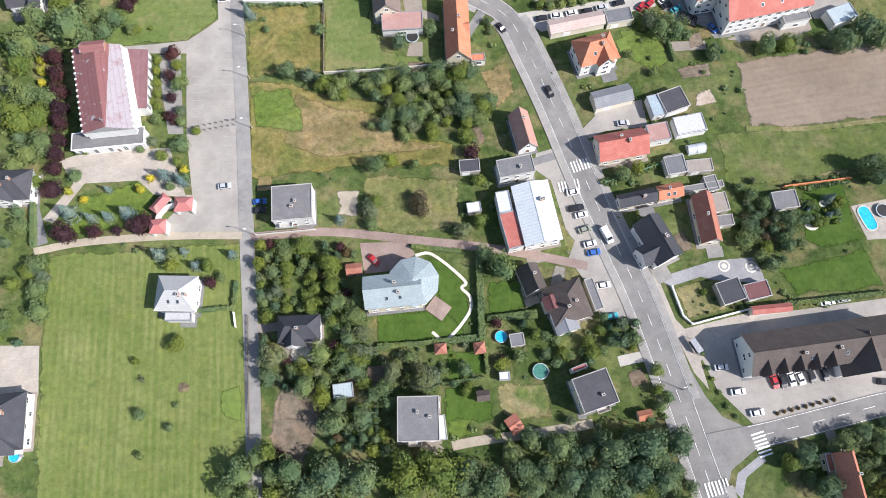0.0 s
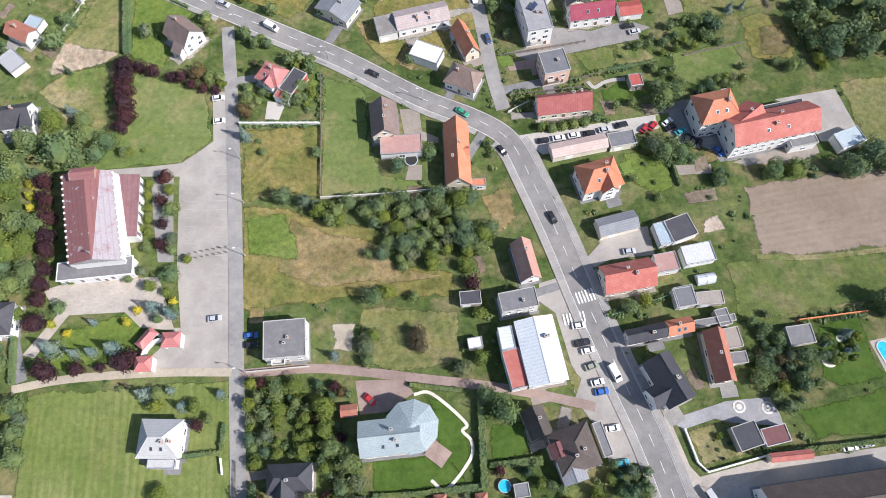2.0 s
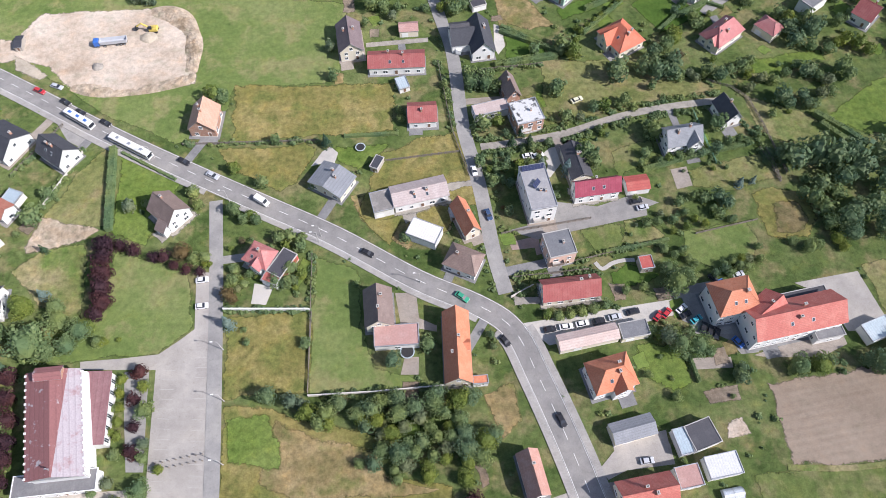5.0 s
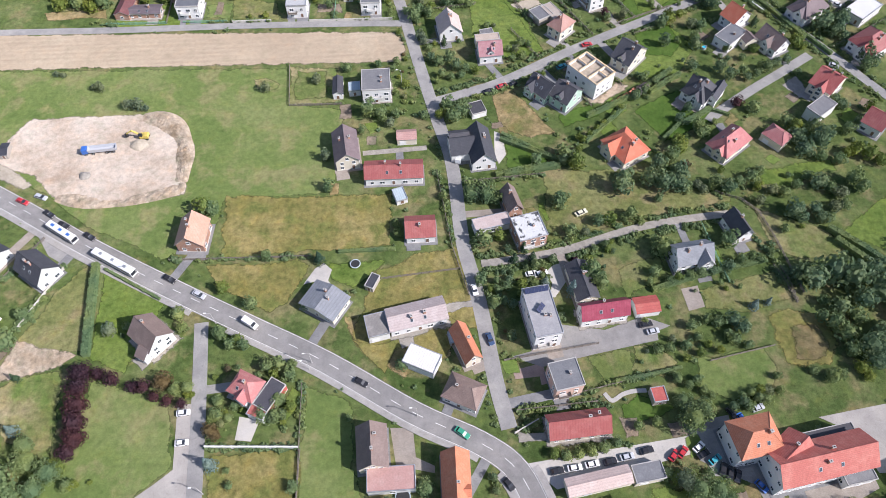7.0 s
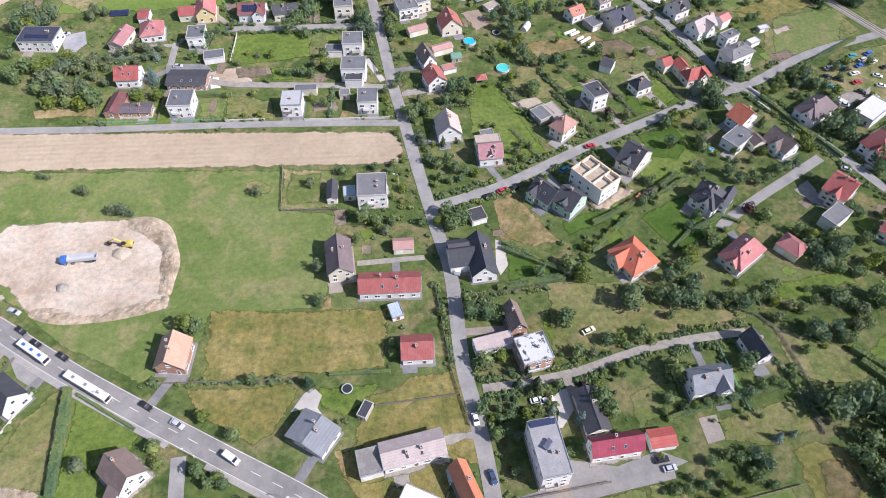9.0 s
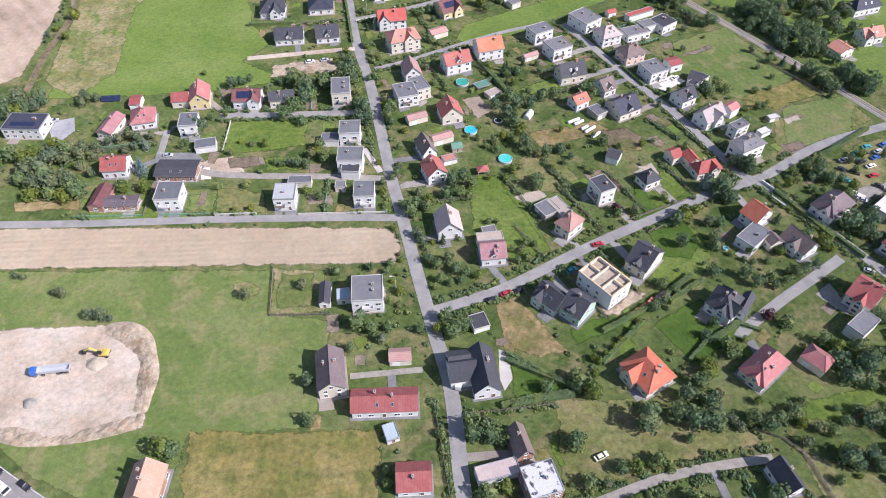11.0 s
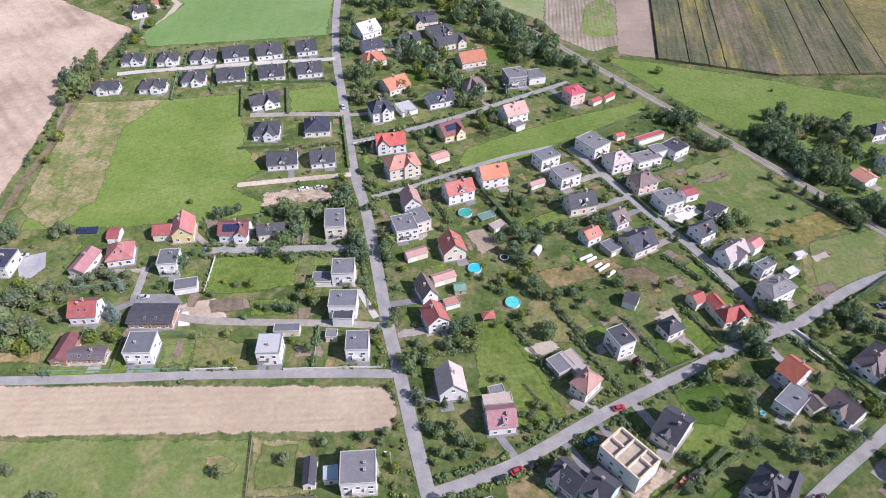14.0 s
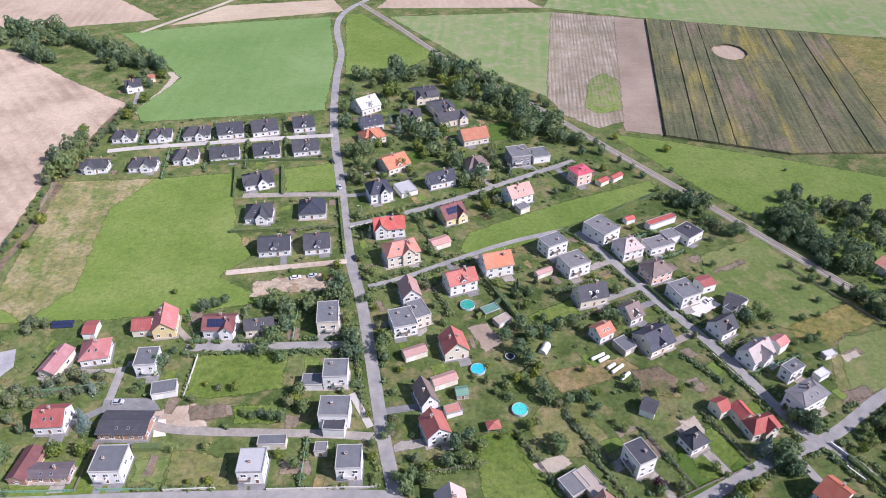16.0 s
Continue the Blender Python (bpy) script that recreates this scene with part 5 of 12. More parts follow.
def wheel_mesh(r=0.32, w=0.22):
    key = ("wheel", r)
    if key not in CARS:
        s = Shape()
        ring = lambda x, q: [(x, q * math.cos(6.2832 * i / 12), q * math.sin(6.2832 * i / 12)) for i in range(12)]
        s.solid([ring(-w / 2 - 0.02, r * 0.4), ring(-w / 2, r * 0.6), ring(-w / 2, r * 0.9), ring(-w / 2 + 0.03, r), ring(w / 2 - 0.03, r), ring(w / 2, r * 0.9), ring(w / 2, r * 0.6), ring(w / 2 + 0.02, r * 0.4)], [1, 0, 0, 0, 0, 0, 1])
        CARS[key] = s.mesh("wheel", M["rubber"], M["metal"])
    return CARS[key]


def car(colour, x, y, turn, length=4.3):
    """A parked car that points along +x before it is turned."""
    if colour not in CARS:
        body = Shape()
        a, hw = 2.15, 0.88
        side = [(-a, 0.28), (a, 0.28), (a + 0.02, 0.55), (a - 0.12, 0.74), (1.05, 0.92), (-1.6, 0.95), (-a + 0.02, 0.9), (-a - 0.02, 0.55)]
        rings = [[(px * f, s * hw * g, pz) for px, pz in side] for s, f, g in ((-1, 0.97, 1), (-1, 1, 0.93), (1, 1, 0.93), (1, 0.97, 1))]
        body.solid(rings)
        cabin = Shape()
        low = [(-1.75, -0.8), (1.1, -0.8), (1.1, 0.8), (-1.75, 0.8)]
        high = [(-1.25, -0.62), (0.35, -0.62), (0.35, 0.62), (-1.25, 0.62)]
        cabin.solid([[(p, q, 0.9) for p, q in low], [(p, q, 1.4) for p, q in high]])
        lid = Shape()
        lid.box(-1.3, -0.64, 1.39, 0.38, 0.64, 1.46, 0, 0.05)
        lights = Shape()
        lights.box(a - 0.1, -0.14, 0.58, a + 0.02, 0.14, 0.7)
        CARS[colour] = (body.mesh("body", M["car_" + colour]), cabin.mesh("cabin_glass", M["carglass"]), lid.mesh("car_roof", M["car_" + colour]), lights.mesh("headlight", M["frame"]))
    body, cabin, lid, lights = CARS[colour]
    k = length / 4.3
    top = base_empty("car", pose(x, y, ground_z(x, y), 0, 0, turn) @ Matrix.Diagonal((k, 1, 1, 1)), f"{colour.capitalize()} passenger car standing on the street or yard", "car", "cars")
    part("body", body, top)
    part("cabin_glass", cabin, top, "dark car windows")
    part("car_roof", lid, top)
    for py in (-0.56, 0.59):
        part("headlight", lights, top, "", pose(0, py, 0))
    for px in (-1.3, 1.35):
        for py in (-0.8, 0.8):
            part("wheel", wheel_mesh(), top, "", pose(px, py, 0.32, 0, 0, 90))
    return top


def coach(colour, x, y, turn, length, label, accent="white"):
    """A long bus that points along +x."""
    top = base_empty("bus", pose(x, y, ground_z(x, y), 0, 0, turn), label, "bus")
    a, hw = length / 2, 1.25
    s = Shape()
    s.box(-a, -hw, 0.35, a, hw, 3.1, 0, 0.15)
    part("body", s.mesh("body", M["car_" + colour]), top)
    n = int(length / 1.5)
    wide = (length - 0.8) / n
    g = Shape()
    g.box(0, -0.03, 1.5, wide - 0.15, 0.03, 2.6)
    pane = g.mesh("window", M["carglass"])
    for side in (-1, 1):
        for k in range(n):
            part("window", pane, top, "", pose(-a + 0.4 + k * wide, side * hw, 0))
    f = Shape()
    f.box(a - 0.02, -hw + 0.12, 1.2, a + 0.03, hw - 0.12, 2.7)
    part("windscreen", f.mesh("windscreen", M["carglass"]), top, "dark windscreen")
    v = Shape()
    v.box(-0.7, -0.5, 3.08, 0.7, 0.5, 3.25, 0, 0.05)
    unit = v.mesh("roof_unit", M["metal"] if accent == "white" else M["car_" + accent])
    for k in (-0.3, 0.0, 0.3):
        part("roof_unit", unit, top, "", pose(k * length, 0, 0))
    for px in (-a * 0.55, a * 0.6):
        for py in (-1.1, 1.1):
            part("wheel", wheel_mesh(0.5, 0.3), top, "", pose(px, py, 0.5, 0, 0, 90))
    return top


def dump_truck(x, y, turn):
    top = base_empty("dump_truck", pose(x, y, ground_z(x, y), 0, 0, turn), "Tipper lorry with a blue cab and pale grey body on sand", "lorry")
    c = Shape()
    c.box(4.0, -1.2, 0.9, 6.0, 1.2, 3.1, 0, 0.2)
    part("cab", c.mesh("cab", M["car_blue"]), top, "blue cab")
    g = Shape()
    g.box(5.98, -1.0, 1.9, 6.03, 1.0, 2.8)
    part("windscreen", g.mesh("windscreen", M["carglass"]), top)
    b = Shape()
    low = [(-6.3, -1.0), (3.7, -1.0), (3.7, 1.0), (-6.3, 1.0)]
    high = [(-6.5, -1.25), (3.8, -1.25), (3.8, 1.25), (-6.5, 1.25)]
    b.solid([[(p, q, 1.1) for p, q in low], [(p, q, 2.7) for p, q in high], [(p * 0.985, q * 0.9, 2.7) for p, q in high], [(p * 0.98, q * 0.85, 1.5) for p, q in low]])
    part("tipper_body", b.mesh("tipper_body", M["car_silver"]), top, "pale grey open tipper body")
    f = Shape()
    f.box(-6.2, -0.5, 0.7, 5.6, 0.5, 1.05)
    part("chassis", f.mesh("chassis", M["rubber"]), top)
    for px in (4.9, 2.2, -2.6, -3.9, -5.2):
        for py in (-1.05, 1.05):
            part("wheel", wheel_mesh(0.52, 0.35), top, "", pose(px, py, 0.52, 0, 0, 90))


def excavator(x, y, turn):
    top = base_empty("excavator", pose(x, y, ground_z(x, y) - 0.1, 0, 0, turn), "Yellow tracked excavator at work on the sandy site", "excavator")
    for py in (-1.1, 1.1):
        t = Shape()
        prof = [(-1.7, 0.1), (1.7, 0.1), (2.0, 0.45), (1.7, 0.85), (-1.7, 0.85), (-2.0, 0.45)]
        t.solid([[(p, py - 0.3, z) for p, z in prof], [(p, py + 0.3, z) for p, z in prof]])
        part("track", t.mesh("track", M["rubber"]), top)
    b = Shape()
    b.box(-2.0, -1.2, 0.95, 1.2, 1.2, 1.9, 0, 0.15)
    b.box(-1.9, -1.1, 1.9, -0.4, 1.1, 2.3, 0, 0.1)
    part("upper_body", b.mesh("upper_body", M["car_yellow"]), top)
    c = Shape()
    c.box(0.0, 0.2, 1.9, 1.3, 1.2, 2.9, 0, 0.12)
    part("cab", c.mesh("cab", M["carglass"]), top, "glazed cab")
    arm = Shape()
    for (x0, z0), (x1, z1), w in (((1.0, 1.7), (3.6, 4.0), 0.3), ((3.6, 4.0), (6.0, 2.4), 0.22)):
        arm.solid([[(x0, -w, z0 - 0.25), (x0, w, z0 - 0.25), (x0, w, z0 + 0.25), (x0, -w, z0 + 0.25)], [(x1, -w, z1 - 0.18), (x1, w, z1 - 0.18), (x1, w, z1 + 0.18), (x1, -w, z1 + 0.18)]])
    part("boom", arm.mesh("boom", M["car_yellow"]), top)
    k = Shape()
    prof = [(5.8, 2.5), (6.6, 2.2), (6.5, 1.2), (5.6, 1.0)]
    k.solid([[(p, -0.55, z) for p, z in prof], [(p, 0.55, z) for p, z in prof]])
    part("bucket", k.mesh("bucket", M["rubber"]), top)


LAMP = []


def street_lamp(x, y, turn=180.0):
    if not LAMP:
        p = Shape()
        p.tube(0, 0, -0.2, 6.6, 0.12, 0.07, 8)
        p.tube(0, 0, -0.2, 0.5, 0.2, 0.2, 8)
        a = Shape()
        a.solid([[(0, -0.05, 6.5), (0, 0.05, 6.5), (0, 0.05, 6.6), (0, -0.05, 6.6)], [(1.4, -0.04, 6.95), (1.4, 0.04, 6.95), (1.4, 0.04, 7.03), (1.4, -0.04, 7.03)]])
        h = Shape()
        h.box(1.2, -0.17, 6.9, 2.0, 0.17, 7.08, 0, 0.06)
        LAMP.extend((p.mesh("pole", M["kerb"]), a.mesh("arm", M["kerb"]), h.mesh("lamp_head", M["frame"])))
    top = base_empty("street_lamp", pose(x, y, 0, 0, 0, turn), "Pale concrete street lamp with one short arm", "street lamp", "street lamps")
    part("pole", LAMP[0], top)
    part("arm", LAMP[1], top)
    part("lamp_head", LAMP[2], top, "whitish lamp head")


def round_pool(x, y, r, water):
    BLOCKS.append((x, y, 2 * r + 1, 2 * r + 1, 0))
    SPACED.append((x, y - 1, r + 1))
    top = base_empty("round_pool", pose(x, y, ground_z(x, y)), "Round above-ground garden pool with a pale rim", "pool", "pools")
    n = 24
    ring = lambda q, z: [(q * math.cos(6.2832 * i / n), q * math.sin(6.2832 * i / n), z) for i in range(n)]
    s = Shape()
    s.solid([ring(r, 0), ring(r, 1.1), ring(r - 0.18, 1.14), ring(r - 0.18, 0.2)], 0, False)
    part("rim", s.mesh("rim", M["bluesheet"]), top)
    w = Shape()
    w.solid([ring(r - 0.18, 0.1), ring(r - 0.18, 0.95)])
    part("water", w.mesh("water", M[water]), top, "clear pool water")
    lad = Shape()
    lad.solid([[(r - 0.15, k, 1.0), (r - 0.1, k, 1.5), (r + 0.1, k, 1.5), (r + 0.4, k, 0), (r + 0.3, k, 0)] for k in (-0.25, 0.25)])
    part("ladder", lad.mesh("ladder", M["metal"]), top)


# ---- the ground ----
g = Shape()
g.face([(-4000, -4000, 0), (4000, -4000, 0), (4000, 4600, 0), (-4000, 4600, 0)])
tagged(new("ground", g.mesh("ground", M["grass"])), kind="structure")

# ---- fields, lawns and yards ----
patch("meadow", "mown", [(-118.6, 63.8), (-61.1, 65.5), (-57.9, 43.2), (-56.5, 20.3), (-54.2, -18.4), (-112.5, -16.3), (-117.5, 38.8)])
patch("yard", "tanpave", [(-134.6, 37.5), (-118.1, 36.8), (-116.5, 22.6), (-118.9, 19.2), (-132.2, 22.4)])
patch("church_lawn", "green", [(-101.1, 173.0), (-77.2, 166.1), (-72.8, 145.4), (-82.9, 137.5), (-120.7, 135.5), (-104.3, 148.7)])
patch("garden_lawn", "lawn", [(-110.1, 82.2), (-93.9, 87.2), (-89.1, 82.7), (-90.9, 73.5), (-115.6, 69.9), (-118.4, 71.8)])
patch("church_paving", "tanpave", [(-119.6, 95.4), (-111.9, 98.0), (-85.1, 98.4), (-78.5, 81.3), (-88.8, 82.7), (-94.0, 87.6), (-110.7, 87.3), (-118.8, 74.6), (-122.4, 75.7), (-114.2, 87.5)])
patch("car_park", "lotpave", [(-82.4, 135.8), (-72.6, 144.5), (-66.4, 146.4), (-61.9, 99.8), (-59.6, 69.1), (-82.9, 69.7), (-88.4, 70.3), (-83.3, 75.0), (-76.8, 82.2), (-80.0, 102.5)])
patch("villa_drive", "brickpave", [(-24.9, 64.4), (-10.7, 64.2), (-8.2, 60.2), (-15.9, 55.2), (-23.5, 54.7)])
patch("villa_lawn", "lush", [(-19.8, 42.3), (-0.4, 42.9), (5.4, 35.7), (-1.5, 34.3), (-19.8, 33.0)])
patch("villa_lawn", "lush", [(-3.7, 59.0), (1.0, 57.0), (6.6, 50.0), (6.7, 40.6), (4.3, 36.6), (-1.2, 43.5), (-2.2, 51.2)])
patch("forecourt", "lotpave", [(29.6, 86.2), (30.4, 91.6), (36.5, 93.3), (37.1, 93.3), (41.0, 87.7), (46.1, 85.6), (49.1, 72.3), (53.5, 57.7), (57.1, 38.7), (45.1, 38.8), (42.8, 52.0), (37.5, 58.4), (37.4, 67.3), (34.4, 82.2)])
patch("verge", "meadow", [(35.1, 70.1), (37.4, 67.3), (42.0, 57.8), (37.8, 56.2)])
patch("paved_yard", "greypave", [(63.5, 50.0), (80.1, 54.5), (92.9, 55.2), (94.5, 49.9), (94.8, 47.0), (80.9, 48.4), (76.1, 49.8), (66.5, 47.1)])
patch("hotel_yard", "lotpave", [(67.2, 34.1), (89.1, 37.4), (151.4, 43.4), (143.6, 12.7), (108.3, 10.6), (85.4, 6.0), (76.0, 16.8), (70.9, 31.5)])
patch("lawn", "lush", [(99.6, 50.6), (126.1, 56.6), (128.6, 45.1), (103.4, 43.6)])
patch("pool_terrace", "tanpave", [(124.7, 70.1), (138.1, 72.3), (135.1, 59.4), (127.5, 59.2)])
patch("ploughed_field", "soilgrey", [(98.0, 121.0), (120.1, 123.6), (148.3, 127.2), (193.1, 133.2), (188.3, 103.0), (142.2, 100.0), (111.7, 97.9), (99.3, 98.5)])
patch("rough_meadow", "pasture", [(88.1, 96.0), (141.6, 97.4), (183.6, 99.2), (182.8, 83.6), (126.3, 82.2), (88.7, 77.2)])
patch("bare_patch", "sand", [(82.7, 110.6), (88.3, 111.4), (88.5, 106.9), (83.0, 106.0)])
patch("rough_meadow", "drymeadow", [(-60.1, 121.0), (-46.3, 119.3), (-31.5, 114.6), (-15.1, 110.8), (-22.4, 101.1), (4.3, 96.0), (4.0, 88.8), (-24.3, 90.0), (-56.0, 86.4), (-59.1, 88.0)])
patch("green_patch", "lawn", [(-59.4, 116.8), (-47.1, 117.3), (-43.3, 109.0), (-44.1, 103.0), (-57.6, 104.0)])
patch("dry_patch", "drygrass", [(-44.4, 116.2), (-31.5, 109.5), (-15.2, 106.8), (-13.5, 98.7), (0.7, 95.2), (-13.6, 93.5), (-38.5, 94.5), (-49.3, 99.3)])
patch("orchard", "meadow", [(-21.6, 86.5), (5.5, 83.4), (6.6, 68.6), (-15.8, 66.8), (-24.3, 70.7)])
patch("rough_plot", "drymeadow", [(-63.0, 149.4), (-37.1, 148.9), (-37.0, 124.1), (-61.0, 122.7)])
patch("garden_meadow", "green", [(-36.4, 169.1), (-22.7, 163.1), (-21.1, 143.2), (-17.1, 131.2), (-1.4, 124.9), (-36.5, 123.5)])
patch("tilled_plot", "soil", [(-48.5, 21.6), (-36.5, 21.1), (-37.1, 10.3), (-41.6, -0.1), (-49.6, 6.2)])
patch("plot", "meadow", [(-120.2, 203.6), (-110.9, 215.6), (-106.6, 182.0), (-128.2, 185.2)])
patch("lawn", "lawn", [(-106.1, 212.4), (-84.0, 199.1), (-92.2, 174.7), (-104.1, 180.7)])
patch("dry_plot", "weedy", [(-133.9, 167.8), (-124.2, 175.0), (-111.4, 176.6), (-107.2, 148.2), (-121.9, 154.9)])
patch("rubble", "dugearth", [(-128.7, 187.5), (-108.5, 181.6), (-111.6, 178.2), (-131.3, 173.1)])
patch("big_meadow", "green", [(-207.3, 310.0), (-53.1, 306.2), (-50.3, 286.1), (-29.1, 282.2), (-31.7, 244.7), (-37.6, 241.1), (-69.9, 241.1), (-73.1, 221.9), (-87.4, 215.7), (-117.5, 230.8), (-132.6, 243.7), (-196.7, 281.7)])
patch("dry_field", "drymeadow", [(-69.9, 241.1), (-10.9, 240.0), (-11.2, 218.3), (-36.2, 217.0), (-67.4, 215.3)])
patch("dry_plot", "drymeadow", [(-72.5, 212.6), (-42.3, 213.8), (-37.1, 211.1), (-44.5, 197.9), (-50.2, 194.5), (-68.8, 205.0)])
patch("weed_lot", "drymeadow", [(-12.9, 208.7), (5.5, 215.5), (7.3, 210.4), (11.4, 190.7), (6.5, 188.5), (-18.8, 197.9)])
patch("weed_lot", "drygrass", [(-26.6, 191.1), (8.3, 186.6), (7.9, 177.0), (-7.4, 171.0), (-21.6, 180.6)])
patch("lawn", "lawn", [(-31.1, 212.1), (-12.9, 212.5), (-14.9, 208.8), (-22.8, 201.8), (-30.9, 205.8)])
patch("building_site", "sand", [(-192.1, 269.5), (-158.0, 268.1), (-152.6, 278.4), (-149.2, 281.8), (-119.0, 282.9), (-96.1, 282.6), (-88.0, 272.9), (-85.3, 265.7), (-85.1, 254.7), (-85.2, 243.0), (-94.1, 242.1), (-105.5, 238.8), (-123.5, 239.3), (-130.6, 243.6), (-133.9, 245.0), (-141.6, 254.4), (-154.8, 257.6), (-187.2, 256.2)])
patch("stubble_field", "stubble", [(-217.8, 333.9), (-171.0, 331.5), (-10.5, 326.7), (-7.2, 322.6), (-5.4, 315.3), (-6.8, 308.4), (-79.6, 309.3), (-163.7, 310.3), (-207.7, 311.1)])
patch("weed_lot", "drygrass", [(28.7, 287.5), (35.8, 290.9), (52.0, 267.1), (42.0, 264.7), (31.7, 269.4)])
patch("lawn", "lush", [(32.3, 264.5), (41.6, 260.5), (46.9, 252.0), (32.0, 248.6)])
patch("lawn", "lush", [(83.1, 277.6), (103.0, 287.5), (114.9, 271.8), (92.9, 261.2)])
patch("lawn", "lush", [(54.2, 275.8), (68.2, 281.2), (69.4, 275.1), (55.6, 269.8)])
patch("plot", "meadow", [(44.5, 249.4), (73.5, 248.3), (109.3, 233.9), (83.5, 226.3), (42.9, 218.4)])
patch("paved_yard", "asphalt", [(26.4, 175.7), (45.5, 180.7), (73.1, 184.9), (72.9, 179.6), (51.8, 175.5), (35.6, 172.0)])
patch("school_yard", "lotpave", [(114.6, 153.1), (135.7, 156.4), (140.4, 135.9), (126.4, 136.5), (122.6, 148.6)])
patch("playing_field", "meadow", [(137.1, 158.0), (175.7, 164.3), (164.2, 133.0), (140.4, 135.9)])
patch("school_drive", "asphaltold", [(75.6, 150.2), (89.1, 151.8), (91.7, 136.9), (80.2, 137.4)])
patch("parking_strip", "concrete", [(27.7, 142.9), (75.4, 149.1), (76.0, 144.0), (35.5, 135.5)])
patch("lawn", "pasture", [(49.6, 175.2), (63.2, 176.9), (63.8, 168.0), (54.1, 166.2)])
patch("playing_field", "lawn", [(144.2, 217.4), (165.8, 233.6), (208.6, 245.4), (190.5, 206.8), (156.9, 210.4)])
patch("lawn", "lawn", [(-84.2, 395.7), (-47.7, 397.0), (-48.3, 378.2), (-67.1, 374.0), (-82.4, 374.6)])
patch("garden", "meadow", [(-80.5, 352.8), (-61.6, 347.6), (-60.3, 336.1), (-79.3, 336.9)])
patch("drive_pad", "sand", [(-93.3, 368.5), (-77.7, 371.4), (-71.2, 361.1), (-86.6, 358.3)])
patch("drive_pad", "greypave", [(-166.2, 397.7), (-155.2, 401.3), (-151.9, 391.6), (-157.6, 380.8)])
patch("big_meadow", "bright", [(-173.1, 416.0), (-167.0, 506.0), (-138.8, 529.2), (-97.8, 534.8), (-85.9, 480.8), (-73.9, 459.3), (-85.6, 444.8), (-61.4, 427.9), (-91.8, 420.0), (-137.6, 417.0)])
patch("weed_strip", "weedy", [(-178.8, 431.2), (-186.1, 527.2), (-138.8, 529.2), (-153.0, 499.7), (-146.2, 437.1), (-160.2, 415.6)])
patch("ploughed_field", "soilslope", [(-513.1, 716.8), (-300.1, 717.1), (-237.2, 662.5), (-183.6, 621.7), (-187.9, 597.9), (-196.7, 528.3), (-192.4, 467.7), (-191.7, 435.3), (-252.8, 379.9)])
patch("bare_patch", "dugearth", [(-68.6, 441.0), (-33.2, 447.2), (-35.2, 435.3), (-69.8, 430.4)])
patch("lawn", "bright", [(-70.5, 537.9), (-42.4, 544.9), (-37.8, 516.8), (-66.3, 513.5)])
patch("green_field", "cropgreen", [(-229.5, 749.8), (-152.6, 772.6), (-68.8, 788.6), (-56.6, 690.7), (-55.6, 611.8), (-116.4, 603.0), (-166.7, 596.1), (-175.6, 613.4), (-159.9, 661.6), (-180.1, 692.0)])
patch("far_field", "soilpale", [(-573.8, 859.1), (-341.5, 902.5), (-257.4, 834.0), (-208.0, 782.4), (-285.3, 762.9), (-488.8, 739.6)])
patch("far_field", "stubble", [(-197.3, 768.8), (-162.3, 818.2), (-70.6, 833.4), (-58.1, 802.9), (-153.7, 778.0)])
patch("triangle_meadow", "bright", [(-56.6, 795.6), (-43.2, 795.5), (17.2, 706.3), (-3.7, 674.6), (-46.0, 660.3)])
patch("crop_field", "croppale", [(-19.0, 788.3), (119.4, 799.1), (90.0, 629.3), (52.5, 669.0), (26.0, 714.2)])
patch("strip_field", "cropstrip", [(119.4, 799.1), (171.2, 787.2), (133.3, 593.2), (115.2, 583.6), (97.3, 601.6), (90.0, 629.3)])
patch("strip_field", "soilgrey", [(171.2, 787.2), (196.5, 780.0), (152.9, 574.2), (130.2, 580.4)])
patch("far_field", "drymeadow", [(338.2, 741.8), (467.9, 707.9), (333.6, 518.8), (328.8, 550.5)])
patch("far_field", "soilpale", [(-31.8, 810.2), (-5.4, 875.1), (80.2, 875.0), (113.8, 811.0)])
patch("far_field", "croppale", [(113.8, 811.0), (149.6, 902.5), (795.8, 988.2), (547.9, 695.7), (339.1, 745.6), (197.2, 782.9)])
patch("rail_meadow", "bright", [(119.8, 576.2), (152.5, 567.1), (217.3, 542.4), (308.3, 504.9), (240.2, 404.2), (212.0, 432.1), (157.3, 510.5)])
patch("long_meadow", "bright", [(22.5, 460.2), (28.3, 475.9), (80.1, 502.6), (130.1, 522.4), (132.1, 509.8), (64.9, 470.5), (37.7, 457.7)])
patch("dry_lot", "drymeadow", [(155.6, 406.4), (192.7, 422.0), (195.7, 409.4), (169.6, 397.0)])
patch("plot", "meadow", [(165.9, 389.1), (202.8, 408.5), (211.2, 388.6), (158.3, 363.6)])
patch("tilled_plot", "soilgrey", [(23.5, 409.4), (31.5, 411.7), (37.8, 400.8), (30.3, 395.5)])
patch("tilled_plot", "drygrass", [(51.4, 382.6), (82.8, 391.6), (88.8, 384.5), (55.0, 372.7)])
patch("lawn", "lush", [(49.0, 415.9), (69.2, 426.4), (72.4, 421.0), (52.2, 409.5)])
patch("plot", "drygrass", [(90.5, 380.7), (100.8, 382.2), (100.1, 369.6), (88.5, 371.7)])
patch("lawn", "lawn", [(22.8, 354.8), (34.9, 355.9), (51.8, 312.8), (37.6, 307.7), (23.6, 321.8)])
patch("lawn", "lawn", [(49.1, 416.5), (70.6, 425.8), (71.0, 415.9), (50.5, 410.9)])
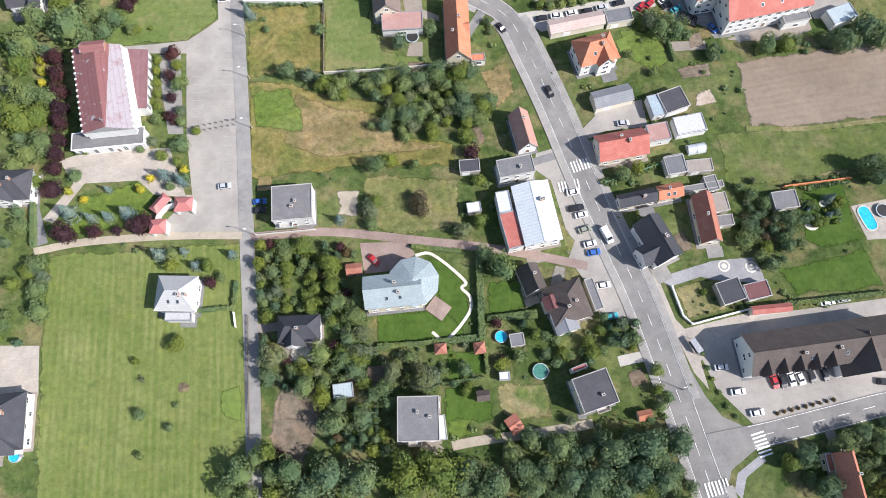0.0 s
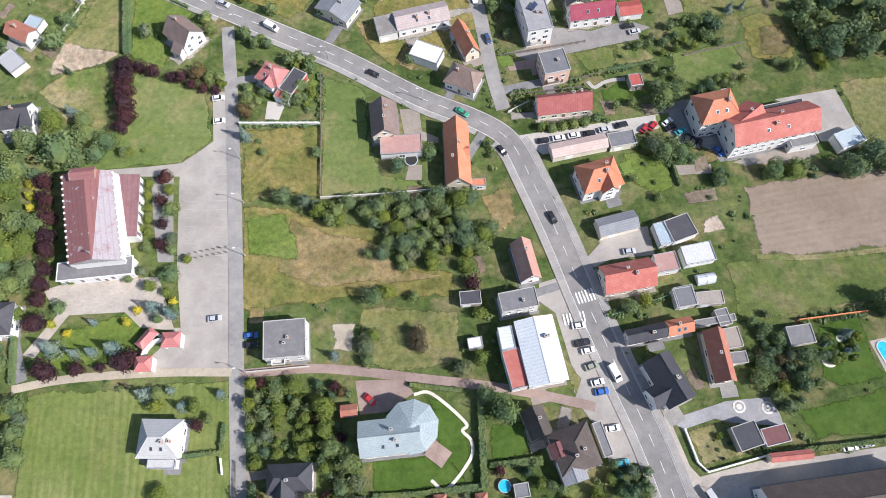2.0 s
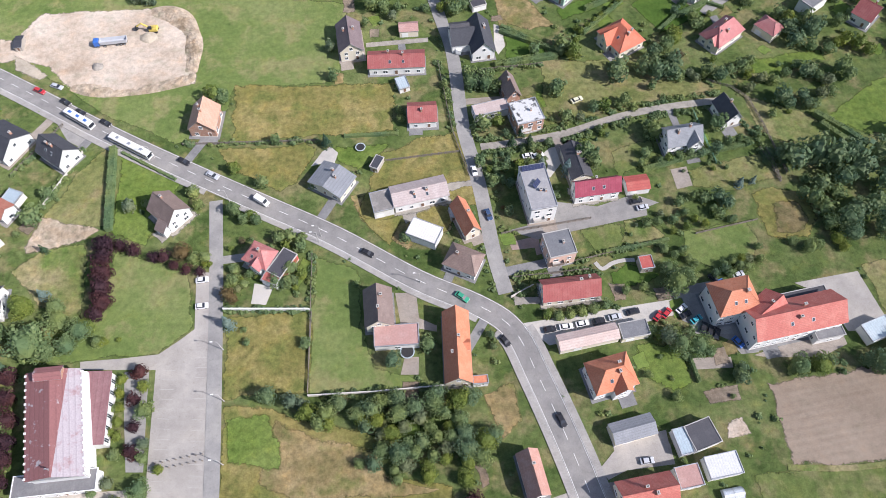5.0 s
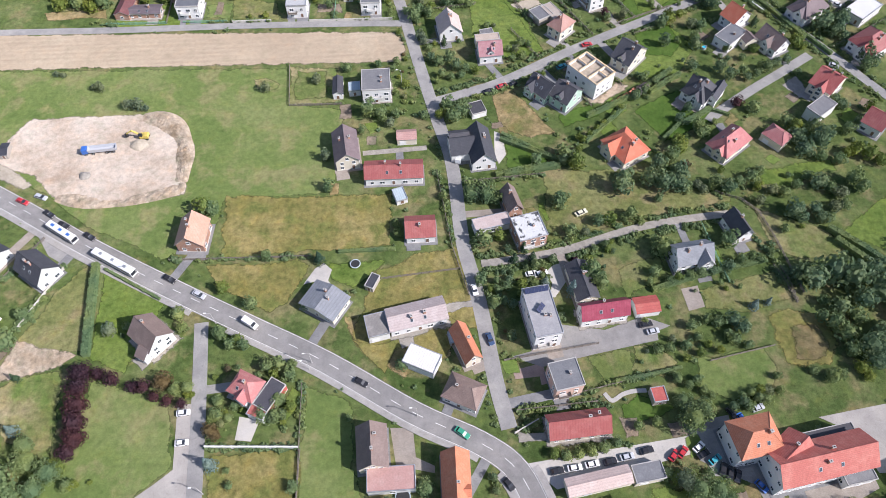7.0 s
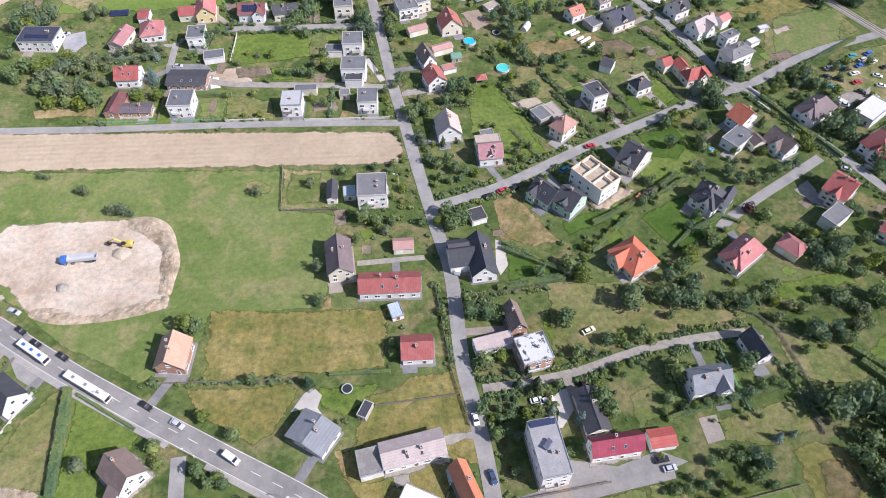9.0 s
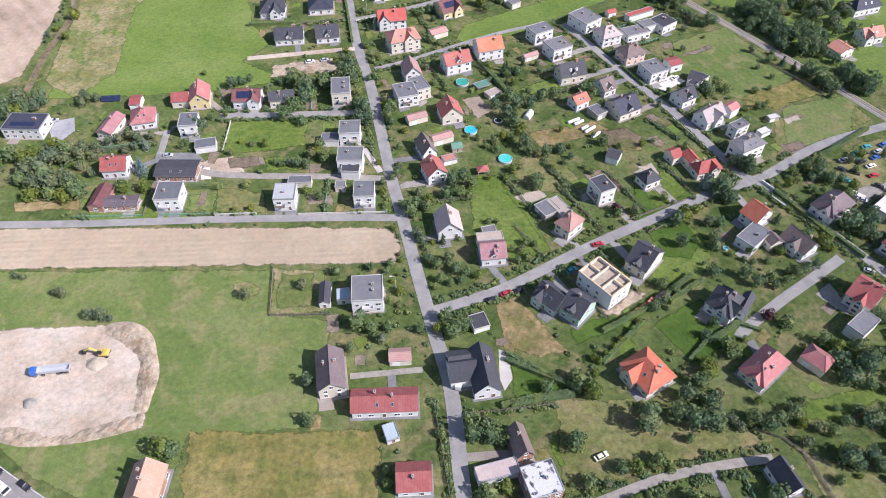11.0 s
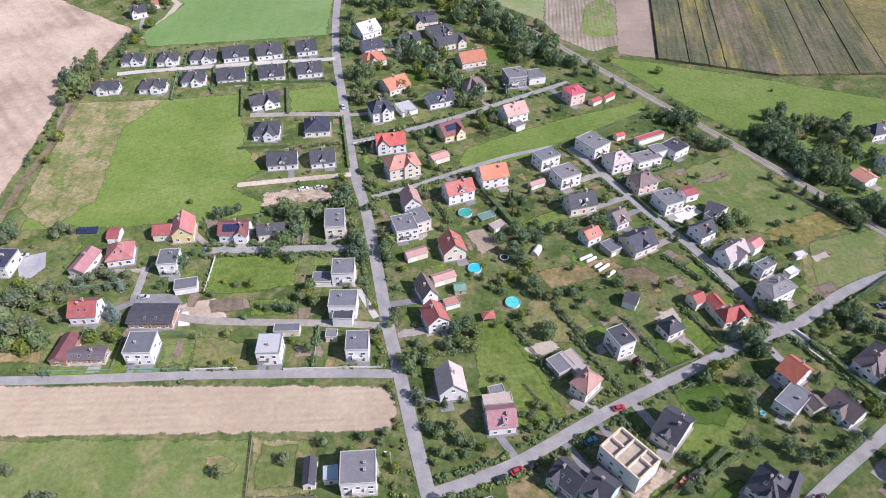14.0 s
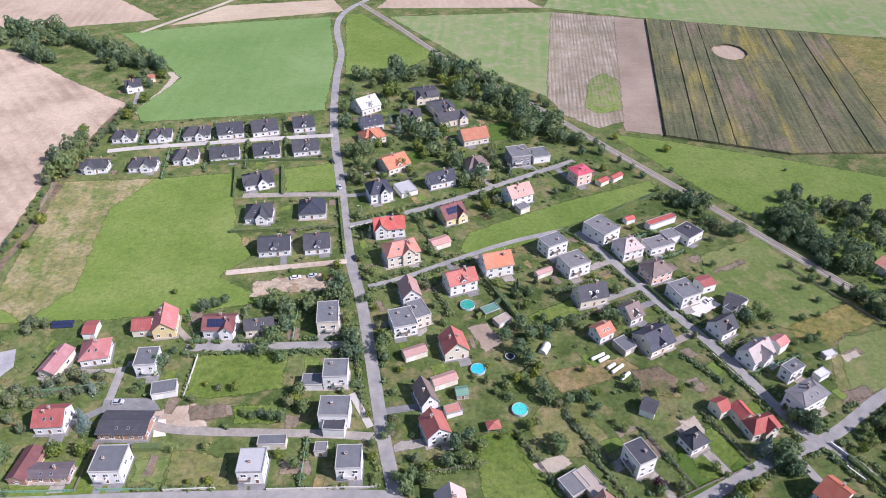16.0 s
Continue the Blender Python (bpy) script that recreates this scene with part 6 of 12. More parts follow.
patch("side_lawn", "green", [(172.8, 398.5), (213.1, 409.0), (197.9, 379.9), (164.0, 367.6)])
patch("lawn", "lush", [(92.3, 352.8), (107.6, 356.2), (116.2, 342.2), (88.5, 326.8)])
patch("garden_bed", "dirt", [(96.4, 359.8), (102.4, 361.5), (105.7, 348.7), (100.0, 345.5)])
patch("garden_bed", "soil", [(164.3, 372.4), (173.0, 372.9), (172.1, 367.4), (164.0, 365.0)])
patch("garden_bed", "dirt", [(41.4, 343.0), (52.2, 346.2), (54.7, 342.4), (44.5, 337.8)])
patch("lawn", "lush", [(13.3, 50.6), (25.9, 51.0), (26.1, 41.9), (12.8, 41.2)])
patch("garden_bed", "dirt", [(-31.3, 81.2), (-25.7, 81.4), (-25.7, 73.2), (-31.2, 73.0)])
patch("garden_terrace", "greypave", [(-46.5, 33.6), (-37.5, 33.7), (-37.8, 29.2), (-45.6, 29.5)])
patch("weed_lot", "drygrass", [(14.5, 120.9), (24.0, 124.6), (26.0, 114.1), (19.3, 108.3)])
patch("side_lawn", "lawn", [(-134.4, 347.3), (-95.6, 349.2), (-89.9, 334.2), (-127.3, 332.5)])
patch("yard_edge", "tanpave", [(61.5, 53.9), (63.8, 48.6), (66.9, 37.4), (69.2, 34.5), (89.3, 38.7), (91.4, 37.0), (76.9, 30.9), (72.4, 24.9), (73.7, 16.9), (70.1, 21.8), (66.3, 33.3), (62.3, 46.9)])
patch("meadow_patch", "bright", [(-63.8, 22.2), (-59.0, 22.8), (-58.1, 13.4), (-63.9, 15.1)])
patch("weed_lot", "drymeadow", [(-23.3, 185.0), (-15.2, 208.6), (0.0, 214.9), (13.8, 216.3), (18.1, 186.5), (10.9, 188.2), (-9.1, 183.0), (-18.8, 177.4)])
patch("weed_lot", "drymeadow", [(-23.2, 183.5), (-16.1, 181.6), (8.3, 191.3), (12.3, 188.2), (6.1, 176.4), (-9.1, 181.4), (-13.2, 171.5)])
patch("garden_bed", "soil", [(-13.0, 360.2), (-6.4, 361.5), (-5.3, 355.6), (-11.7, 354.3)])
patch("garden_bed", "soil", [(-79.3, 370.4), (-66.7, 370.8), (-65.5, 364.4), (-77.9, 364.1)])
patch("lawn", "lawn", [(-64.2, 370.7), (-47.8, 370.8), (-47.1, 362.1), (-62.7, 361.9)])
patch("garden_bed", "drygrass", [(-161.8, 346.0), (-135.9, 346.8), (-134.3, 341.1), (-160.1, 340.6)])
patch("garden_bed", "soil", [(128.7, 387.6), (135.2, 390.6), (136.8, 385.0), (130.7, 381.7)])
patch("garden_bed", "soil", [(171.3, 398.5), (179.1, 401.6), (180.1, 397.4), (172.0, 393.5)])
patch("garden_bed", "soil", [(41.3, 169.0), (47.1, 169.8), (47.5, 165.4), (41.8, 164.6)])
patch("garden_bed", "soil", [(78.9, 120.1), (88.3, 121.4), (88.5, 116.6), (80.1, 115.5)])
patch("yard_pad", "lotpave", [(49.9, 106.0), (57.4, 108.7), (66.1, 105.1), (66.5, 99.5), (50.9, 98.2)])
patch("garden_bed", "weedy", [(14.1, 20.8), (28.5, 20.2), (28.5, 11.2), (15.1, 11.4)])
patch("garden_bed", "soil", [(-29.3, 25.6), (-24.4, 26.2), (-24.1, 22.2), (-28.9, 22.1)])
patch("garden_bed", "lawn", [(-0.4, 19.8), (6.0, 19.8), (6.2, 7.1), (-0.1, 7.0)])
patch("car_yard", "weedy", [(179.1, 353.5), (188.3, 364.2), (199.1, 372.1), (219.3, 377.2), (239.8, 379.9), (218.0, 333.3), (189.1, 337.3), (181.2, 345.8)])
patch("dry_strip", "drymeadow", [(156.7, 406.4), (165.0, 413.0), (191.0, 425.3), (198.1, 417.4), (198.3, 410.4), (173.7, 402.6), (157.4, 397.3)])
patch("garden_bed", "soil", [(129.1, 453.7), (134.9, 456.6), (136.3, 452.4), (130.3, 449.6)])
patch("garden_bed", "soil", [(171.8, 391.3), (178.7, 394.3), (181.0, 391.0), (173.8, 387.3)])
patch("garden_bed", "soil", [(160.5, 369.2), (169.7, 372.5), (171.1, 368.8), (161.4, 365.3)])
patch("garden_bed", "soil", [(104.7, 378.1), (109.1, 380.1), (111.8, 373.5), (107.8, 371.5)])
patch("garden_bed", "dirt", [(93.5, 356.0), (97.1, 358.6), (104.3, 348.0), (101.8, 345.8)])
patch("garden_bed", "soil", [(128.3, 454.0), (133.2, 456.2), (135.3, 451.6), (131.1, 449.4)])
patch("garden_bed", "soil", [(137.8, 444.8), (155.1, 451.6), (155.2, 448.9), (138.1, 441.8)])
patch("drive_pad", "whitepave", [(116.7, 417.0), (128.0, 426.6), (133.5, 421.0), (121.0, 413.0)])
patch("yard_pad", "gravel", [(145.2, 289.0), (152.4, 293.7), (154.4, 285.7), (150.0, 281.0)])
patch("garden_bed", "soil", [(144.4, 282.3), (147.8, 283.9), (150.0, 281.0), (146.6, 278.9)])
patch("drive_pad", "whitepave", [(174.5, 337.9), (182.3, 342.0), (186.2, 338.2), (177.7, 332.7)])
patch("yard_pad", "asphalt", [(41.2, 177.2), (43.3, 186.1), (56.7, 183.7), (69.7, 188.0), (77.6, 184.4), (70.1, 181.4), (45.3, 176.1)])
patch("drive_pad", "concrete", [(40.5, 205.6), (43.6, 208.4), (48.7, 209.4), (50.0, 207.7), (46.5, 201.3), (42.5, 196.0), (40.7, 196.0), (42.2, 201.5)])
patch("lawn", "pasture", [(64.5, 206.7), (79.6, 210.3), (80.9, 202.4), (65.9, 195.1)])
patch("junction_corner", "asphalt", [(69.2, 22.7), (72.3, 15.4), (76.2, 9.5), (82.6, 6.2), (85.3, 1.2), (76.6, -4.8), (74.3, -10.5), (70.5, -11.2), (68.5, 3.3)])
patch("corner_footway", "greypave", [(76.5, -10.3), (78.1, -5.7), (85.5, -0.8), (86.4, -2.8), (80.4, -6.8), (78.3, -12.4)])
patch("field_margin", "dirt", [(-173.5, 674.6), (-167.7, 673.5), (-161.4, 664.5), (-165.5, 633.7), (-172.6, 607.4), (-176.5, 610.7), (-169.1, 640.0), (-167.2, 662.6)])
patch("field_margin", "soil", [(-192.5, 530.9), (-189.4, 527.8), (-187.1, 507.6), (-184.0, 488.8), (-187.0, 489.9), (-190.5, 510.4)])
patch("weed_lot", "drymeadow", [(109.7, 186.5), (117.6, 188.6), (126.7, 185.8), (128.7, 175.9), (123.6, 168.5), (111.8, 169.9), (110.0, 178.6)])
patch("weed_lot", "brownweed", [(115.6, 182.3), (123.3, 183.6), (125.8, 176.0), (121.7, 170.9), (114.0, 171.5)])
patch("plot", "meadow", [(90.6, 190.3), (90.3, 196.6), (102.4, 200.4), (118.2, 204.1), (120.6, 192.2), (104.8, 188.7)])
patch("plot", "green", [(83.7, 172.9), (104.8, 175.9), (107.2, 169.2), (104.2, 162.0), (91.3, 158.6), (82.2, 162.9)])
patch("weedy_slope", "weedy", [(116.3, 229.8), (123.2, 225.9), (135.5, 220.6), (144.7, 213.2), (138.9, 207.7), (123.7, 208.3), (119.0, 211.9), (116.9, 221.3)])
patch("lawn", "lawn", [(132.3, 245.9), (125.1, 246.2), (122.2, 239.7), (133.0, 238.0), (147.7, 245.2), (151.9, 245.1), (151.2, 249.1), (136.2, 248.4)])
patch("mown_track", "meadow", [(60.1, 228.9), (74.7, 232.3), (91.5, 235.6), (109.3, 233.9), (108.8, 231.9), (91.0, 233.1), (75.2, 229.8), (60.8, 227.0)])
patch("terrace", "concrete", [(28.2, 268.7), (31.3, 267.1), (31.8, 256.9), (28.8, 252.6), (27.6, 257.1)])
patch("drive_pad", "concrete", [(-36.1, 210.2), (-33.3, 212.2), (-30.5, 209.4), (-31.6, 205.3), (-29.7, 202.7), (-36.0, 205.1), (-39.7, 204.1)])
patch("forecourt", "asphaltold", [(-133.8, 228.9), (-126.4, 228.5), (-113.6, 219.9), (-122.2, 215.9), (-126.8, 218.7)])
patch("school_terrace", "tanyard", [(96.1, 130.0), (103.8, 132.3), (124.2, 138.1), (124.9, 132.4), (116.4, 128.8), (100.4, 129.1)])
patch("lawn", "lush", [(111.0, 75.3), (123.6, 77.6), (124.0, 71.1), (124.7, 62.0), (127.5, 59.2), (116.1, 57.3), (109.0, 59.9)])
patch("fenced_plot", "weedy", [(-52.0, 306.8), (-32.8, 305.4), (-31.5, 286.3), (-50.8, 285.8)])
patch("lawn", "pasture", [(-49.5, 304.2), (-37.5, 303.4), (-37.0, 289.2), (-49.0, 288.8)])
patch("weed_patch", "weedy", [(-66.2, 300.3), (-60.7, 301.3), (-55.5, 297.3), (-57.0, 294.1), (-64.6, 295.1)])
patch("trodden_corner", "dirt", [(-155.7, 260.3), (-150.7, 257.4), (-140.1, 249.1), (-143.8, 248.0), (-153.4, 252.8)])
patch("bare_ground", "soilbank", [(85.0, 383.8), (96.6, 385.8), (102.3, 378.5), (97.7, 371.7), (86.0, 373.5)])
patch("garden_bed", "soil", [(160.1, 371.3), (172.2, 373.8), (171.6, 368.8), (159.9, 366.4)])
patch("garden_bed", "dirt", [(170.2, 389.8), (178.1, 392.7), (178.5, 388.8), (170.7, 385.9)])
patch("plot", "meadow", [(47.2, 367.6), (64.0, 368.9), (70.1, 350.3), (60.0, 344.4), (48.9, 344.7), (41.3, 357.7)])
patch("lawn", "lawn", [(92.5, 348.1), (98.5, 349.5), (105.5, 345.5), (115.1, 347.4), (113.9, 339.7), (92.1, 328.5), (88.1, 334.5)])
patch("plot", "lawn", [(26.6, 345.4), (36.3, 353.0), (42.9, 341.8), (48.7, 327.1), (51.6, 310.8), (43.4, 319.0), (26.7, 319.5)])
patch("gate_paving", "tanpave", [(-82.9, 70.0), (-78.6, 82.2), (-64.2, 81.6), (-63.2, 70.0)])
patch("bare_patch", "soilpale", [(230.8, 717.0), (251.2, 721.5), (254.2, 704.1), (245.3, 687.7), (226.6, 690.0)])
patch("paved_yard", "greyyard", [(-111.8, 375.1), (-94.3, 374.6), (-89.7, 369.3), (-104.0, 367.1), (-111.2, 370.6)])
patch("garden_bed", "soilgrey", [(-77.4, 370.8), (-64.8, 371.0), (-64.0, 365.3), (-75.1, 365.1)])
patch("lawn", "lush", [(47.6, 589.1), (60.5, 594.3), (59.8, 572.0), (47.6, 568.7)])
patch("lawn", "lush", [(-4.3, 550.7), (5.5, 561.1), (11.9, 552.3), (0.6, 541.7)])
patch("paved_yard", "tanyard", [(-10.9, 154.8), (-4.3, 154.5), (-3.6, 146.0), (1.8, 143.3), (1.7, 141.3), (-9.2, 143.8)])
patch("drive_pad", "concrete", [(-55.3, 159.9), (-49.2, 158.6), (-51.1, 152.3), (-55.8, 152.9)])
patch("terrace", "tanyard", [(-8.1, 133.6), (-3.9, 133.5), (-4.1, 128.0), (-9.4, 128.2)])
patch("paved_yard", "brickpave", [(26.4, 171.3), (35.8, 173.3), (36.6, 166.7), (34.7, 166.2), (34.4, 169.0), (27.0, 168.4)])
patch("yard_pad", "tanyard", [(84.0, 197.5), (89.7, 198.6), (90.3, 190.7), (84.8, 189.4)])
patch("lawn", "lush", [(56.8, 159.3), (63.8, 161.8), (67.8, 160.0), (73.8, 157.6), (68.8, 154.6), (58.0, 154.5)])
patch("flower_bed", "weedy", [(65.0, 178.3), (73.8, 176.7), (77.2, 171.9), (71.7, 167.5), (63.4, 170.1)])
patch("yard_drive", "gravel", [(178.7, 338.6), (187.6, 344.6), (193.0, 343.2), (199.8, 347.5), (197.1, 341.7), (191.3, 338.8), (186.6, 335.2), (180.4, 334.2)])
patch("meadow_patch", "meadow", [(203.6, 366.3), (219.1, 372.8), (212.9, 357.6), (203.4, 356.6)])
patch("lawn", "lush", [(91.7, 321.4), (107.8, 326.5), (110.0, 314.4), (104.3, 306.4), (94.2, 308.7)])
patch("lawn", "lawn", [(95.6, 347.5), (106.7, 356.5), (114.2, 344.4), (102.4, 333.6), (96.2, 336.2)])
patch("garden_bed", "weedy", [(68.0, 46.4), (77.4, 49.3), (81.6, 45.0), (82.3, 40.2), (70.6, 37.4)])
patch("forecourt", "lotpave", [(40.8, 64.3), (45.6, 65.8), (50.9, 57.0), (54.4, 48.6), (56.8, 39.4), (51.9, 40.1), (46.0, 41.3), (43.6, 47.4), (41.0, 51.1), (39.4, 53.8), (37.4, 56.7)])
patch("yard_pad", "lotpave", [(45.5, 99.1), (50.8, 104.4), (59.9, 107.9), (65.7, 109.0), (65.9, 101.0), (54.8, 99.2), (47.4, 96.0)])
patch("car_park", "asphalt", [(74.4, 152.5), (88.5, 154.9), (88.3, 143.7), (97.2, 137.0), (97.9, 130.9), (92.4, 130.5), (89.9, 135.1), (77.0, 141.9), (75.1, 147.4)])
patch("lawn", "lawn", [(61.6, 134.3), (75.1, 135.5), (76.3, 122.2), (69.8, 120.2), (63.5, 124.0)])
patch("yard_pad", "tanyard", [(77.5, 129.9), (89.1, 129.8), (89.1, 126.5), (78.0, 126.3)])
patch("bare_patch", "sand", [(82.9, 110.9), (89.0, 111.5), (89.4, 106.5), (82.9, 105.8)])
patch("kitchen_garden", "weedy", [(90.0, 95.6), (99.8, 96.8), (99.7, 90.8), (90.1, 90.1)])
patch("weed_lot", "weedy", [(108.4, 89.4), (138.0, 92.5), (135.5, 84.0), (124.2, 80.3), (106.5, 80.0), (93.4, 83.6)])
patch("terrace", "whitepave", [(-46.8, 33.3), (-37.2, 34.3), (-36.6, 32.7), (-39.3, 29.9), (-43.2, 29.4), (-46.1, 31.6)])
patch("plant_bed", "soil", [(-47.8, 22.4), (-39.1, 22.3), (-35.6, 18.5), (-38.8, 12.8), (-47.4, 13.1)])
patch("lawn", "lush", [(0.2, 30.8), (10.6, 30.4), (10.7, 23.7), (0.9, 22.2)])
patch("lawn", "lush", [(-0.7, 19.9), (7.6, 20.1), (12.1, 15.3), (11.9, 10.9), (-0.5, 11.3)])
patch("lawn", "lawn", [(14.2, 49.6), (22.5, 50.3), (26.0, 44.1), (16.8, 41.4), (12.5, 45.1)])
patch("lawn", "green", [(-91.8, 347.7), (-80.7, 348.2), (-80.7, 338.9), (-90.4, 339.8)])
patch("drive_pad", "whitepave", [(-90.4, 364.7), (-86.7, 364.7), (-84.7, 357.4), (-89.0, 357.0)])
patch("kitchen_garden", "soil", [(-43.1, 346.0), (-33.4, 346.2), (-32.8, 340.6), (-43.3, 340.9)])
patch("lawn", "lawn", [(89.4, 312.1), (95.8, 320.1), (108.8, 324.0), (115.0, 312.6), (106.8, 298.4), (95.9, 293.8), (87.9, 297.8)])
patch("side_lawn", "green", [(135.6, 455.6), (168.2, 469.8), (188.7, 422.1), (159.8, 403.0), (139.4, 414.5), (131.0, 433.2)])
patch("bare_ground", "dugearth", [(61.3, 296.2), (65.0, 299.8), (70.6, 285.1), (79.4, 291.9), (84.0, 290.6), (72.1, 281.6), (67.4, 281.8)])
patch("lay_by", "lotpave", [(-74.1, 164.5), (-69.2, 164.3), (-67.2, 147.2), (-65.5, 131.9), (-81.7, 132.5), (-93.7, 133.0), (-104.6, 133.4), (-105.2, 136.0), (-93.4, 136.5), (-82.1, 137.4), (-76.8, 141.3), (-72.3, 145.1), (-73.2, 154.4)])
patch("church_path", "asphaltold", [(-91.3, 132.3), (-84.0, 132.0), (-83.0, 121.0), (-81.0, 103.0), (-85.9, 103.2), (-89.6, 121.3)])

# ---- roads and paths ----
main_road = road("main_road", 7.5, "asphalt", [(74.0, -25.7), (70.9, -11.8), (67.8, 1.8), (63.9, 18.9), (57.7, 43.7), (50.6, 65.0), (44.2, 84.7), (38.1, 105.5), (31.4, 125.4), (25.2, 140.8), (14.9, 149.4), (-4.1, 159.1), (-30.5, 176.0), (-56.3, 189.9), (-83.4, 204.5), (-114.2, 221.9), (-147.3, 242.4), (-174.5, 257.4), (-237.4, 285.2)])
side_road = road("side_road", 4.4, "asphaltold", [(-53.0, -18.4), (-54.4, 4.8), (-56.0, 29.9), (-58.0, 53.4), (-59.5, 71.3), (-61.7, 99.8), (-64.1, 126.4), (-67.6, 161.8), (-71.1, 191.3)])
street_north = road("street_north", 4.9, "asphaltold", [(23.8, 153.2), (21.0, 167.7), (18.7, 188.0), (16.6, 202.5), (13.5, 220.4), (11.5, 253.5), (7.0, 274.8), (1.1, 303.0), (-4.7, 333.0), (-9.5, 356.8), (-14.8, 389.6), (-21.2, 426.7), (-28.9, 460.6), (-36.9, 515.0), (-46.3, 577.3), (-50.6, 624.2), (-52.8, 670.2), (-53.0, 707.0), (-59.6, 748.5), (-61.1, 781.5), (-53.8, 810.3), (-35.7, 841.3)])
street_west = road("street_west", 3.8, "asphaltold", [(-6.8, 332.0), (-27.1, 332.8), (-78.8, 333.4), (-125.2, 332.8), (-171.6, 333.2), (-217.5, 333.2)])
street_east = road("street_east", 4.4, "asphaltold", [(6.0, 285.1), (20.0, 289.9), (35.7, 296.4), (67.2, 314.1), (101.0, 331.0), (121.7, 341.4), (148.2, 351.6), (180.4, 371.1), (223.2, 386.2), (267.8, 403.7)])
street_hill = road("street_hill", 4.2, "asphaltold", [(81.1, 475.2), (92.2, 454.7), (105.8, 425.4), (120.2, 398.4), (129.8, 375.8), (138.2, 354.1), (147.4, 345.2), (157.6, 327.8), (167.8, 310.6), (180.6, 287.6), (196.5, 260.8)])
lane_gravel = road("lane_gravel", 2.9, "gravel", [(19.4, 209.8), (27.6, 210.7), (48.2, 214.1), (69.7, 221.0), (86.8, 224.5), (107.6, 227.0)])
lane_yard = road("lane_yard", 4.0, "asphaltold", [(161.4, 305.2), (146.2, 295.3), (132.1, 286.3), (115.6, 274.7), (111.3, 270.5)])
lane_west = road("lane_west", 4.0, "asphaltold", [(-20.6, 400.4), (-46.1, 400.5), (-70.2, 400.1), (-88.9, 400.3)])
lane_estate_a = road("lane_estate_a", 4.2, "concrete", [(-47.0, 577.3), (-83.5, 573.6), (-115.8, 569.2), (-156.7, 563.7), (-174.8, 560.0)])
lane_estate_b = road("lane_estate_b", 4.0, "gravel", [(-36.2, 511.3), (-61.6, 511.7), (-88.0, 511.1)])
lane_works = road("lane_works", 3.5, "sand", [(-29.5, 454.5), (-53.2, 451.2), (-83.2, 447.1)])
lane_close = road("lane_close", 2.8, "asphaltold", [(-18.6, 436.0), (-1.8, 442.7), (16.3, 452.2), (46.7, 467.2), (78.6, 478.3)])
lane_upper = road("lane_upper", 3.6, "asphaltold", [(-30.5, 482.8), (-7.9, 491.3), (21.2, 504.8), (52.7, 522.6), (81.5, 538.4), (92.2, 544.5)])
path_dirt = road("path_dirt", 2.4, "dirt", [(-123.6, 65.6), (-108.5, 68.0), (-82.8, 68.9), (-60.7, 68.2)])
path_brick = road("path_brick", 2.7, "brickpave", [(-58.0, 67.6), (-38.1, 68.4), (-24.3, 67.1), (-3.8, 63.9), (10.6, 61.8), (28.2, 58.2), (43.0, 54.3)])
road_hotel = road("road_hotel", 6.5, "asphalt", [(71.4, 1.7), (86.6, 4.1), (107.8, 8.3), (122.3, 11.2), (144.0, 14.3)])
path_garden = road("path_garden", 0.9, "whitepave", [(-8.2, 59.8), (-3.0, 59.8), (6.2, 51.4), (5.2, 49.2), (7.6, 46.2), (6.9, 41.3), (0.1, 33.9), (-3.9, 36.4)])
drive_a = road("drive_a", 3.5, "gravel", [(-93.2, 363.1), (-77.8, 359.4), (-33.1, 357.0), (-10.8, 355.0)])
drive_b = road("drive_b", 3.0, "concrete", [(49.1, 25.8), (58.2, 27.4)])
drive_c = road("drive_c", 2.6, "dirt", [(0.6, 4.3), (8.4, 5.5), (25.8, 7.1), (40.1, 8.9)])
drive_d = road("drive_d", 3.0, "asphaltold", [(-109.8, 374.1), (-110.4, 390.4)])
drive_e = road("drive_e", 2.2, "gravel", [(-21.5, 259.7), (2.4, 261.5)])
drive_f = road("drive_f", 2.6, "concrete", [(-21.5, 375.0), (-13.9, 359.4)])
track_far = road("track_far", 4.0, "dirt", [(-214.9, 752.2), (-199.2, 775.5), (-164.0, 825.9), (-150.3, 858.1)])
ditch_bank = road("ditch_bank", 3.5, "soilbank", [(-181.7, 619.2), (-187.1, 595.6), (-187.3, 526.9), (-184.6, 485.9), (-186.0, 454.0), (-184.4, 420.8)])
track_field = road("track_field", 1.6, "weedy", [(97.3, 97.4), (115.0, 96.6), (141.9, 98.6)])
garden_path = road("garden_path", 1.3, "concrete", [(53.1, 162.9), (55.1, 160.5), (58.5, 162.3), (62.0, 163.2), (65.9, 163.3)])


def nearest_length(line, x, y):
    best, run, at = 1e9, 0.0, 0.0
    for a, b in zip(line, line[1:]):
        d = math.hypot(a.x - x, a.y - y)
        if d < best:
            best, at = d, run
        run += (b - a).length
    return at


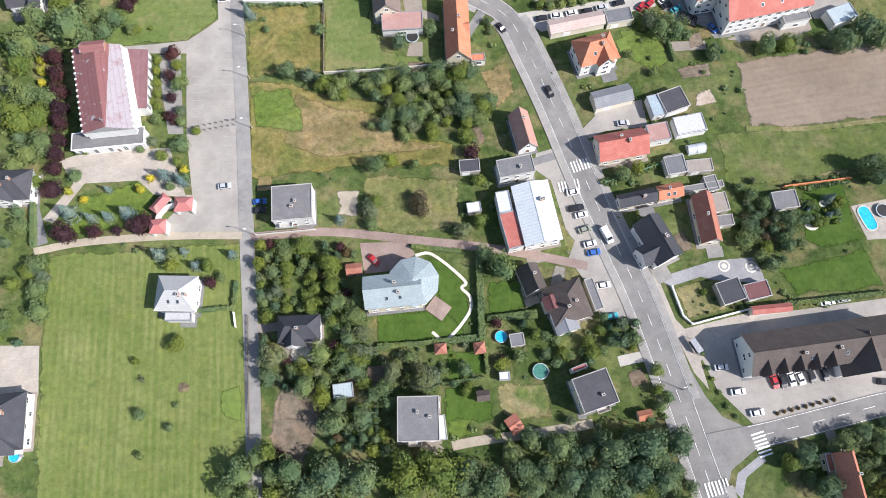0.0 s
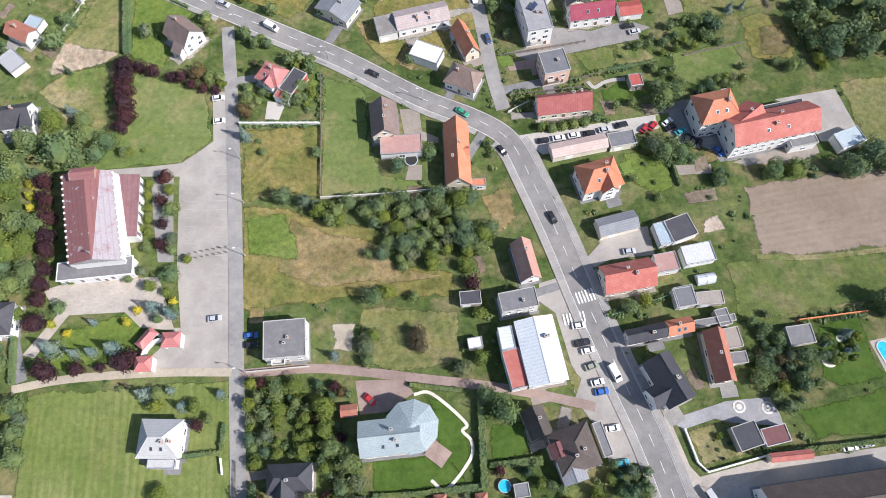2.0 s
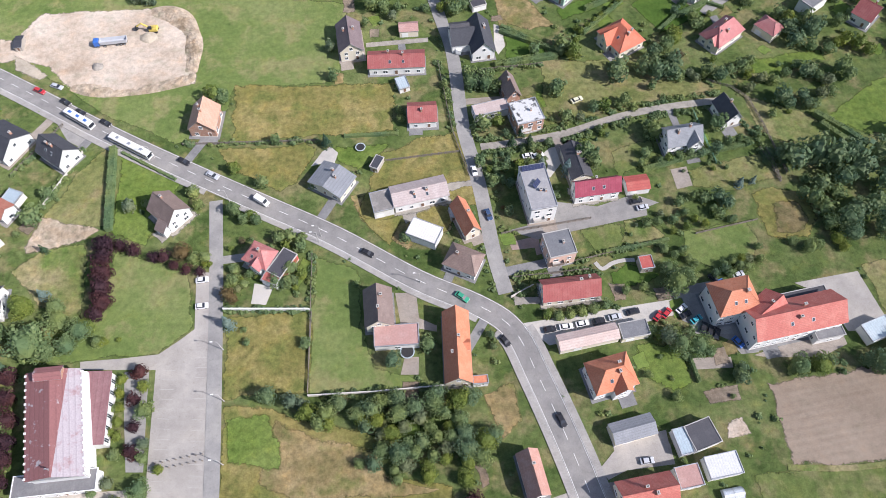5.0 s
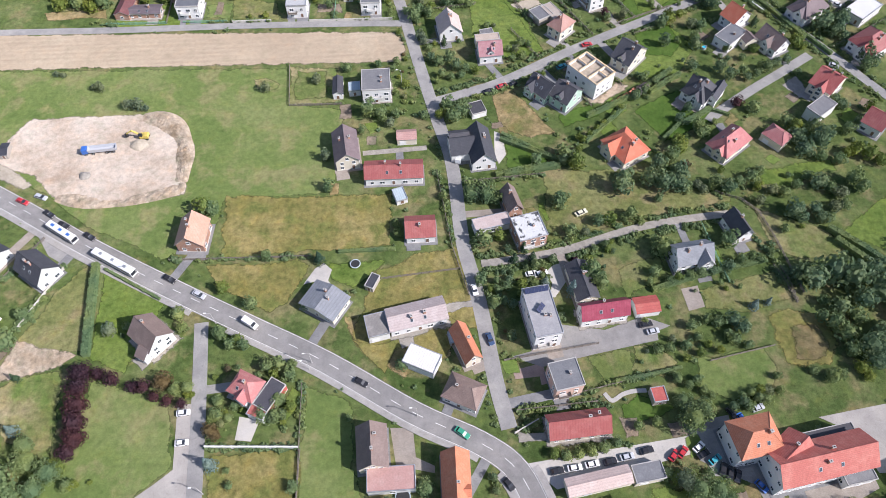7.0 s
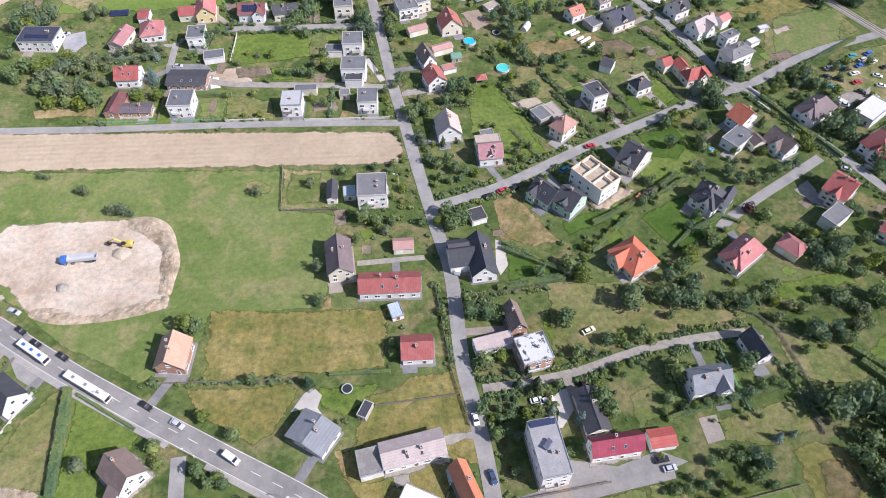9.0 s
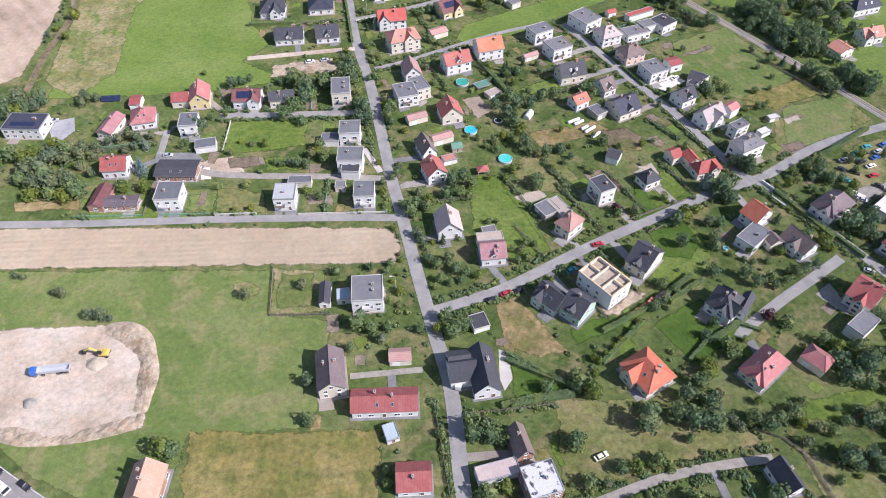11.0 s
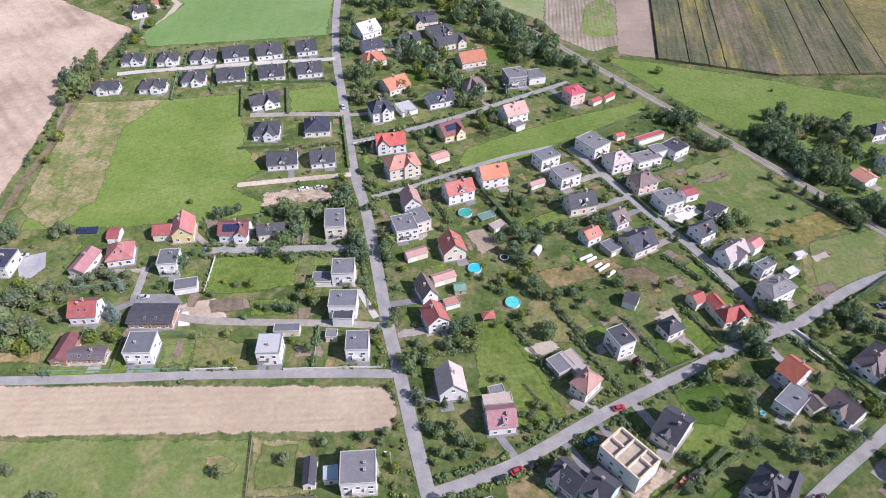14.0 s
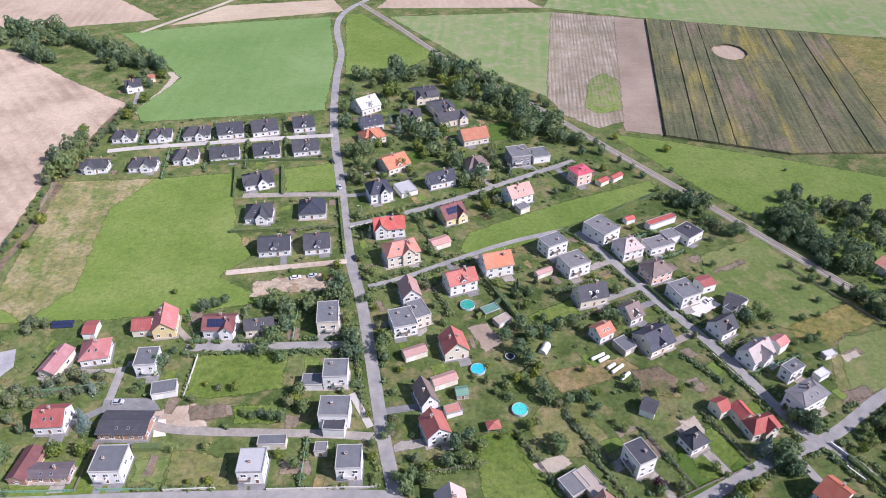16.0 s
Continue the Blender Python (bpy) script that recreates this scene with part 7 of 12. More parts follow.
markings(main_road, 7.5, 0.245)
markings(road_hotel[4:], 6.5, 0.26)
at_hotel = nearest_length(main_road, *road_hotel[0])
at_north = nearest_length(main_road, *street_north[0])
at_side = nearest_length(main_road, *side_road[-1])
footway("footway", stretch(main_road, at_hotel + 12, at_north - 9), -3.85, -5.9)
footway("footway", stretch(main_road, 2, at_hotel - 12), -3.85, -5.9)
footway("footway", stretch(main_road, 2, at_north - 4), 5.9, 3.85)
footway("footway", stretch(main_road, at_north + 4, at_side - 7), 5.4, 3.85)
footway("footway", stretch(main_road, at_side + 7, at_side + 170), 5.6, 3.85)
zebra(43.9, 87.0, 14, 6.2)
zebra(71.7, -9.3, 11, 6.5)
zebra(85.8, 1.9, -75, 6.5)
railway([(-44.7, 820.8), (-13.8, 767.7), (17.3, 709.7), (54.8, 652.0), (84.7, 608.0), (115.0, 559.4), (153.3, 498.5), (187.1, 443.5), (203.2, 416.2), (224.7, 377.9), (260.0, 315.0), (300.0, 245.0)])




def cut(poly, way, limit):
    """The part of a plan polygon on the far side of a line across `way`."""
    out = []
    for a, b in zip(poly, poly[1:] + poly[:1]):
        da, db = a.dot(way) - limit, b.dot(way) - limit
        if da >= 0:
            out.append(a)
        if da * db < 0:
            out.append(a.lerp(b, da / (da - db)))
    return out


def crop_block(poly, tall, cover):
    """A stand of tall crop with a ragged top edge."""
    line = []
    for a, b in zip(poly, poly[1:] + poly[:1]):
        k = max(1, int((b - a).length / 3))
        line += [a.lerp(b, i / k) for i in range(k)]
    jag = [noise.noise((q.x * 0.4, q.y * 0.4, 2.0)) for q in line]
    s = Shape()
    mid = sum(line, Vector((0, 0))) / len(line)
    s.solid([[(q.x, q.y, -0.1) for q in line], [(q.x + 0.5 * h, q.y + 0.5 * h, tall + 0.25 * h) for q, h in zip(line, jag)]])
    tagged(new("maize_stand", s.mesh("maize_stand", M[cover])), "tall stand of ripening green and yellow maize", "maize", "", "stuff")


patch("field_soil", "soil", [(196.5, 780), (336, 739.3), (328.8, 550.5), (220.2, 549), (153.3, 572)])
across = Vector((0.978, -0.2086))
maize = [Vector(q) for q in ((196.5, 780), (336, 739.3), (328.8, 550.5), (220.2, 549), (153.3, 572))]
BARE = (723.0, 756.0, 75.0, 101.0)
tracks = [10, 49, 61, 71, 125, 149, 167, 300]
for n, (a, b) in enumerate(zip(tracks, tracks[1:])):
    piece = cut(cut(maize, across, a + 0.25), -across, -b + 0.25)
    if len(piece) > 2:
        if n == 3:
            # a bare spot where nothing came up
            along = Vector((0.2086, 0.978))
            for bit in (cut(piece, along, BARE[1]), cut(piece, -along, -BARE[0]), cut(cut(cut(piece, along, BARE[0]), -along, -BARE[1]), -across, -BARE[2]), cut(cut(cut(piece, along, BARE[0]), -along, -BARE[1]), across, BARE[3])):
                if len(bit) > 2:
                    crop_block(bit, 1.5, "cropdark")
            for u, du in ((BARE[0], 1), (BARE[1], -1)):
                for v, dv in ((BARE[2], 1), (BARE[3], -1)):
                    crop_block([along * u + across * v, along * (u + du * 13) + across * v, along * (u + du * 4) + across * (v + dv * 4), along * u + across * (v + dv * 11)][:: du * dv], 1.5, "cropdark")
            continue
        crop_block(piece, 1.5 + 0.2 * (n % 2), "cropdark" if n < 6 else "cropdry")
patch("green_patch", "stripgreen", [(112.3, 613.6), (117.7, 635.1), (125.1, 658.3), (136.4, 668.1), (143.8, 658.1), (139.6, 630.4), (135.8, 608.3), (119.4, 603.7)])

# ---- buildings ----
house(-44.5, 76.1, 12.1, 11.1, 2.7, 6.000, "flat", "slate", "white", 0.0, "house")
house(-77.5, 49.7, 11.8, 10.6, -3.1, 4.706, "hip", "pale", "white", 3.9, "house")
house(-77.0, 43.2, 7.7, 2.5, -2.2, 3.212, "flat", "pale", "white", 0.0, "porch")
house(-41.7, 38.0, 12.2, 7.8, 0.8, 4.718, "hip", "graphite", "white", 4.4, "house")
house(-14.6, 47.6, 16.7, 9.8, 3.9, 7.024, "gx", "bluegrey", "cream", 3.5, "villa")
house(-8.3, 11.7, 11.4, 11.9, -0.7, 7.030, "flat", "slate", "cream", 0.0, "house")
house(-2.1, 9.3, 2.5, 6.7, 4.7, 3.036, "flat", "white", "white", 0.0, "terrace")
house(40.2, 17.3, 10.2, 9.8, 16.6, 7.042, "flat", "graphite", "cream", 0.0, "house")
house(37.0, 24.0, 4.5, 1.3, 18.3, 4.048, "flat", "red", "cream", 0.0, "annex")
house(23.1, 85.0, 11.0, 5.9, 9.2, 6.000, "flat", "slate", "white", 0.0, "shop")
house(28.3, 69.8, 11.4, 19.3, 9.1, 6.006, "gy", "palesheet", "white", 1.5, "shop")
house(20.8, 65.1, 5.0, 11.2, 11.8, 5.012, "flat", "red", "white", 0.0, "annex")
house(18.9, 73.9, 4.1, 6.8, 7.7, 5.218, "flat", "palesheet", "white", 0.0, "annex")
house(26.4, 97.7, 6.5, 12.7, 11.2, 3.724, "gy", "brickpale", "white", 4.4, "house")
house(7.5, 134.8, 8.2, 22.5, 0.2, 4.230, "gy", "orange", "cream", 4.9, "house", "east")
house(13.9, 124.9, 4.5, 2.6, 2.4, 3.036, "flat", "orange", "white", 0.0, "annex")
house(51.2, 124.2, 13.2, 10.2, 13.6, 6.242, "hip", "orange", "white", 4.9, "house")
house(55.6, 109.0, 12.8, 6.2, 12.9, 3.048, "gx", "greytile", "cream", 1.5, "shed")
house(68.9, 105.1, 3.9, 7.4, 12.1, 3.200, "flat", "bluesheet", "white", 0.0, "shed")
house(74.6, 106.7, 8.2, 7.5, 18.6, 3.406, "flat", "graphite", "white", 0.0, "shed")
house(56.2, 91.5, 15.7, 9.1, 8.7, 4.212, "gx", "red", "cream", 4.4, "house")
house(68.4, 95.5, 6.8, 5.9, 8.9, 4.018, "flat", "pink", "white", 0.0, "annex")
house(78.6, 98.2, 9.5, 6.2, 9.3, 3.224, "flat", "white", "white", 0.0, "shed")
house(59.1, 73.9, 11.8, 4.5, 10.0, 4.030, "gx", "graphite", "cream", 2.0, "house")
house(69.1, 75.7, 7.8, 4.7, 9.8, 4.036, "gx", "orange", "cream", 2.0, "house")
house(72.4, 84.8, 6.2, 5.9, 8.0, 2.842, "flat", "slate", "white", 0.0, "shed")
house(79.8, 84.2, 7.9, 4.1, 3.1, 2.848, "flat", "tan", "tan", 0.0, "shed")
house(79.8, 77.3, 12.7, 2.1, 7.6, 2.800, "flat", "slate", "tan", 0.0, "shed")
house(82.5, 78.2, 3.8, 5.1, 11.7, 3.006, "flat", "slate", "tan", 0.0, "shed")
house(83.4, 71.9, 6.1, 6.0, 7.8, 3.012, "flat", "tan", "tan", 0.0, "shed")
house(84.1, 66.1, 6.2, 3.5, 4.3, 3.018, "flat", "slate", "tan", 0.0, "shed")
house(79.1, 66.7, 6.4, 15.3, 3.9, 3.724, "gy", "brick", "cream", 3.9, "house")
road_house = house(63.2, 60.3, 9.0, 14.2, 23.7, 5.230, "gy", "graphite", "white", 4.4, "house")
wing(road_house, -3.4, -2.6, 6.2, 8.0, 270, 5.0, 3.0, "graphite", "white")
house(83.0, 44.5, 7.1, 6.8, 15.5, 3.036, "flat", "graphite", "tan", 0.0, "garage")
house(90.7, 44.4, 7.2, 4.9, 11.1, 3.042, "flat", "maroon", "tan", 0.0, "garage")
house(93.8, 38.8, 11.7, 2.6, 3.4, 3.048, "gx", "red", "cream", 0.8, "shed")
house(104.0, 27.3, 42.8, 11.9, 5.7, 7.000, "gx", "brown", "white", 5.0, "hotel", "gablets")
house(105.7, -7.7, 6.1, 13.3, 4.5, 4.706, "gy", "brick", "cream", 4.4, "house")
house(102.8, -3.7, 3.4, 4.6, 2.8, 3.012, "flat", "brick", "cream", 0.0, "annex")
house(-130.7, 85.5, 13.1, 10.0, 0.8, 5.218, "hip", "graphite", "white", 3.9, "house")
house(-123.4, 15.1, 13.7, 15.7, 3.4, 4.724, "hip", "graphite", "white", 4.9, "house")
house(-1.6, 31.1, 3.5, 3.1, 3.0, 2.330, "pyr", "brick", "tan", 1.2, "gazebo")
house(9.5, 30.9, 3.4, 3.4, 5.9, 2.336, "pyr", "brick", "tan", 1.2, "gazebo")
house(9.8, 17.5, 3.7, 3.1, 5.1, 2.342, "gx", "brown", "tan", 1.0, "shed")
house(18.0, 9.4, 3.8, 4.9, 31.4, 2.548, "gx", "brick", "tan", 1.0, "shed")
house(-29.4, 20.4, 5.6, 4.1, 5.8, 2.300, "flat", "bluesheet", "tan", 0.0, "shed")
house(-26.3, 55.6, 4.8, 3.5, 3.8, 2.506, "gx", "brick", "tan", 1.0, "shed")
house(25.6, 50.2, 6.6, 8.3, 18.7, 3.712, "gy", "brown", "cream", 3.9, "house")
dark_house = house(35.2, 42.8, 11.6, 11.8, 15.7, 4.6, "hip", "brown", "cream", 3.6, "house", "plain")
wing(dark_house, -2.6, -5.2, 7.0, 6.4, 0, 4.4, 1.4, "greytile", "cream")
wing(dark_house, -4.6, 1.0, 4.6, 4.2, 0, 5.4, 1.6, "maroon", "cream")
house(43.4, 45.2, 2.6, 9.6, 15, 2.9, "flat", "slate", "tan", 0.0, "shed")
house(9.3, 87.1, 6.3, 4.2, 2.8, 2.836, "flat", "graphite", "tan", 0.0, "shed")
house(10.0, 73.5, 4.3, 3.3, 7.3, 2.542, "flat", "white", "tan", 0.0, "shed")
house(54.2, 10.5, 4.0, 2.9, 8.7, 2.348, "gx", "orange", "tan", 1.0, "shed")
house(20.3, 32.8, 4.1, 3.7, 6.9, 2.500, "flat", "slate", "tan", 0.0, "shed")
house(104.1, 72.2, 7.5, 5.7, 6.0, 2.406, "flat", "slate", "tan", 0.0, "shed")
house(16.1, 22.7, 3.0, 2.4, 0.8, 2.212, "flat", "palesheet", "tan", 0.0, "greenhouse")
house(-15.7, 148.0, 9.0, 12.6, 3.9, 4.718, "gy", "umber", "cream", 4.4, "house")
house(-10.4, 139.4, 13.5, 6.8, 1.7, 3.524, "flat", "pink", "white", 0.0, "annex")
house(-53.3, 167.7, 9.2, 7.7, -27.9, 4.230, "hip", "pinkred", "white", 4.4, "house")
house(-48.8, 161.6, 5.5, 6.9, -24.2, 3.036, "flat", "red", "white", 0.0, "garage")
house(-46.3, 165.1, 5.3, 9.6, -30.6, 3.542, "flat", "graphite", "red", 0.0, "annex")
house(41.2, 166.6, 8.8, 8.9, 11.2, 7.048, "flat", "slate", "pink", 0.0, "house")
house(43.2, 152.6, 18.2, 7.9, 5.1, 3.706, "gx", "crimson", "cream", 4.4, "house", "plain")
panel_house = house(36.2, 186.8, 8.7, 17.2, 9.1, 9.012, "flat", "greytile", "white", 0.0, "house")
glass_sheet = Shape()
glass_sheet.box(-0.5, -0.85, 0, 0.5, 0.85, 0.05)
glass_sheet = glass_sheet.mesh("solar_panel", M["solar"])
for k in range(7):
    part("solar_panel", glass_sheet, panel_house, "dark blue solar panel", pose(-3.15 + 1.05 * k, 7.0, 9.75, 32, 0, 0))
for k in range(3):
    part("solar_collector", glass_sheet, panel_house, "blue sun collector on a tilted frame", pose(-1.2 + 0.8 * k, -0.2 + 0.8 * k, 9.85, 30, 0, 45))
house(51.3, 199.9, 7.7, 14.4, 10.0, 3.518, "gy", "graphite", "cream", 2.5, "house")
house(56.2, 188.6, 15.8, 6.6, 7.0, 4.724, "gx", "hotpink", "white", 4.4, "house")
house(70.6, 190.7, 8.1, 6.1, 6.2, 3.030, "gx", "redbright", "white", 1.0, "shed")
house(88.4, 208.0, 12.8, 9.0, 8.4, 5.236, "gx", "greytile", "white", 4.4, "house")
house(107.5, 219.6, 7.0, 10.3, 16.8, 3.742, "gy", "graphite", "white", 3.9, "house")
house(36.0, 220.3, 10.0, 10.0, 14.7, 6.048, "flat", "patchy", "brickwall", 0.0, "house")
house(31.3, 232.8, 5.8, 10.2, 14.5, 4.200, "gy", "umber", "brickwall", 3.9, "house")
house(23.8, 224.6, 12.9, 5.1, 13.4, 3.506, "flat", "palepink", "white", 0.0, "annex")
slate_house = house(22.0, 257.9, 9.4, 16.5, 7.4, 4.212, "gy", "graphite", "white", 4.9, "house")
wing(slate_house, -6.6, 2.0, 10.0, 9.5, 90, 4.0, 4.0, "graphite", "white")
house(14.4, 261.7, 7.6, 8.3, 5.9, 4.518, "gx", "graphite", "white", 3.0, "annex")
house(75.6, 256.7, 13.8, 12.7, -59.9, 3.724, "hip", "vermilion", "cream", 4.9, "house")
house(114.2, 257.0, 9.8, 15.4, -52.8, 3.730, "hip", "pinkred", "cream", 4.9, "house")
house(133.1, 259.6, 9.0, 7.8, -50.0, 3.536, "hip", "pinkred", "cream", 2.5, "garage")
house(109.3, 282.6, 10.6, 12.0, -49.7, 4.742, "hip", "graphite", "white", 4.9, "house")
house(115.4, 281.4, 4.2, 10.7, -37.5, 5.048, "gy", "graphite", "white", 1.8, "annex")
house(160.2, 285.3, 9.7, 13.6, -48.7, 5.200, "gx", "crimson", "cream", 4.4, "house")
house(153.4, 272.1, 6.3, 10.8, -54.0, 5.006, "flat", "slate", "white", 0.0, "garage")
house(85.6, 304.6, 9.2, 14.1, -44.4, 4.712, "gx", "graphite", "cream", 5.4, "house", "dormer")
house(67.9, 293.0, 15.6, 11.0, -51.7, 8.018, "flat", "timber", "white", 0.0, "unfinished")
house(48.6, 287.9, 10.7, 9.5, -48.3, 3.724, "gx", "graphite", "green", 4.4, "house")
house(57.2, 283.4, 9.0, 11.4, -44.4, 4.730, "gx", "graphite", "green", 4.4, "house", "dormer")
house(60.3, 323.1, 7.6, 10.2, -46.5, 5.236, "pyr", "brickpale", "cream", 4.9, "house")
house(29.3, 310.1, 10.0, 9.5, 5.2, 4.242, "gx", "rosedull", "white", 3.9, "house", "dormer")
house(29.0, 317.8, 10.2, 4.2, 5.4, 3.548, "flat", "tan", "cream", 0.0, "annex")
house(13.4, 325.0, 10.2, 11.0, 7.4, 4.200, "gy", "palepink", "white", 4.9, "house")
house(22.2, 278.9, 6.0, 6.3, 17.6, 2.606, "flat", "graphite", "white", 0.0, "garage")
house(-16.6, 291.2, 11.1, 11.4, 2.3, 7.012, "flat", "slate", "white", 0.0, "house")
house(-31.9, 292.6, 4.2, 9.7, 1.8, 3.018, "gy", "graphite", "white", 1.2, "shed")
house(-25.4, 291.9, 4.7, 5.0, 5.2, 3.024, "flat", "bluesheet", "white", 0.0, "garage")
house(-27.3, 259.1, 9.4, 15.1, 7.4, 5.030, "gy", "plumgrey", "cream", 4.0, "barn")
house(-9.7, 248.4, 21.3, 8.9, 0.4, 4.036, "gx", "crimson", "white", 2.5, "house", "plain")
house(-5.0, 265.7, 7.6, 5.3, 1.9, 3.042, "gx", "pink", "cream", 1.5, "shed")
house(-0.7, 223.2, 10.5, 9.4, 1.4, 3.748, "gx", "crimson", "white", 3.4, "house", "plain")
house(-7.7, 238.4, 4.2, 5.8, 18.4, 2.300, "flat", "bluesheet", "white", 0.0, "shed")
house(-77.8, 223.7, 10.1, 11.5, -3.6, 4.206, "gy", "peach", "brickwall", 4.9, "house")
house(-31.7, 196.0, 13.4, 10.2, -31.7, 3.712, "gy", "greytile", "cream", 2.2, "house", "plain")
house(-16.8, 203.2, 3.1, 5.5, -25.8, 2.518, "flat", "graphite", "tan", 0.0, "shed")
house(-15.0, 186.5, 6.8, 8.0, 12.9, 4.024, "flat", "slats", "white", 0.0, "shed")
house(-2.5, 189.7, 19.0, 8.6, 12.8, 4.230, "gx", "palepink", "white", 2.0, "barn")
house(-1.1, 174.6, 10.5, 6.7, -25.4, 4.036, "flat", "white", "white", 0.0, "shed")
house(12.3, 179.0, 5.9, 12.9, 21.4, 3.742, "gy", "orange", "cream", 4.4, "house")
house(8.2, 182.0, 1.9, 3.9, 10.9, 2.548, "flat", "white", "tan", 0.0, "shed")
house(11.0, 163.7, 11.4, 8.7, -25.9, 4.200, "hip", "umber", "white", 4.4, "house")
house(-126.7, 211.5, 12.3, 9.5, -36.2, 4.206, "gx", "graphite", "white", 4.9, "house", "plain")
_h = house(-146.7, 216.8, 13.2, 13.7, -30.2, 4.212, "gx", "graphite", "white", 4.4, "house", "plain")
wing(_h, -5.0, -6.5, 8.0, 9.0, 0, 3.4, 3.0, "graphite", "white")
house(-84.6, 185.9, 10.9, 9.7, -41.8, 4.718, "gx", "umber", "white", 4.9, "house", "plain")
house(-85.5, 180.8, 3.9, 6.3, -29.1, 3.524, "gx", "umber", "white", 2.0, "annex")
house(-138.6, 194.2, 5.5, 4.9, -22.2, 3.030, "flat", "bluesheet", "white", 0.0, "shed")
house(-141.8, 189.5, 10.0, 6.6, -29.3, 4.036, "gx", "brick", "white", 2.0, "house")
house(-143.3, 178.1, 6.4, 8.4, 45.6, 3.042, "flat", "pale", "white", 0.0, "shed")
house(-137.0, 155.3, 11.2, 9.3, 7.7, 3.748, "gx", "graphite", "white", 3.9, "house")
house(107.4, 139.1, 28.7, 11.1, 10.4, 8.000, "gx", "red", "white", 4.5, "school")
house(90.8, 145.8, 13.6, 11.4, 10.0, 8.506, "hip", "orange", "white", 4.5, "school")
house(118.3, 135.1, 9.0, 3.9, 9.6, 4.012, "flat", "slate", "white", 0.0, "annex")
house(112.2, 146.4, 17.0, 3.6, 10.4, 5.6, "flat", "graphite", "white", 0.0, "annex")
house(46.8, 136.7, 18.7, 5.4, 10.4, 3.018, "gx", "palepink", "cream", 1.2, "shed")
house(60.9, 138.6, 8.7, 5.2, 8.7, 3.224, "flat", "slate", "cream", 0.0, "garage")
house(133.7, 135.7, 8.9, 5.9, 19.6, 3.530, "flat", "bluesheet", "white", 0.0, "shed")
house(68.5, 160.9, 4.3, 4.6, 6.6, 3.036, "flat", "redbright", "tan", 0.0, "shed")
house(-171.8, 391.8, 17.1, 11.6, -3.6, 5.542, "flat", "navy", "white", 0.0, "villa", "solar")
house(-134.8, 391.5, 7.7, 14.2, -11.6, 3.548, "gy", "rosedull", "cream", 2.0, "house")
house(-121.8, 396.6, 11.1, 11.2, 11.2, 3.700, "hip", "pinkred", "white", 3.9, "house")
house(-128.6, 409.8, 5.3, 8.0, 2.7, 3.006, "gx", "crimson", "white", 1.0, "shed")
house(-108.0, 410.9, 7.9, 8.3, 4.4, 3.512, "gx", "crimson", "cream", 2.5, "annex")
house(-99.3, 411.8, 9.7, 12.9, 8.6, 4.218, "gy", "pinkred", "yellow", 4.4, "house")
house(-99.5, 389.8, 8.1, 9.4, 3.8, 6.524, "flat", "slate", "white", 0.0, "house")
house(-90.3, 377.4, 9.0, 6.2, 10.9, 3.030, "flat", "slate", "white", 0.0, "garage")
house(-124.8, 364.0, 10.8, 10.6, 1.8, 4.236, "gx", "crimson", "white", 3.4, "house")
house(-117.6, 342.4, 15.0, 6.4, -0.1, 3.0, "gx", "plumgrey", "brickwall", 0.7, "house", "plain")
house(-126.0, 345.2, 6.8, 13.0, -6.0, 3.1, "gy", "maroon", "brickwall", 1.6, "annex")
house(-98.7, 360.9, 17.6, 10.7, -2.2, 3.500, "gx", "graphite", "brickwall", 1.0, "hall")
house(-97.8, 343.9, 10.0, 10.4, -0.2, 6.506, "flat", "slate", "white", 0.0, "house")
house(-76.8, 410.4, 13.3, 10.5, 0.1, 4.212, "gx", "maroon", "white", 3.0, "house", "solar")
house(-61.0, 409.4, 12.2, 7.0, 9.9, 4.018, "gx", "graphite", "cream", 3.0, "house")
house(-33.5, 412.6, 8.8, 12.8, 3.7, 7.024, "flat", "slate", "cream", 0.0, "house")
house(-27.6, 381.6, 9.2, 9.1, 0.5, 7.030, "flat", "slate", "white", 0.0, "house")
house(-36.3, 379.6, 7.8, 5.8, -1.7, 3.036, "flat", "slate", "white", 0.0, "garage")
house(-26.4, 363.6, 10.8, 9.0, -1.7, 7.042, "flat", "slate", "white", 0.0, "house")
house(-26.1, 357.9, 7.7, 5.8, -4.1, 4.548, "flat", "graphite", "white", 0.0, "terrace")
house(-19.8, 342.6, 8.4, 9.4, 0.2, 6.500, "flat", "slate", "white", 0.0, "house")
house(-51.4, 342.0, 8.6, 9.3, 0.1, 6.506, "flat", "pale", "white", 0.0, "house")
house(-46.9, 352.7, 9.7, 4.1, 0.0, 3.012, "flat", "slate", "cream", 0.0, "shed")
house(-30.0, 349.5, 4.3, 4.1, -2.2, 2.818, "flat", "slate", "cream", 0.0, "shed")
house(-3.2, 409.8, 9.9, 11.3, 15.1, 6.024, "flat", "slate", "white", 0.0, "house")
house(3.4, 414.9, 7.0, 10.9, 23.1, 6.030, "flat", "slate", "cream", 0.0, "house")
house(1.7, 393.8, 9.6, 5.0, 21.9, 3.036, "gx", "pink", "cream", 1.2, "shed")
house(17.1, 396.1, 10.5, 10.7, 13.2, 4.242, "gy", "red", "cream", 4.9, "house")
house(12.8, 379.1, 9.9, 5.0, 21.8, 3.048, "gx", "pink", "cream", 1.0, "shed")
house(5.7, 370.8, 7.2, 10.5, 20.4, 3.700, "gy", "umber", "white", 4.9, "house")
house(8.7, 356.0, 9.1, 10.0, 18.8, 4.706, "gy", "red", "white", 3.9, "house", "plain")
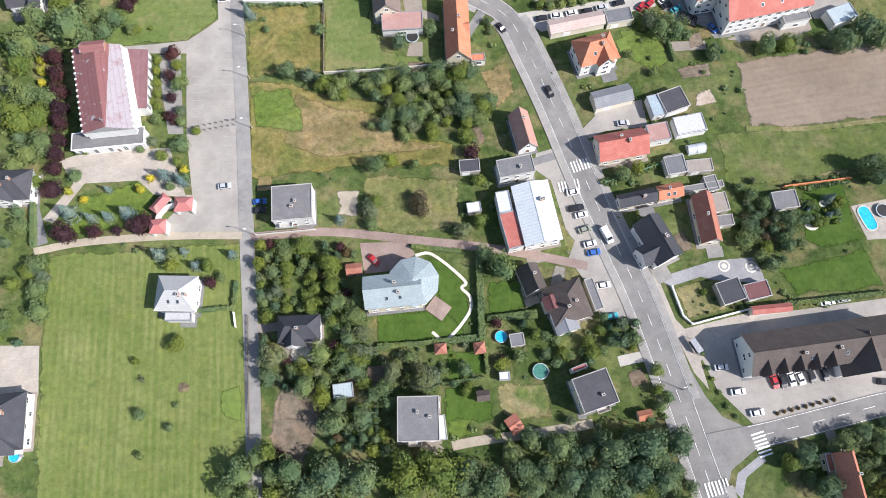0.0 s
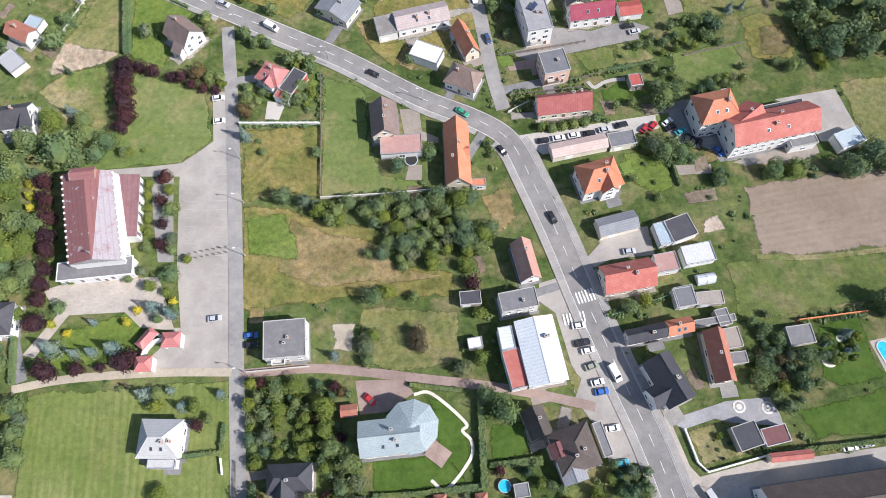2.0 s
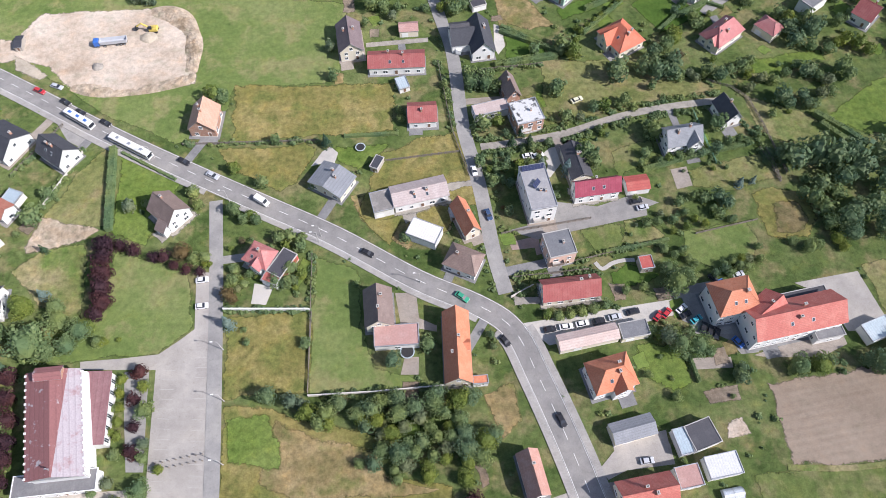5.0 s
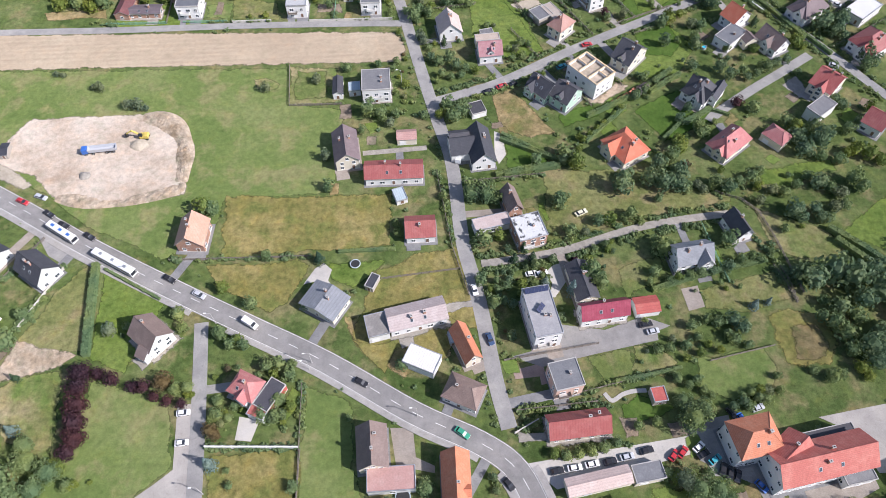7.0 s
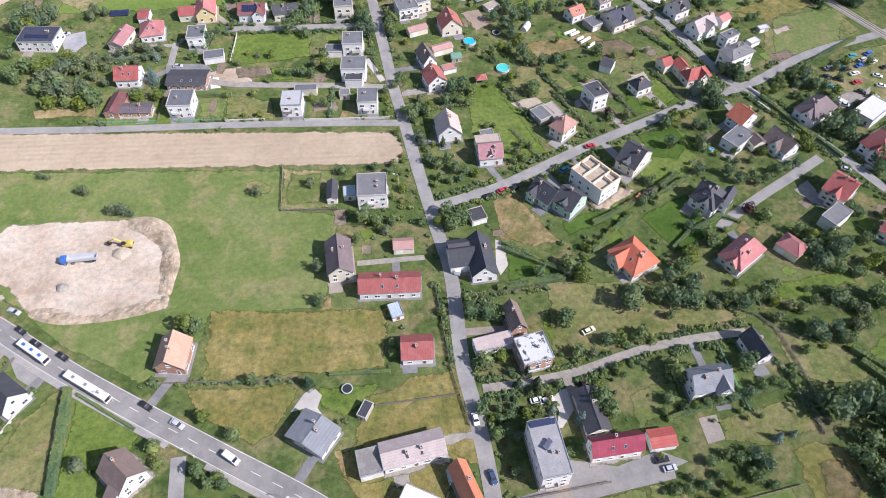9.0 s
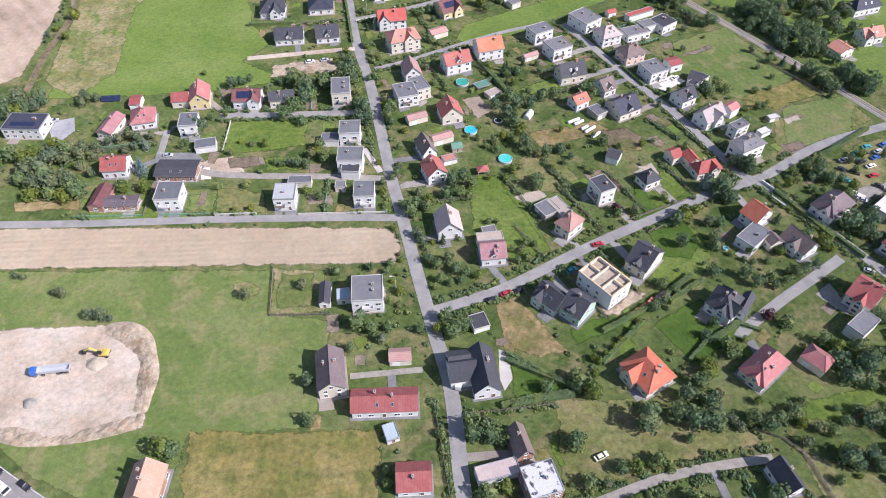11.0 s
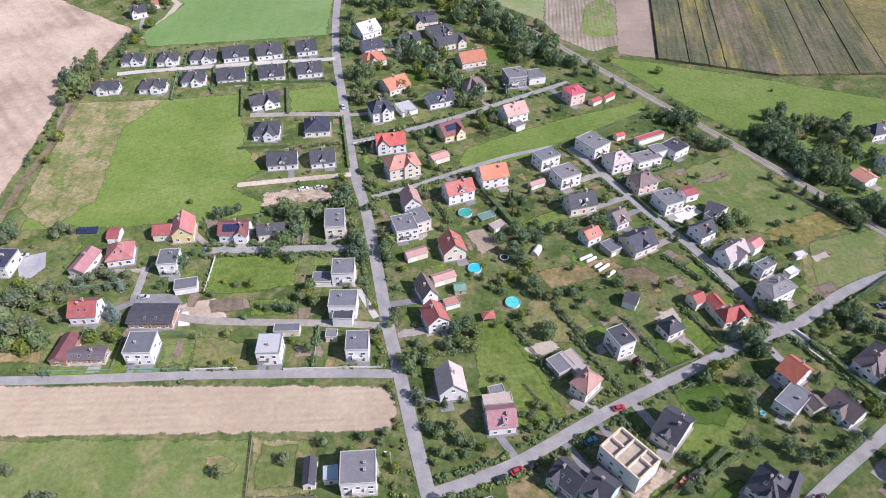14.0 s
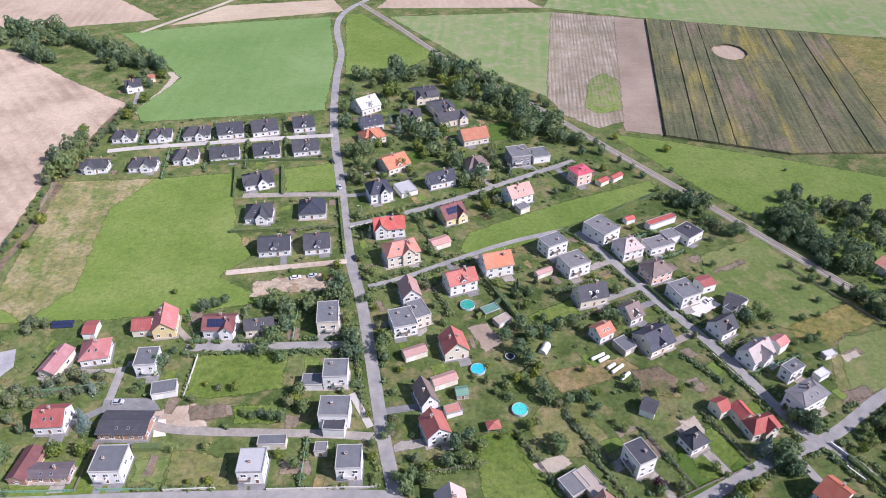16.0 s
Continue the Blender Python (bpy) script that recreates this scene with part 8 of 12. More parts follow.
house(15.5, 365.1, 6.2, 4.1, 17.4, 2.512, "flat", "salmon", "white", 0.0, "shed")
house(-0.4, 428.4, 8.7, 11.0, 13.2, 4.718, "gy", "pink", "white", 4.4, "house")
house(-4.6, 456.2, 16.4, 11.7, 18.0, 6.224, "hip", "salmon", "cream", 3.9, "house")
house(-10.7, 476.7, 15.3, 10.3, 8.7, 5.230, "gx", "redbright", "white", 4.4, "house")
house(-16.7, 508.9, 12.6, 12.1, 18.4, 5.736, "hip", "navy", "white", 4.9, "house")
house(-3.0, 513.7, 9.5, 10.7, 26.0, 3.042, "flat", "pale", "white", 0.0, "garage")
house(15.6, 521.3, 15.2, 9.8, 20.9, 3.748, "gx", "navy", "white", 4.4, "house", "dormer")
house(-10.0, 539.8, 14.7, 14.9, 32.4, 3.700, "gx", "orange", "cream", 3.9, "house", "dormer")
house(-23.4, 571.5, 14.3, 12.0, 25.0, 3.706, "hip", "orange", "cream", 3.9, "house")
house(-24.8, 587.4, 13.6, 12.5, 21.4, 4.212, "gx", "navy", "white", 3.9, "house")
house(-29.4, 612.4, 14.9, 15.1, 35.9, 4.218, "gx", "palegrey", "white", 4.9, "house", "dormer")
house(7.6, 629.4, 16.6, 18.0, 17.2, 4.024, "gx", "graphite", "cream", 3.0, "house")
house(18.0, 609.1, 13.4, 17.2, 23.8, 4.030, "gx", "graphite", "cream", 3.0, "house")
house(24.4, 594.5, 18.9, 12.3, 20.5, 4.036, "gx", "graphite", "cream", 3.0, "house")
house(-0.8, 598.2, 12.9, 11.7, 13.0, 4.042, "gx", "graphite", "cream", 3.0, "house")
house(36.3, 570.3, 16.5, 13.2, 18.7, 3.748, "gx", "orange", "cream", 4.4, "house")
house(35.9, 537.8, 12.8, 11.1, 18.5, 3.700, "hip", "umber", "white", 3.9, "house")
house(60.1, 544.0, 11.4, 12.5, 12.7, 7.006, "flat", "slate", "slatewall", 0.0, "house")
house(72.4, 547.8, 10.2, 11.2, 13.5, 4.012, "flat", "slate", "white", 0.0, "annex")
house(91.2, 523.1, 10.4, 9.9, 25.6, 7.018, "hip", "hotpinkbright", "pink", 1.5, "house")
house(103.1, 519.9, 7.0, 4.7, 34.3, 2.524, "gx", "redbright", "cream", 1.0, "shed")
house(111.4, 524.1, 8.5, 4.1, 37.3, 2.530, "gx", "redbright", "cream", 1.0, "shed")
house(55.0, 505.0, 13.6, 12.0, 24.5, 5.236, "gx", "pink", "white", 4.4, "house")
house(56.6, 494.5, 6.0, 5.3, 29.5, 3.042, "flat", "slate", "cream", 0.0, "shed")
house(19.8, 489.4, 12.5, 13.6, 26.9, 3.748, "gx", "maroon", "yellow", 4.4, "house", "solar")
house(13.7, 465.8, 9.6, 6.3, 26.3, 3.000, "gx", "pink", "cream", 1.0, "shed")
house(38.5, 447.1, 13.7, 11.5, 14.8, 5.706, "gx", "orange", "white", 4.4, "house")
house(21.6, 435.4, 13.7, 10.5, 20.0, 5.712, "gx", "red", "white", 3.9, "house", "dormer")
house(66.4, 460.7, 11.2, 8.8, 26.7, 6.518, "flat", "slate", "white", 0.0, "house")
house(73.6, 445.9, 11.3, 10.4, 24.6, 6.524, "flat", "slate", "white", 0.0, "house")
house(91.9, 472.1, 11.5, 13.8, 35.6, 6.530, "flat", "slate", "white", 0.0, "house")
house(101.4, 457.9, 12.0, 10.9, 20.9, 5.236, "hip", "palepink", "white", 3.9, "house")
house(109.7, 440.6, 12.2, 10.5, 23.9, 5.242, "hip", "umber", "pink", 3.4, "house")
house(116.9, 461.4, 13.6, 8.3, 19.6, 4.048, "flat", "slate", "white", 0.0, "house")
house(123.9, 467.2, 7.8, 6.9, 22.7, 4.500, "flat", "slate", "white", 0.0, "annex")
house(133.4, 469.7, 11.0, 10.2, 34.5, 4.506, "flat", "graphite", "white", 0.0, "house")
house(123.5, 480.6, 17.2, 3.8, 25.9, 3.512, "flat", "redbright", "white", 0.0, "shed")
house(108.5, 483.4, 5.5, 4.0, 23.2, 2.518, "gx", "redbright", "white", 1.0, "shed")
house(117.4, 425.2, 10.0, 11.1, 22.0, 6.024, "flat", "slate", "white", 0.0, "house")
house(129.3, 432.1, 7.2, 7.2, 21.0, 4.030, "gx", "crimson", "white", 1.0, "annex")
house(127.0, 404.2, 9.6, 9.2, 29.2, 4.236, "gx", "graphite", "white", 3.9, "house", "dormer")
house(134.6, 389.1, 12.8, 9.3, 32.9, 4.242, "gx", "palepink", "white", 4.4, "house")
house(146.2, 394.3, 6.3, 5.8, 33.0, 4.548, "gx", "pinkred", "white", 1.5, "shed")
house(138.0, 418.0, 12.9, 4.0, 36.2, 3.000, "flat", "graphite", "white", 0.0, "shed")
house(77.0, 425.4, 13.7, 9.9, 15.4, 4.206, "gx", "graphite", "cream", 4.9, "house", "dormer")
house(91.6, 414.0, 7.7, 10.1, 28.1, 3.712, "gx", "umber", "white", 3.9, "house", "dormer")
house(77.3, 403.0, 8.3, 7.8, 30.7, 4.018, "gx", "brick", "white", 2.5, "house")
house(97.1, 398.0, 12.9, 12.4, 27.4, 3.724, "gx", "navy", "cream", 4.4, "house", "dormer")
house(84.9, 395.7, 5.9, 7.4, 30.1, 3.030, "flat", "slate", "tan", 0.0, "shed")
house(143.3, 365.1, 14.0, 9.1, 27.4, 7.536, "hip", "slate", "white", 1.6, "house")
house(144.7, 379.4, 8.0, 5.1, 28.9, 6.042, "flat", "slate", "white", 0.0, "house")
house(123.2, 354.6, 12.2, 7.3, 16.8, 3.748, "hip", "redbright", "cream", 3.5, "house")
house(118.2, 359.9, 5.9, 7.0, 17.8, 4.300, "gy", "redbright", "cream", 2.2, "annex")
house(111.7, 363.2, 5.3, 6.5, 24.6, 4.006, "gx", "redbright", "cream", 2.0, "annex")
house(156.7, 378.9, 6.0, 3.6, 28.0, 2.512, "flat", "white", "white", 0.0, "shed")
house(76.2, 341.4, 9.2, 7.2, -66.9, 7.518, "flat", "graphite", "white", 0.0, "house")
house(97.5, 349.0, 8.4, 7.6, 26, 3.7, "hip", "graphite", "white", 3.0, "house", "plain")
house(86.2, 364.0, 5.8, 6.7, -30.6, 3.530, "gx", "graphite", "white", 1.5, "shed")
house(53.2, 333.1, 7.8, 7.6, -59.9, 3.036, "flat", "slate", "tan", 0.0, "shed")
house(58.2, 333.8, 10.3, 5.6, -59.7, 3.042, "flat", "tan", "tan", 0.0, "shed")
house(134.9, 326.1, 8.3, 11.4, -57.2, 4.748, "gx", "vermilion", "white", 4.4, "house")
house(129.8, 314.5, 7.8, 12.1, -50.4, 4.500, "flat", "slate", "white", 0.0, "house")
house(146.5, 311.1, 11.9, 9.0, -61.8, 3.706, "gx", "umber", "white", 4.4, "house")
house(137.0, 312.6, 5.2, 6.2, -70.6, 3.512, "gx", "umber", "cream", 2.0, "annex")
house(167.2, 330.3, 10.6, 15.7, -56.7, 4.218, "hip", "plumgrey", "white", 4.4, "house")
house(191.1, 329.4, 8.9, 15.3, -52.9, 4.024, "flat", "white", "white", 0.0, "hall")
house(185.9, 307.5, 12.3, 14.7, -57.3, 4.730, "hip", "crimson", "white", 3.9, "house")
house(172.4, 265.2, 8.4, 11.0, -45.1, 4.236, "gx", "crimson", "white", 3.9, "house")
house(247.8, 483.1, 17.9, 8.7, 17.3, 4.242, "hip", "navy", "white", 4.4, "house")
house(217.8, 441.7, 10.8, 8.9, 25.2, 4.048, "gy", "salmon", "white", 2.5, "house")
house(238.2, 454.4, 12.4, 9.3, 12.8, 4.200, "gx", "salmon", "white", 3.9, "house")
house(137.9, 420.6, 7.1, 8.7, -31.0, 3.006, "gx", "graphite", "white", 2.0, "shed")
house(-168.9, 573.7, 13.8, 9.0, 7.7, 3.212, "hip", "graphite", "white", 3.5, "bungalow")
house(-148.3, 575.0, 13.2, 11.6, 11.2, 3.218, "hip", "graphite", "white", 3.5, "bungalow")
house(-127.5, 577.6, 16.0, 11.9, 9.2, 3.224, "hip", "graphite", "white", 3.5, "bungalow")
house(-108.4, 580.8, 15.5, 14.9, 12.3, 3.430, "gx", "graphite", "white", 4.0, "bungalow", "dormer")
house(-88.8, 584.2, 15.9, 16.1, 14.9, 3.436, "gx", "graphite", "white", 4.0, "bungalow", "dormer")
house(-66.0, 588.3, 13.1, 14.6, 12.0, 3.442, "gx", "graphite", "white", 4.0, "bungalow", "dormer")
house(-173.5, 539.5, 14.5, 9.3, 3.8, 3.248, "hip", "graphite", "white", 3.5, "bungalow")
house(-147.8, 541.1, 15.4, 10.3, 5.8, 3.200, "hip", "graphite", "white", 3.5, "bungalow")
house(-126.9, 549.9, 13.9, 12.2, 9.4, 3.206, "hip", "graphite", "white", 3.5, "bungalow")
house(-105.5, 552.0, 16.5, 13.3, 10.1, 3.412, "gx", "graphite", "white", 4.0, "bungalow", "dormer")
house(-82.8, 555.6, 15.0, 15.0, 11.4, 3.418, "gx", "graphite", "white", 4.0, "bungalow", "dormer")
house(-61.1, 559.3, 15.3, 14.1, 11.4, 3.424, "gx", "graphite", "white", 4.0, "bungalow", "dormer")
house(-81.8, 522.9, 15.9, 12.5, 17.6, 3.430, "hip", "graphite", "white", 4.0, "bungalow")
house(-75.7, 492.0, 13.9, 13.2, 4.9, 3.436, "hip", "graphite", "white", 4.0, "bungalow")
house(-49.8, 495.2, 13.6, 13.8, 5.2, 3.442, "hip", "navy", "white", 4.0, "bungalow")
house(-63.7, 464.7, 15.1, 12.7, 5.3, 3.448, "gx", "graphite", "white", 3.5, "bungalow", "dormer")
house(-44.2, 466.2, 12.4, 13.2, 6.8, 3.400, "gx", "graphite", "white", 4.0, "bungalow", "dormer")
house(-186.3, 644.9, 10.6, 12.2, 24.2, 4.006, "gx", "graphite", "white", 3.0, "house")
house(-178.8, 659.4, 4.8, 7.8, 22.7, 3.012, "gx", "brick", "cream", 1.5, "shed")
house(29.3, 357.5, 5.1, 4.1, 8.3, 2.418, "pyr", "red", "tan", 1.2, "gazebo")
house(19.0, 373.3, 4.8, 4.8, 9.7, 2.424, "gx", "greenroof", "tan", 1.2, "shed")
house(33.5, 418.2, 7.5, 4.6, 27.4, 2.430, "flat", "greenroof", "tan", 0.0, "gazebo")
house(38.0, 411.9, 7.0, 4.4, 32.5, 2.336, "flat", "tan", "tan", 0.0, "shed")
house(59.6, 442.7, 8.5, 3.8, 27.2, 2.442, "gx", "pink", "cream", 1.0, "shed")
house(29.1, 322.5, 5.5, 3.7, 13.2, 2.348, "flat", "slate", "tan", 0.0, "shed")
house(164.8, 389.4, 5.6, 2.9, 17.1, 2.200, "flat", "palegrey", "tan", 0.0, "shed")
house(99.5, 140.9, 9.8, 11.2, -53.3, 8.006, "gy", "red", "white", 3.5, "school")
house(72.8, 85.0, 5.8, 6.4, 9, 2.7, "flat", "slats", "tan", 0.0, "shed")
house(88.6, 287.8, 4.6, 3.2, 33, 2.2, "gx", "brown", "tan", 0.7, "shed")
# unidentified long dark object beside the site; the shed is a stand-in
house(-154.5, 265.4, 3.2, 6.4, 4, 2.2, "gx", "graphite", "tan", 0.7, "shed")


# ---- the church ----
def church():
    """A church whose nave stands askew to its front, with a side aisle and a low flat porch."""
    top = base_empty("church", pose(-104.2, 116.2, 0, 0, 0, 3.9), "White church with a faded red sheet-metal roof and grey flat porch", "church")
    BLOCKS.append((-103.0, 114, 28, 36, 3.9))
    lean = lambda u, v, z: (u - 0.16 * v, v, z)
    n = Shape()
    gable = [(-7.3, -0.4), (7.3, -0.4), (7.3, 8.8), (0, 11.2), (-7.3, 8.8)]
    n.solid([[lean(u, v, z) for u, z in gable] for v in (-15.6, 13.9)])
    part("nave", n.mesh("nave", M["w_white"]), top, "white rendered nave")
    r = Shape()
    rise = lambda u: 11.6 - 2.6 * abs(u) / 7.8
    for a, b, c, d, slot in ((-7.8, -7.8, 0, 0, 0), (0, 0, 4.6, 0.4, 0), (4.6, 0.4, 7.8, 7.8, 2)):
        r.face([lean(a, 14.3, rise(a)), lean(b, -16.0, rise(b)), lean(d, -16.0, rise(d)), lean(c, 14.3, rise(c))], slot)
    under = [lean(-7.8, 14.3, 8.75), lean(-7.8, -16.0, 8.75), lean(7.8, -16.0, 8.75), lean(7.8, 14.3, 8.75)]
    r.face(under, 1)
    r.face([lean(-7.8, 14.3, 9.0), lean(-7.8, -16.0, 9.0), under[1], under[0]], 1)
    r.face([lean(7.8, -16.0, 9.0), lean(7.8, 14.3, 9.0), under[3], under[2]], 1)
    for v, side in ((-16.0, (0.4,)), (14.3, (4.6,))):
        r.face([lean(-7.8, v, 8.75), lean(-7.8, v, 9.0), lean(0, v, 11.6), lean(side[0], v, rise(side[0])), lean(7.8, v, 9.0), lean(7.8, v, 8.75)], 1)
    part("roof", r.mesh("roof", M["church"], M["metal"], M["churchpale"]), top, "faded red sheet roof, pale where worn")
    b = Shape()
    b.box(-0.3, 0, 6.0, 0.3, 0.6, 9.3)
    butt = b.mesh("buttress", M["w_white"])
    for k in range(15):
        v = -15.6 + 2.05 * k
        for side in (-7.7, 7.85):
            part("buttress", butt, top, "", pose(side - 0.16 * v, v, 0))
    w = Shape()
    w.solid([[(4.5, v, -0.4), (12.2, v, -0.4), (12.2, v, 5.0), (4.5, v, 6.8)] for v in (-6.8, 13.8)])
    part("aisle", w.mesh("aisle", M["w_white"]), top, "low white side aisle")
    ar = Shape()
    slope_slab(ar, [(4.6, -7.1, 7.0), (12.6, -7.1, 5.2), (12.6, 14.1, 5.2), (4.6, 14.1, 7.0)], 0.2)
    part("aisle_roof", ar.mesh("aisle_roof", M["aislered"]), top, "dull red aisle roof")
    wall = Shape()
    wall.solid([[lean(7.5, v, 5.5), lean(8.9, v, 5.5), lean(8.9, v, 7.6), lean(7.5, v, 8.9)] for v in (-13.0, 13.6)])
    part("parapet", wall.mesh("parapet", M["w_white"]), top, "white sloping parapet beside the roof")
    f = Shape()
    f.box(-10.6, -18.6, -0.4, 11.4, -13.4, 4.1)
    part("porch", f.mesh("porch", M["w_white"]), top, "white entrance porch")
    fr, _ = roof_shape("flat", 22.6, 5.9, 4.4, 0)
    part("porch_roof", fr.mesh("porch_roof", M["slate"], M["frame"]), top, "grey flat porch roof with a white rim", pose(0.4, -16.0, 0))
    b = Shape()
    b.box(-3.6, 11.0, 8.8, 3.6, 14.4, 11.6)
    part("bell_block", b.mesh("bell_block", M["w_brickwall"]), top, "red brick block over the choir", pose(-2.2, 0, 0))
    br, _ = roof_shape("gx", 7.8, 4.0, 11.6, 1.0)
    part("bell_roof", br.mesh("bell_roof", M["church"], M["metal"], M["church"]), top, "", pose(-2.2, 12.7, 0))
    for k in range(6):
        part("window", window_mesh(1.2, 3.0), top, "", pose(12.21, -5.4 + 3.4 * k, 1.2, 0, 0, 90))
    for k in range(5):
        part("window", window_mesh(1.2, 2.6), top, "", pose(-8.8 + 4.6 * k, -18.61, 0.6))
    part("door", door_mesh(), top, "", pose(2.6, -18.61, 0))
    cr = Shape()
    cr.solid([[(q + 2.2, y, z) for q, z in ((-0.1, 11.4), (0.1, 11.4), (0.1, 12.9), (0.6, 12.9), (0.6, 13.1), (0.1, 13.1), (0.1, 14.0), (-0.1, 14.0), (-0.1, 13.1), (-0.6, 13.1), (-0.6, 12.9), (-0.1, 12.9))] for y in (-14.2, -14.0)])
    part("cross", cr.mesh("cross", M["metal"]), top)


church()


def gate_house():
    """Curved white gateway with red roofs before the church."""
    top = base_empty("gateway", pose(-82.5, 75.5, 0), "White arched gateway with three red hipped roofs", "gateway")
    BLOCKS.append((-82.5, 75.5, 16, 16, 0))
    for x, y, w, d, turn, roof_h in ((-2.6, 2.9, 6.4, 3.4, 52, 3.4), (4.6, 2.2, 5.6, 4.6, 0, 3.6), (-2.6, -4.6, 5.0, 4.6, 0, 3.6)):
        r, _ = roof_shape("hip", w, d, roof_h, 1.3)
        part("roof", r.mesh("roof", M["pinkred"], M["metal"], M["pinkred"]), top, "rose red roof", pose(x, y, 0, 0, 0, turn))
        for px in (-w / 2 + 0.5, w / 2 - 0.5):
            s = Shape()
            s.box(px - 0.35, -d / 2 + 0.35, -0.2, px + 0.35, d / 2 - 0.35, roof_h - 0.1)
            part("pier", s.mesh("pier", M["w_white"]), top, "white pier", pose(x, y, 0, 0, 0, turn))
    a = Shape()
    arc = [Vector((5.5 * math.cos(radians(t)) + 1.6, 5.5 * math.sin(radians(t)) - 2.6)) for t in range(85, 200, 8)]
    ribbon(a, arc, 0.25, -0.25, -0.1, 2.6)
    part("screen_wall", a.mesh("screen_wall", M["w_white"]), top, "curved white screen wall")


gate_house()


def round_wing():
    """The rounded end of the blue-grey villa."""
    top = base_empty("villa_wing", pose(-8.6, 50.0, 0, 0, 0, 12), "Rounded cream villa wing with a faceted blue-grey roof", "villa")
    BLOCKS.append((-8.6, 50, 13, 13, 0))
    n = 10
    ring = lambda q, z: [(q * math.cos(6.2832 * i / n), q * math.sin(6.2832 * i / n), z) for i in range(n)]
    s = Shape()
    s.solid([ring(6.2, -0.3), ring(6.2, 6.9)])
    part("wall", s.mesh("wall", M["w_cream"]), top)
    r = Shape()
    r.solid([ring(7.5, 6.75), ring(7.5, 6.95), ring(3.2, 8.7), ring(0.15, 9.8)])
    for i in range(n):
        q = 6.2832 * i / n
        across = Vector((-math.sin(q), math.cos(q), 0)) * 0.05
        c, e = Vector((7.5 * math.cos(q), 7.5 * math.sin(q), 6.95)), Vector((3.2 * math.cos(q), 3.2 * math.sin(q), 8.7))
        up = Vector((0, 0, 0.05))
        r.solid([[c + across, c, c - across, c + up], [e + across, e, e - across, e + up]])
    part("roof", r.mesh("roof", M["bluegrey"]), top, "faceted blue-grey sheet roof")
    for k in (-75, -45, -15, 15):
        for z in (1.0, 3.9):
            part("window", window_mesh(1.2, 1.3), top, "", pose(0, 0, 0, 0, 0, k + 90) @ pose(0, -6.03, z))
    t = Shape()
    t.box(-2.5, -3, -0.1, 2.5, 3, 0.5)
    part("terrace", t.mesh("terrace", M["brickpave"]), top, "pink paved terrace", pose(5.2, -8.0, 0, 0, 0, 40))


round_wing()


def hotel_gable():
    """The cross wing of the hotel with its steep gable to the car park."""
    top = base_empty("hotel_wing", pose(115.5, 24.6, 0, 0, 0, 5.7), "White hotel wing with a steep brown gable", "hotel")
    BLOCKS.append((115.5, 24.6, 14, 12, 5.7))
    w = wall_shape("gy", 13.5, 11.0, 4.6, 7.2, 0.5)
    part("wall", w.mesh("wall", M["w_white"], M["w_pale"]), top)
    r, _ = roof_shape("gy", 13.5, 11.0, 4.6, 7.2)
    part("roof", r.mesh("roof", M["brown"], M["metal"], M["brown"]), top, "steep brown tiled roof")
    for x in (-3.6, 0, 3.6):
        for z in (0.9, 3.6):
            part("window", window_mesh(1.7, 1.3), top, "", pose(x, -5.02, z))


hotel_gable()

# ---- walls, hedges ----
hedge(1.6, 1.1, [(-20.5, 32.0), (10.8, 34.7)])
hedge(1.6, 1.1, [(11.2, 31.3), (11.5, 23.7)])
hedge(1.2, 0.8, [(-1.6, 21.4), (10.8, 22.6)])
hedge(1.8, 1.3, [(12.6, 39.6), (26.8, 41.0)])
hedge(1.5, 0.9, [(76.6, 130.0), (77.9, 122.2)])
hedge(2.2, 2.4, [(-93.9, 352.1), (-79.0, 352.2)])
hedge(2.2, 2.0, [(10.8, 60.0), (10.4, 33.8)])
hedge(1.4, 1.2, [(-19.8, 32.9), (9.9, 33.4)])
hedge(2.4, 2.4, [(-109.2, 214.3), (-104.9, 180.8)])
hedge(1.2, 1.0, [(-106.1, 212.4), (-85.7, 200.2)])
hedge(1.6, 1.2, [(-112.7, 544.8), (-79.2, 547.4), (-44.3, 548.1)])
hedge(1.6, 1.2, [(-97.2, 539.6), (-92.3, 509.6)])
hedge(1.6, 1.2, [(-71.8, 540.4), (-67.5, 511.8)])
hedge(1.8, 1.6, [(-87.6, 478.3), (-62.7, 479.6)])
hedge(1.6, 1.2, [(-37.6, 507.5), (-30.9, 460.0)])
hedge(1.6, 1.2, [(-118.7, 567.9), (-114.9, 546.1)])
hedge(1.6, 1.2, [(-96.3, 571.0), (-93.3, 548.3)])
hedge(1.6, 1.2, [(-74.8, 573.4), (-71.2, 549.2)])
hedge(1.8, 1.6, [(149.1, 342.5), (162.4, 314.8)])
hedge(1.8, 1.8, [(30.2, 264.3), (53.2, 251.8)])
hedge(2.0, 2.0, [(30.2, 246.9), (50.9, 250.3)])
hedge(1.6, 1.4, [(12.2, 39.6), (26.8, 39.8)])
hedge(1.8, 1.6, [(-125.9, 85.1), (-123.5, 67.0)])
hedge(2.0, 1.6, [(27.7, 414.4), (40.8, 427.2)])
hedge(2.4, 2.0, [(33.5, 439.0), (44.8, 413.9)])
hedge(1.8, 1.4, [(49.5, 387.5), (41.3, 380.3)])
hedge(1.2, 1.2, [(-28.5, 216.2), (-9.3, 216.6)])
hedge(1.5, 1.2, [(-72.9, 45.1), (-61.8, 45.9), (-61.4, 53.6)])
hedge(1.6, 1.4, [(63.3, 469.2), (129.2, 508.2)])
hedge(1.8, 1.8, [(164.6, 355.6), (205.4, 381.0)])
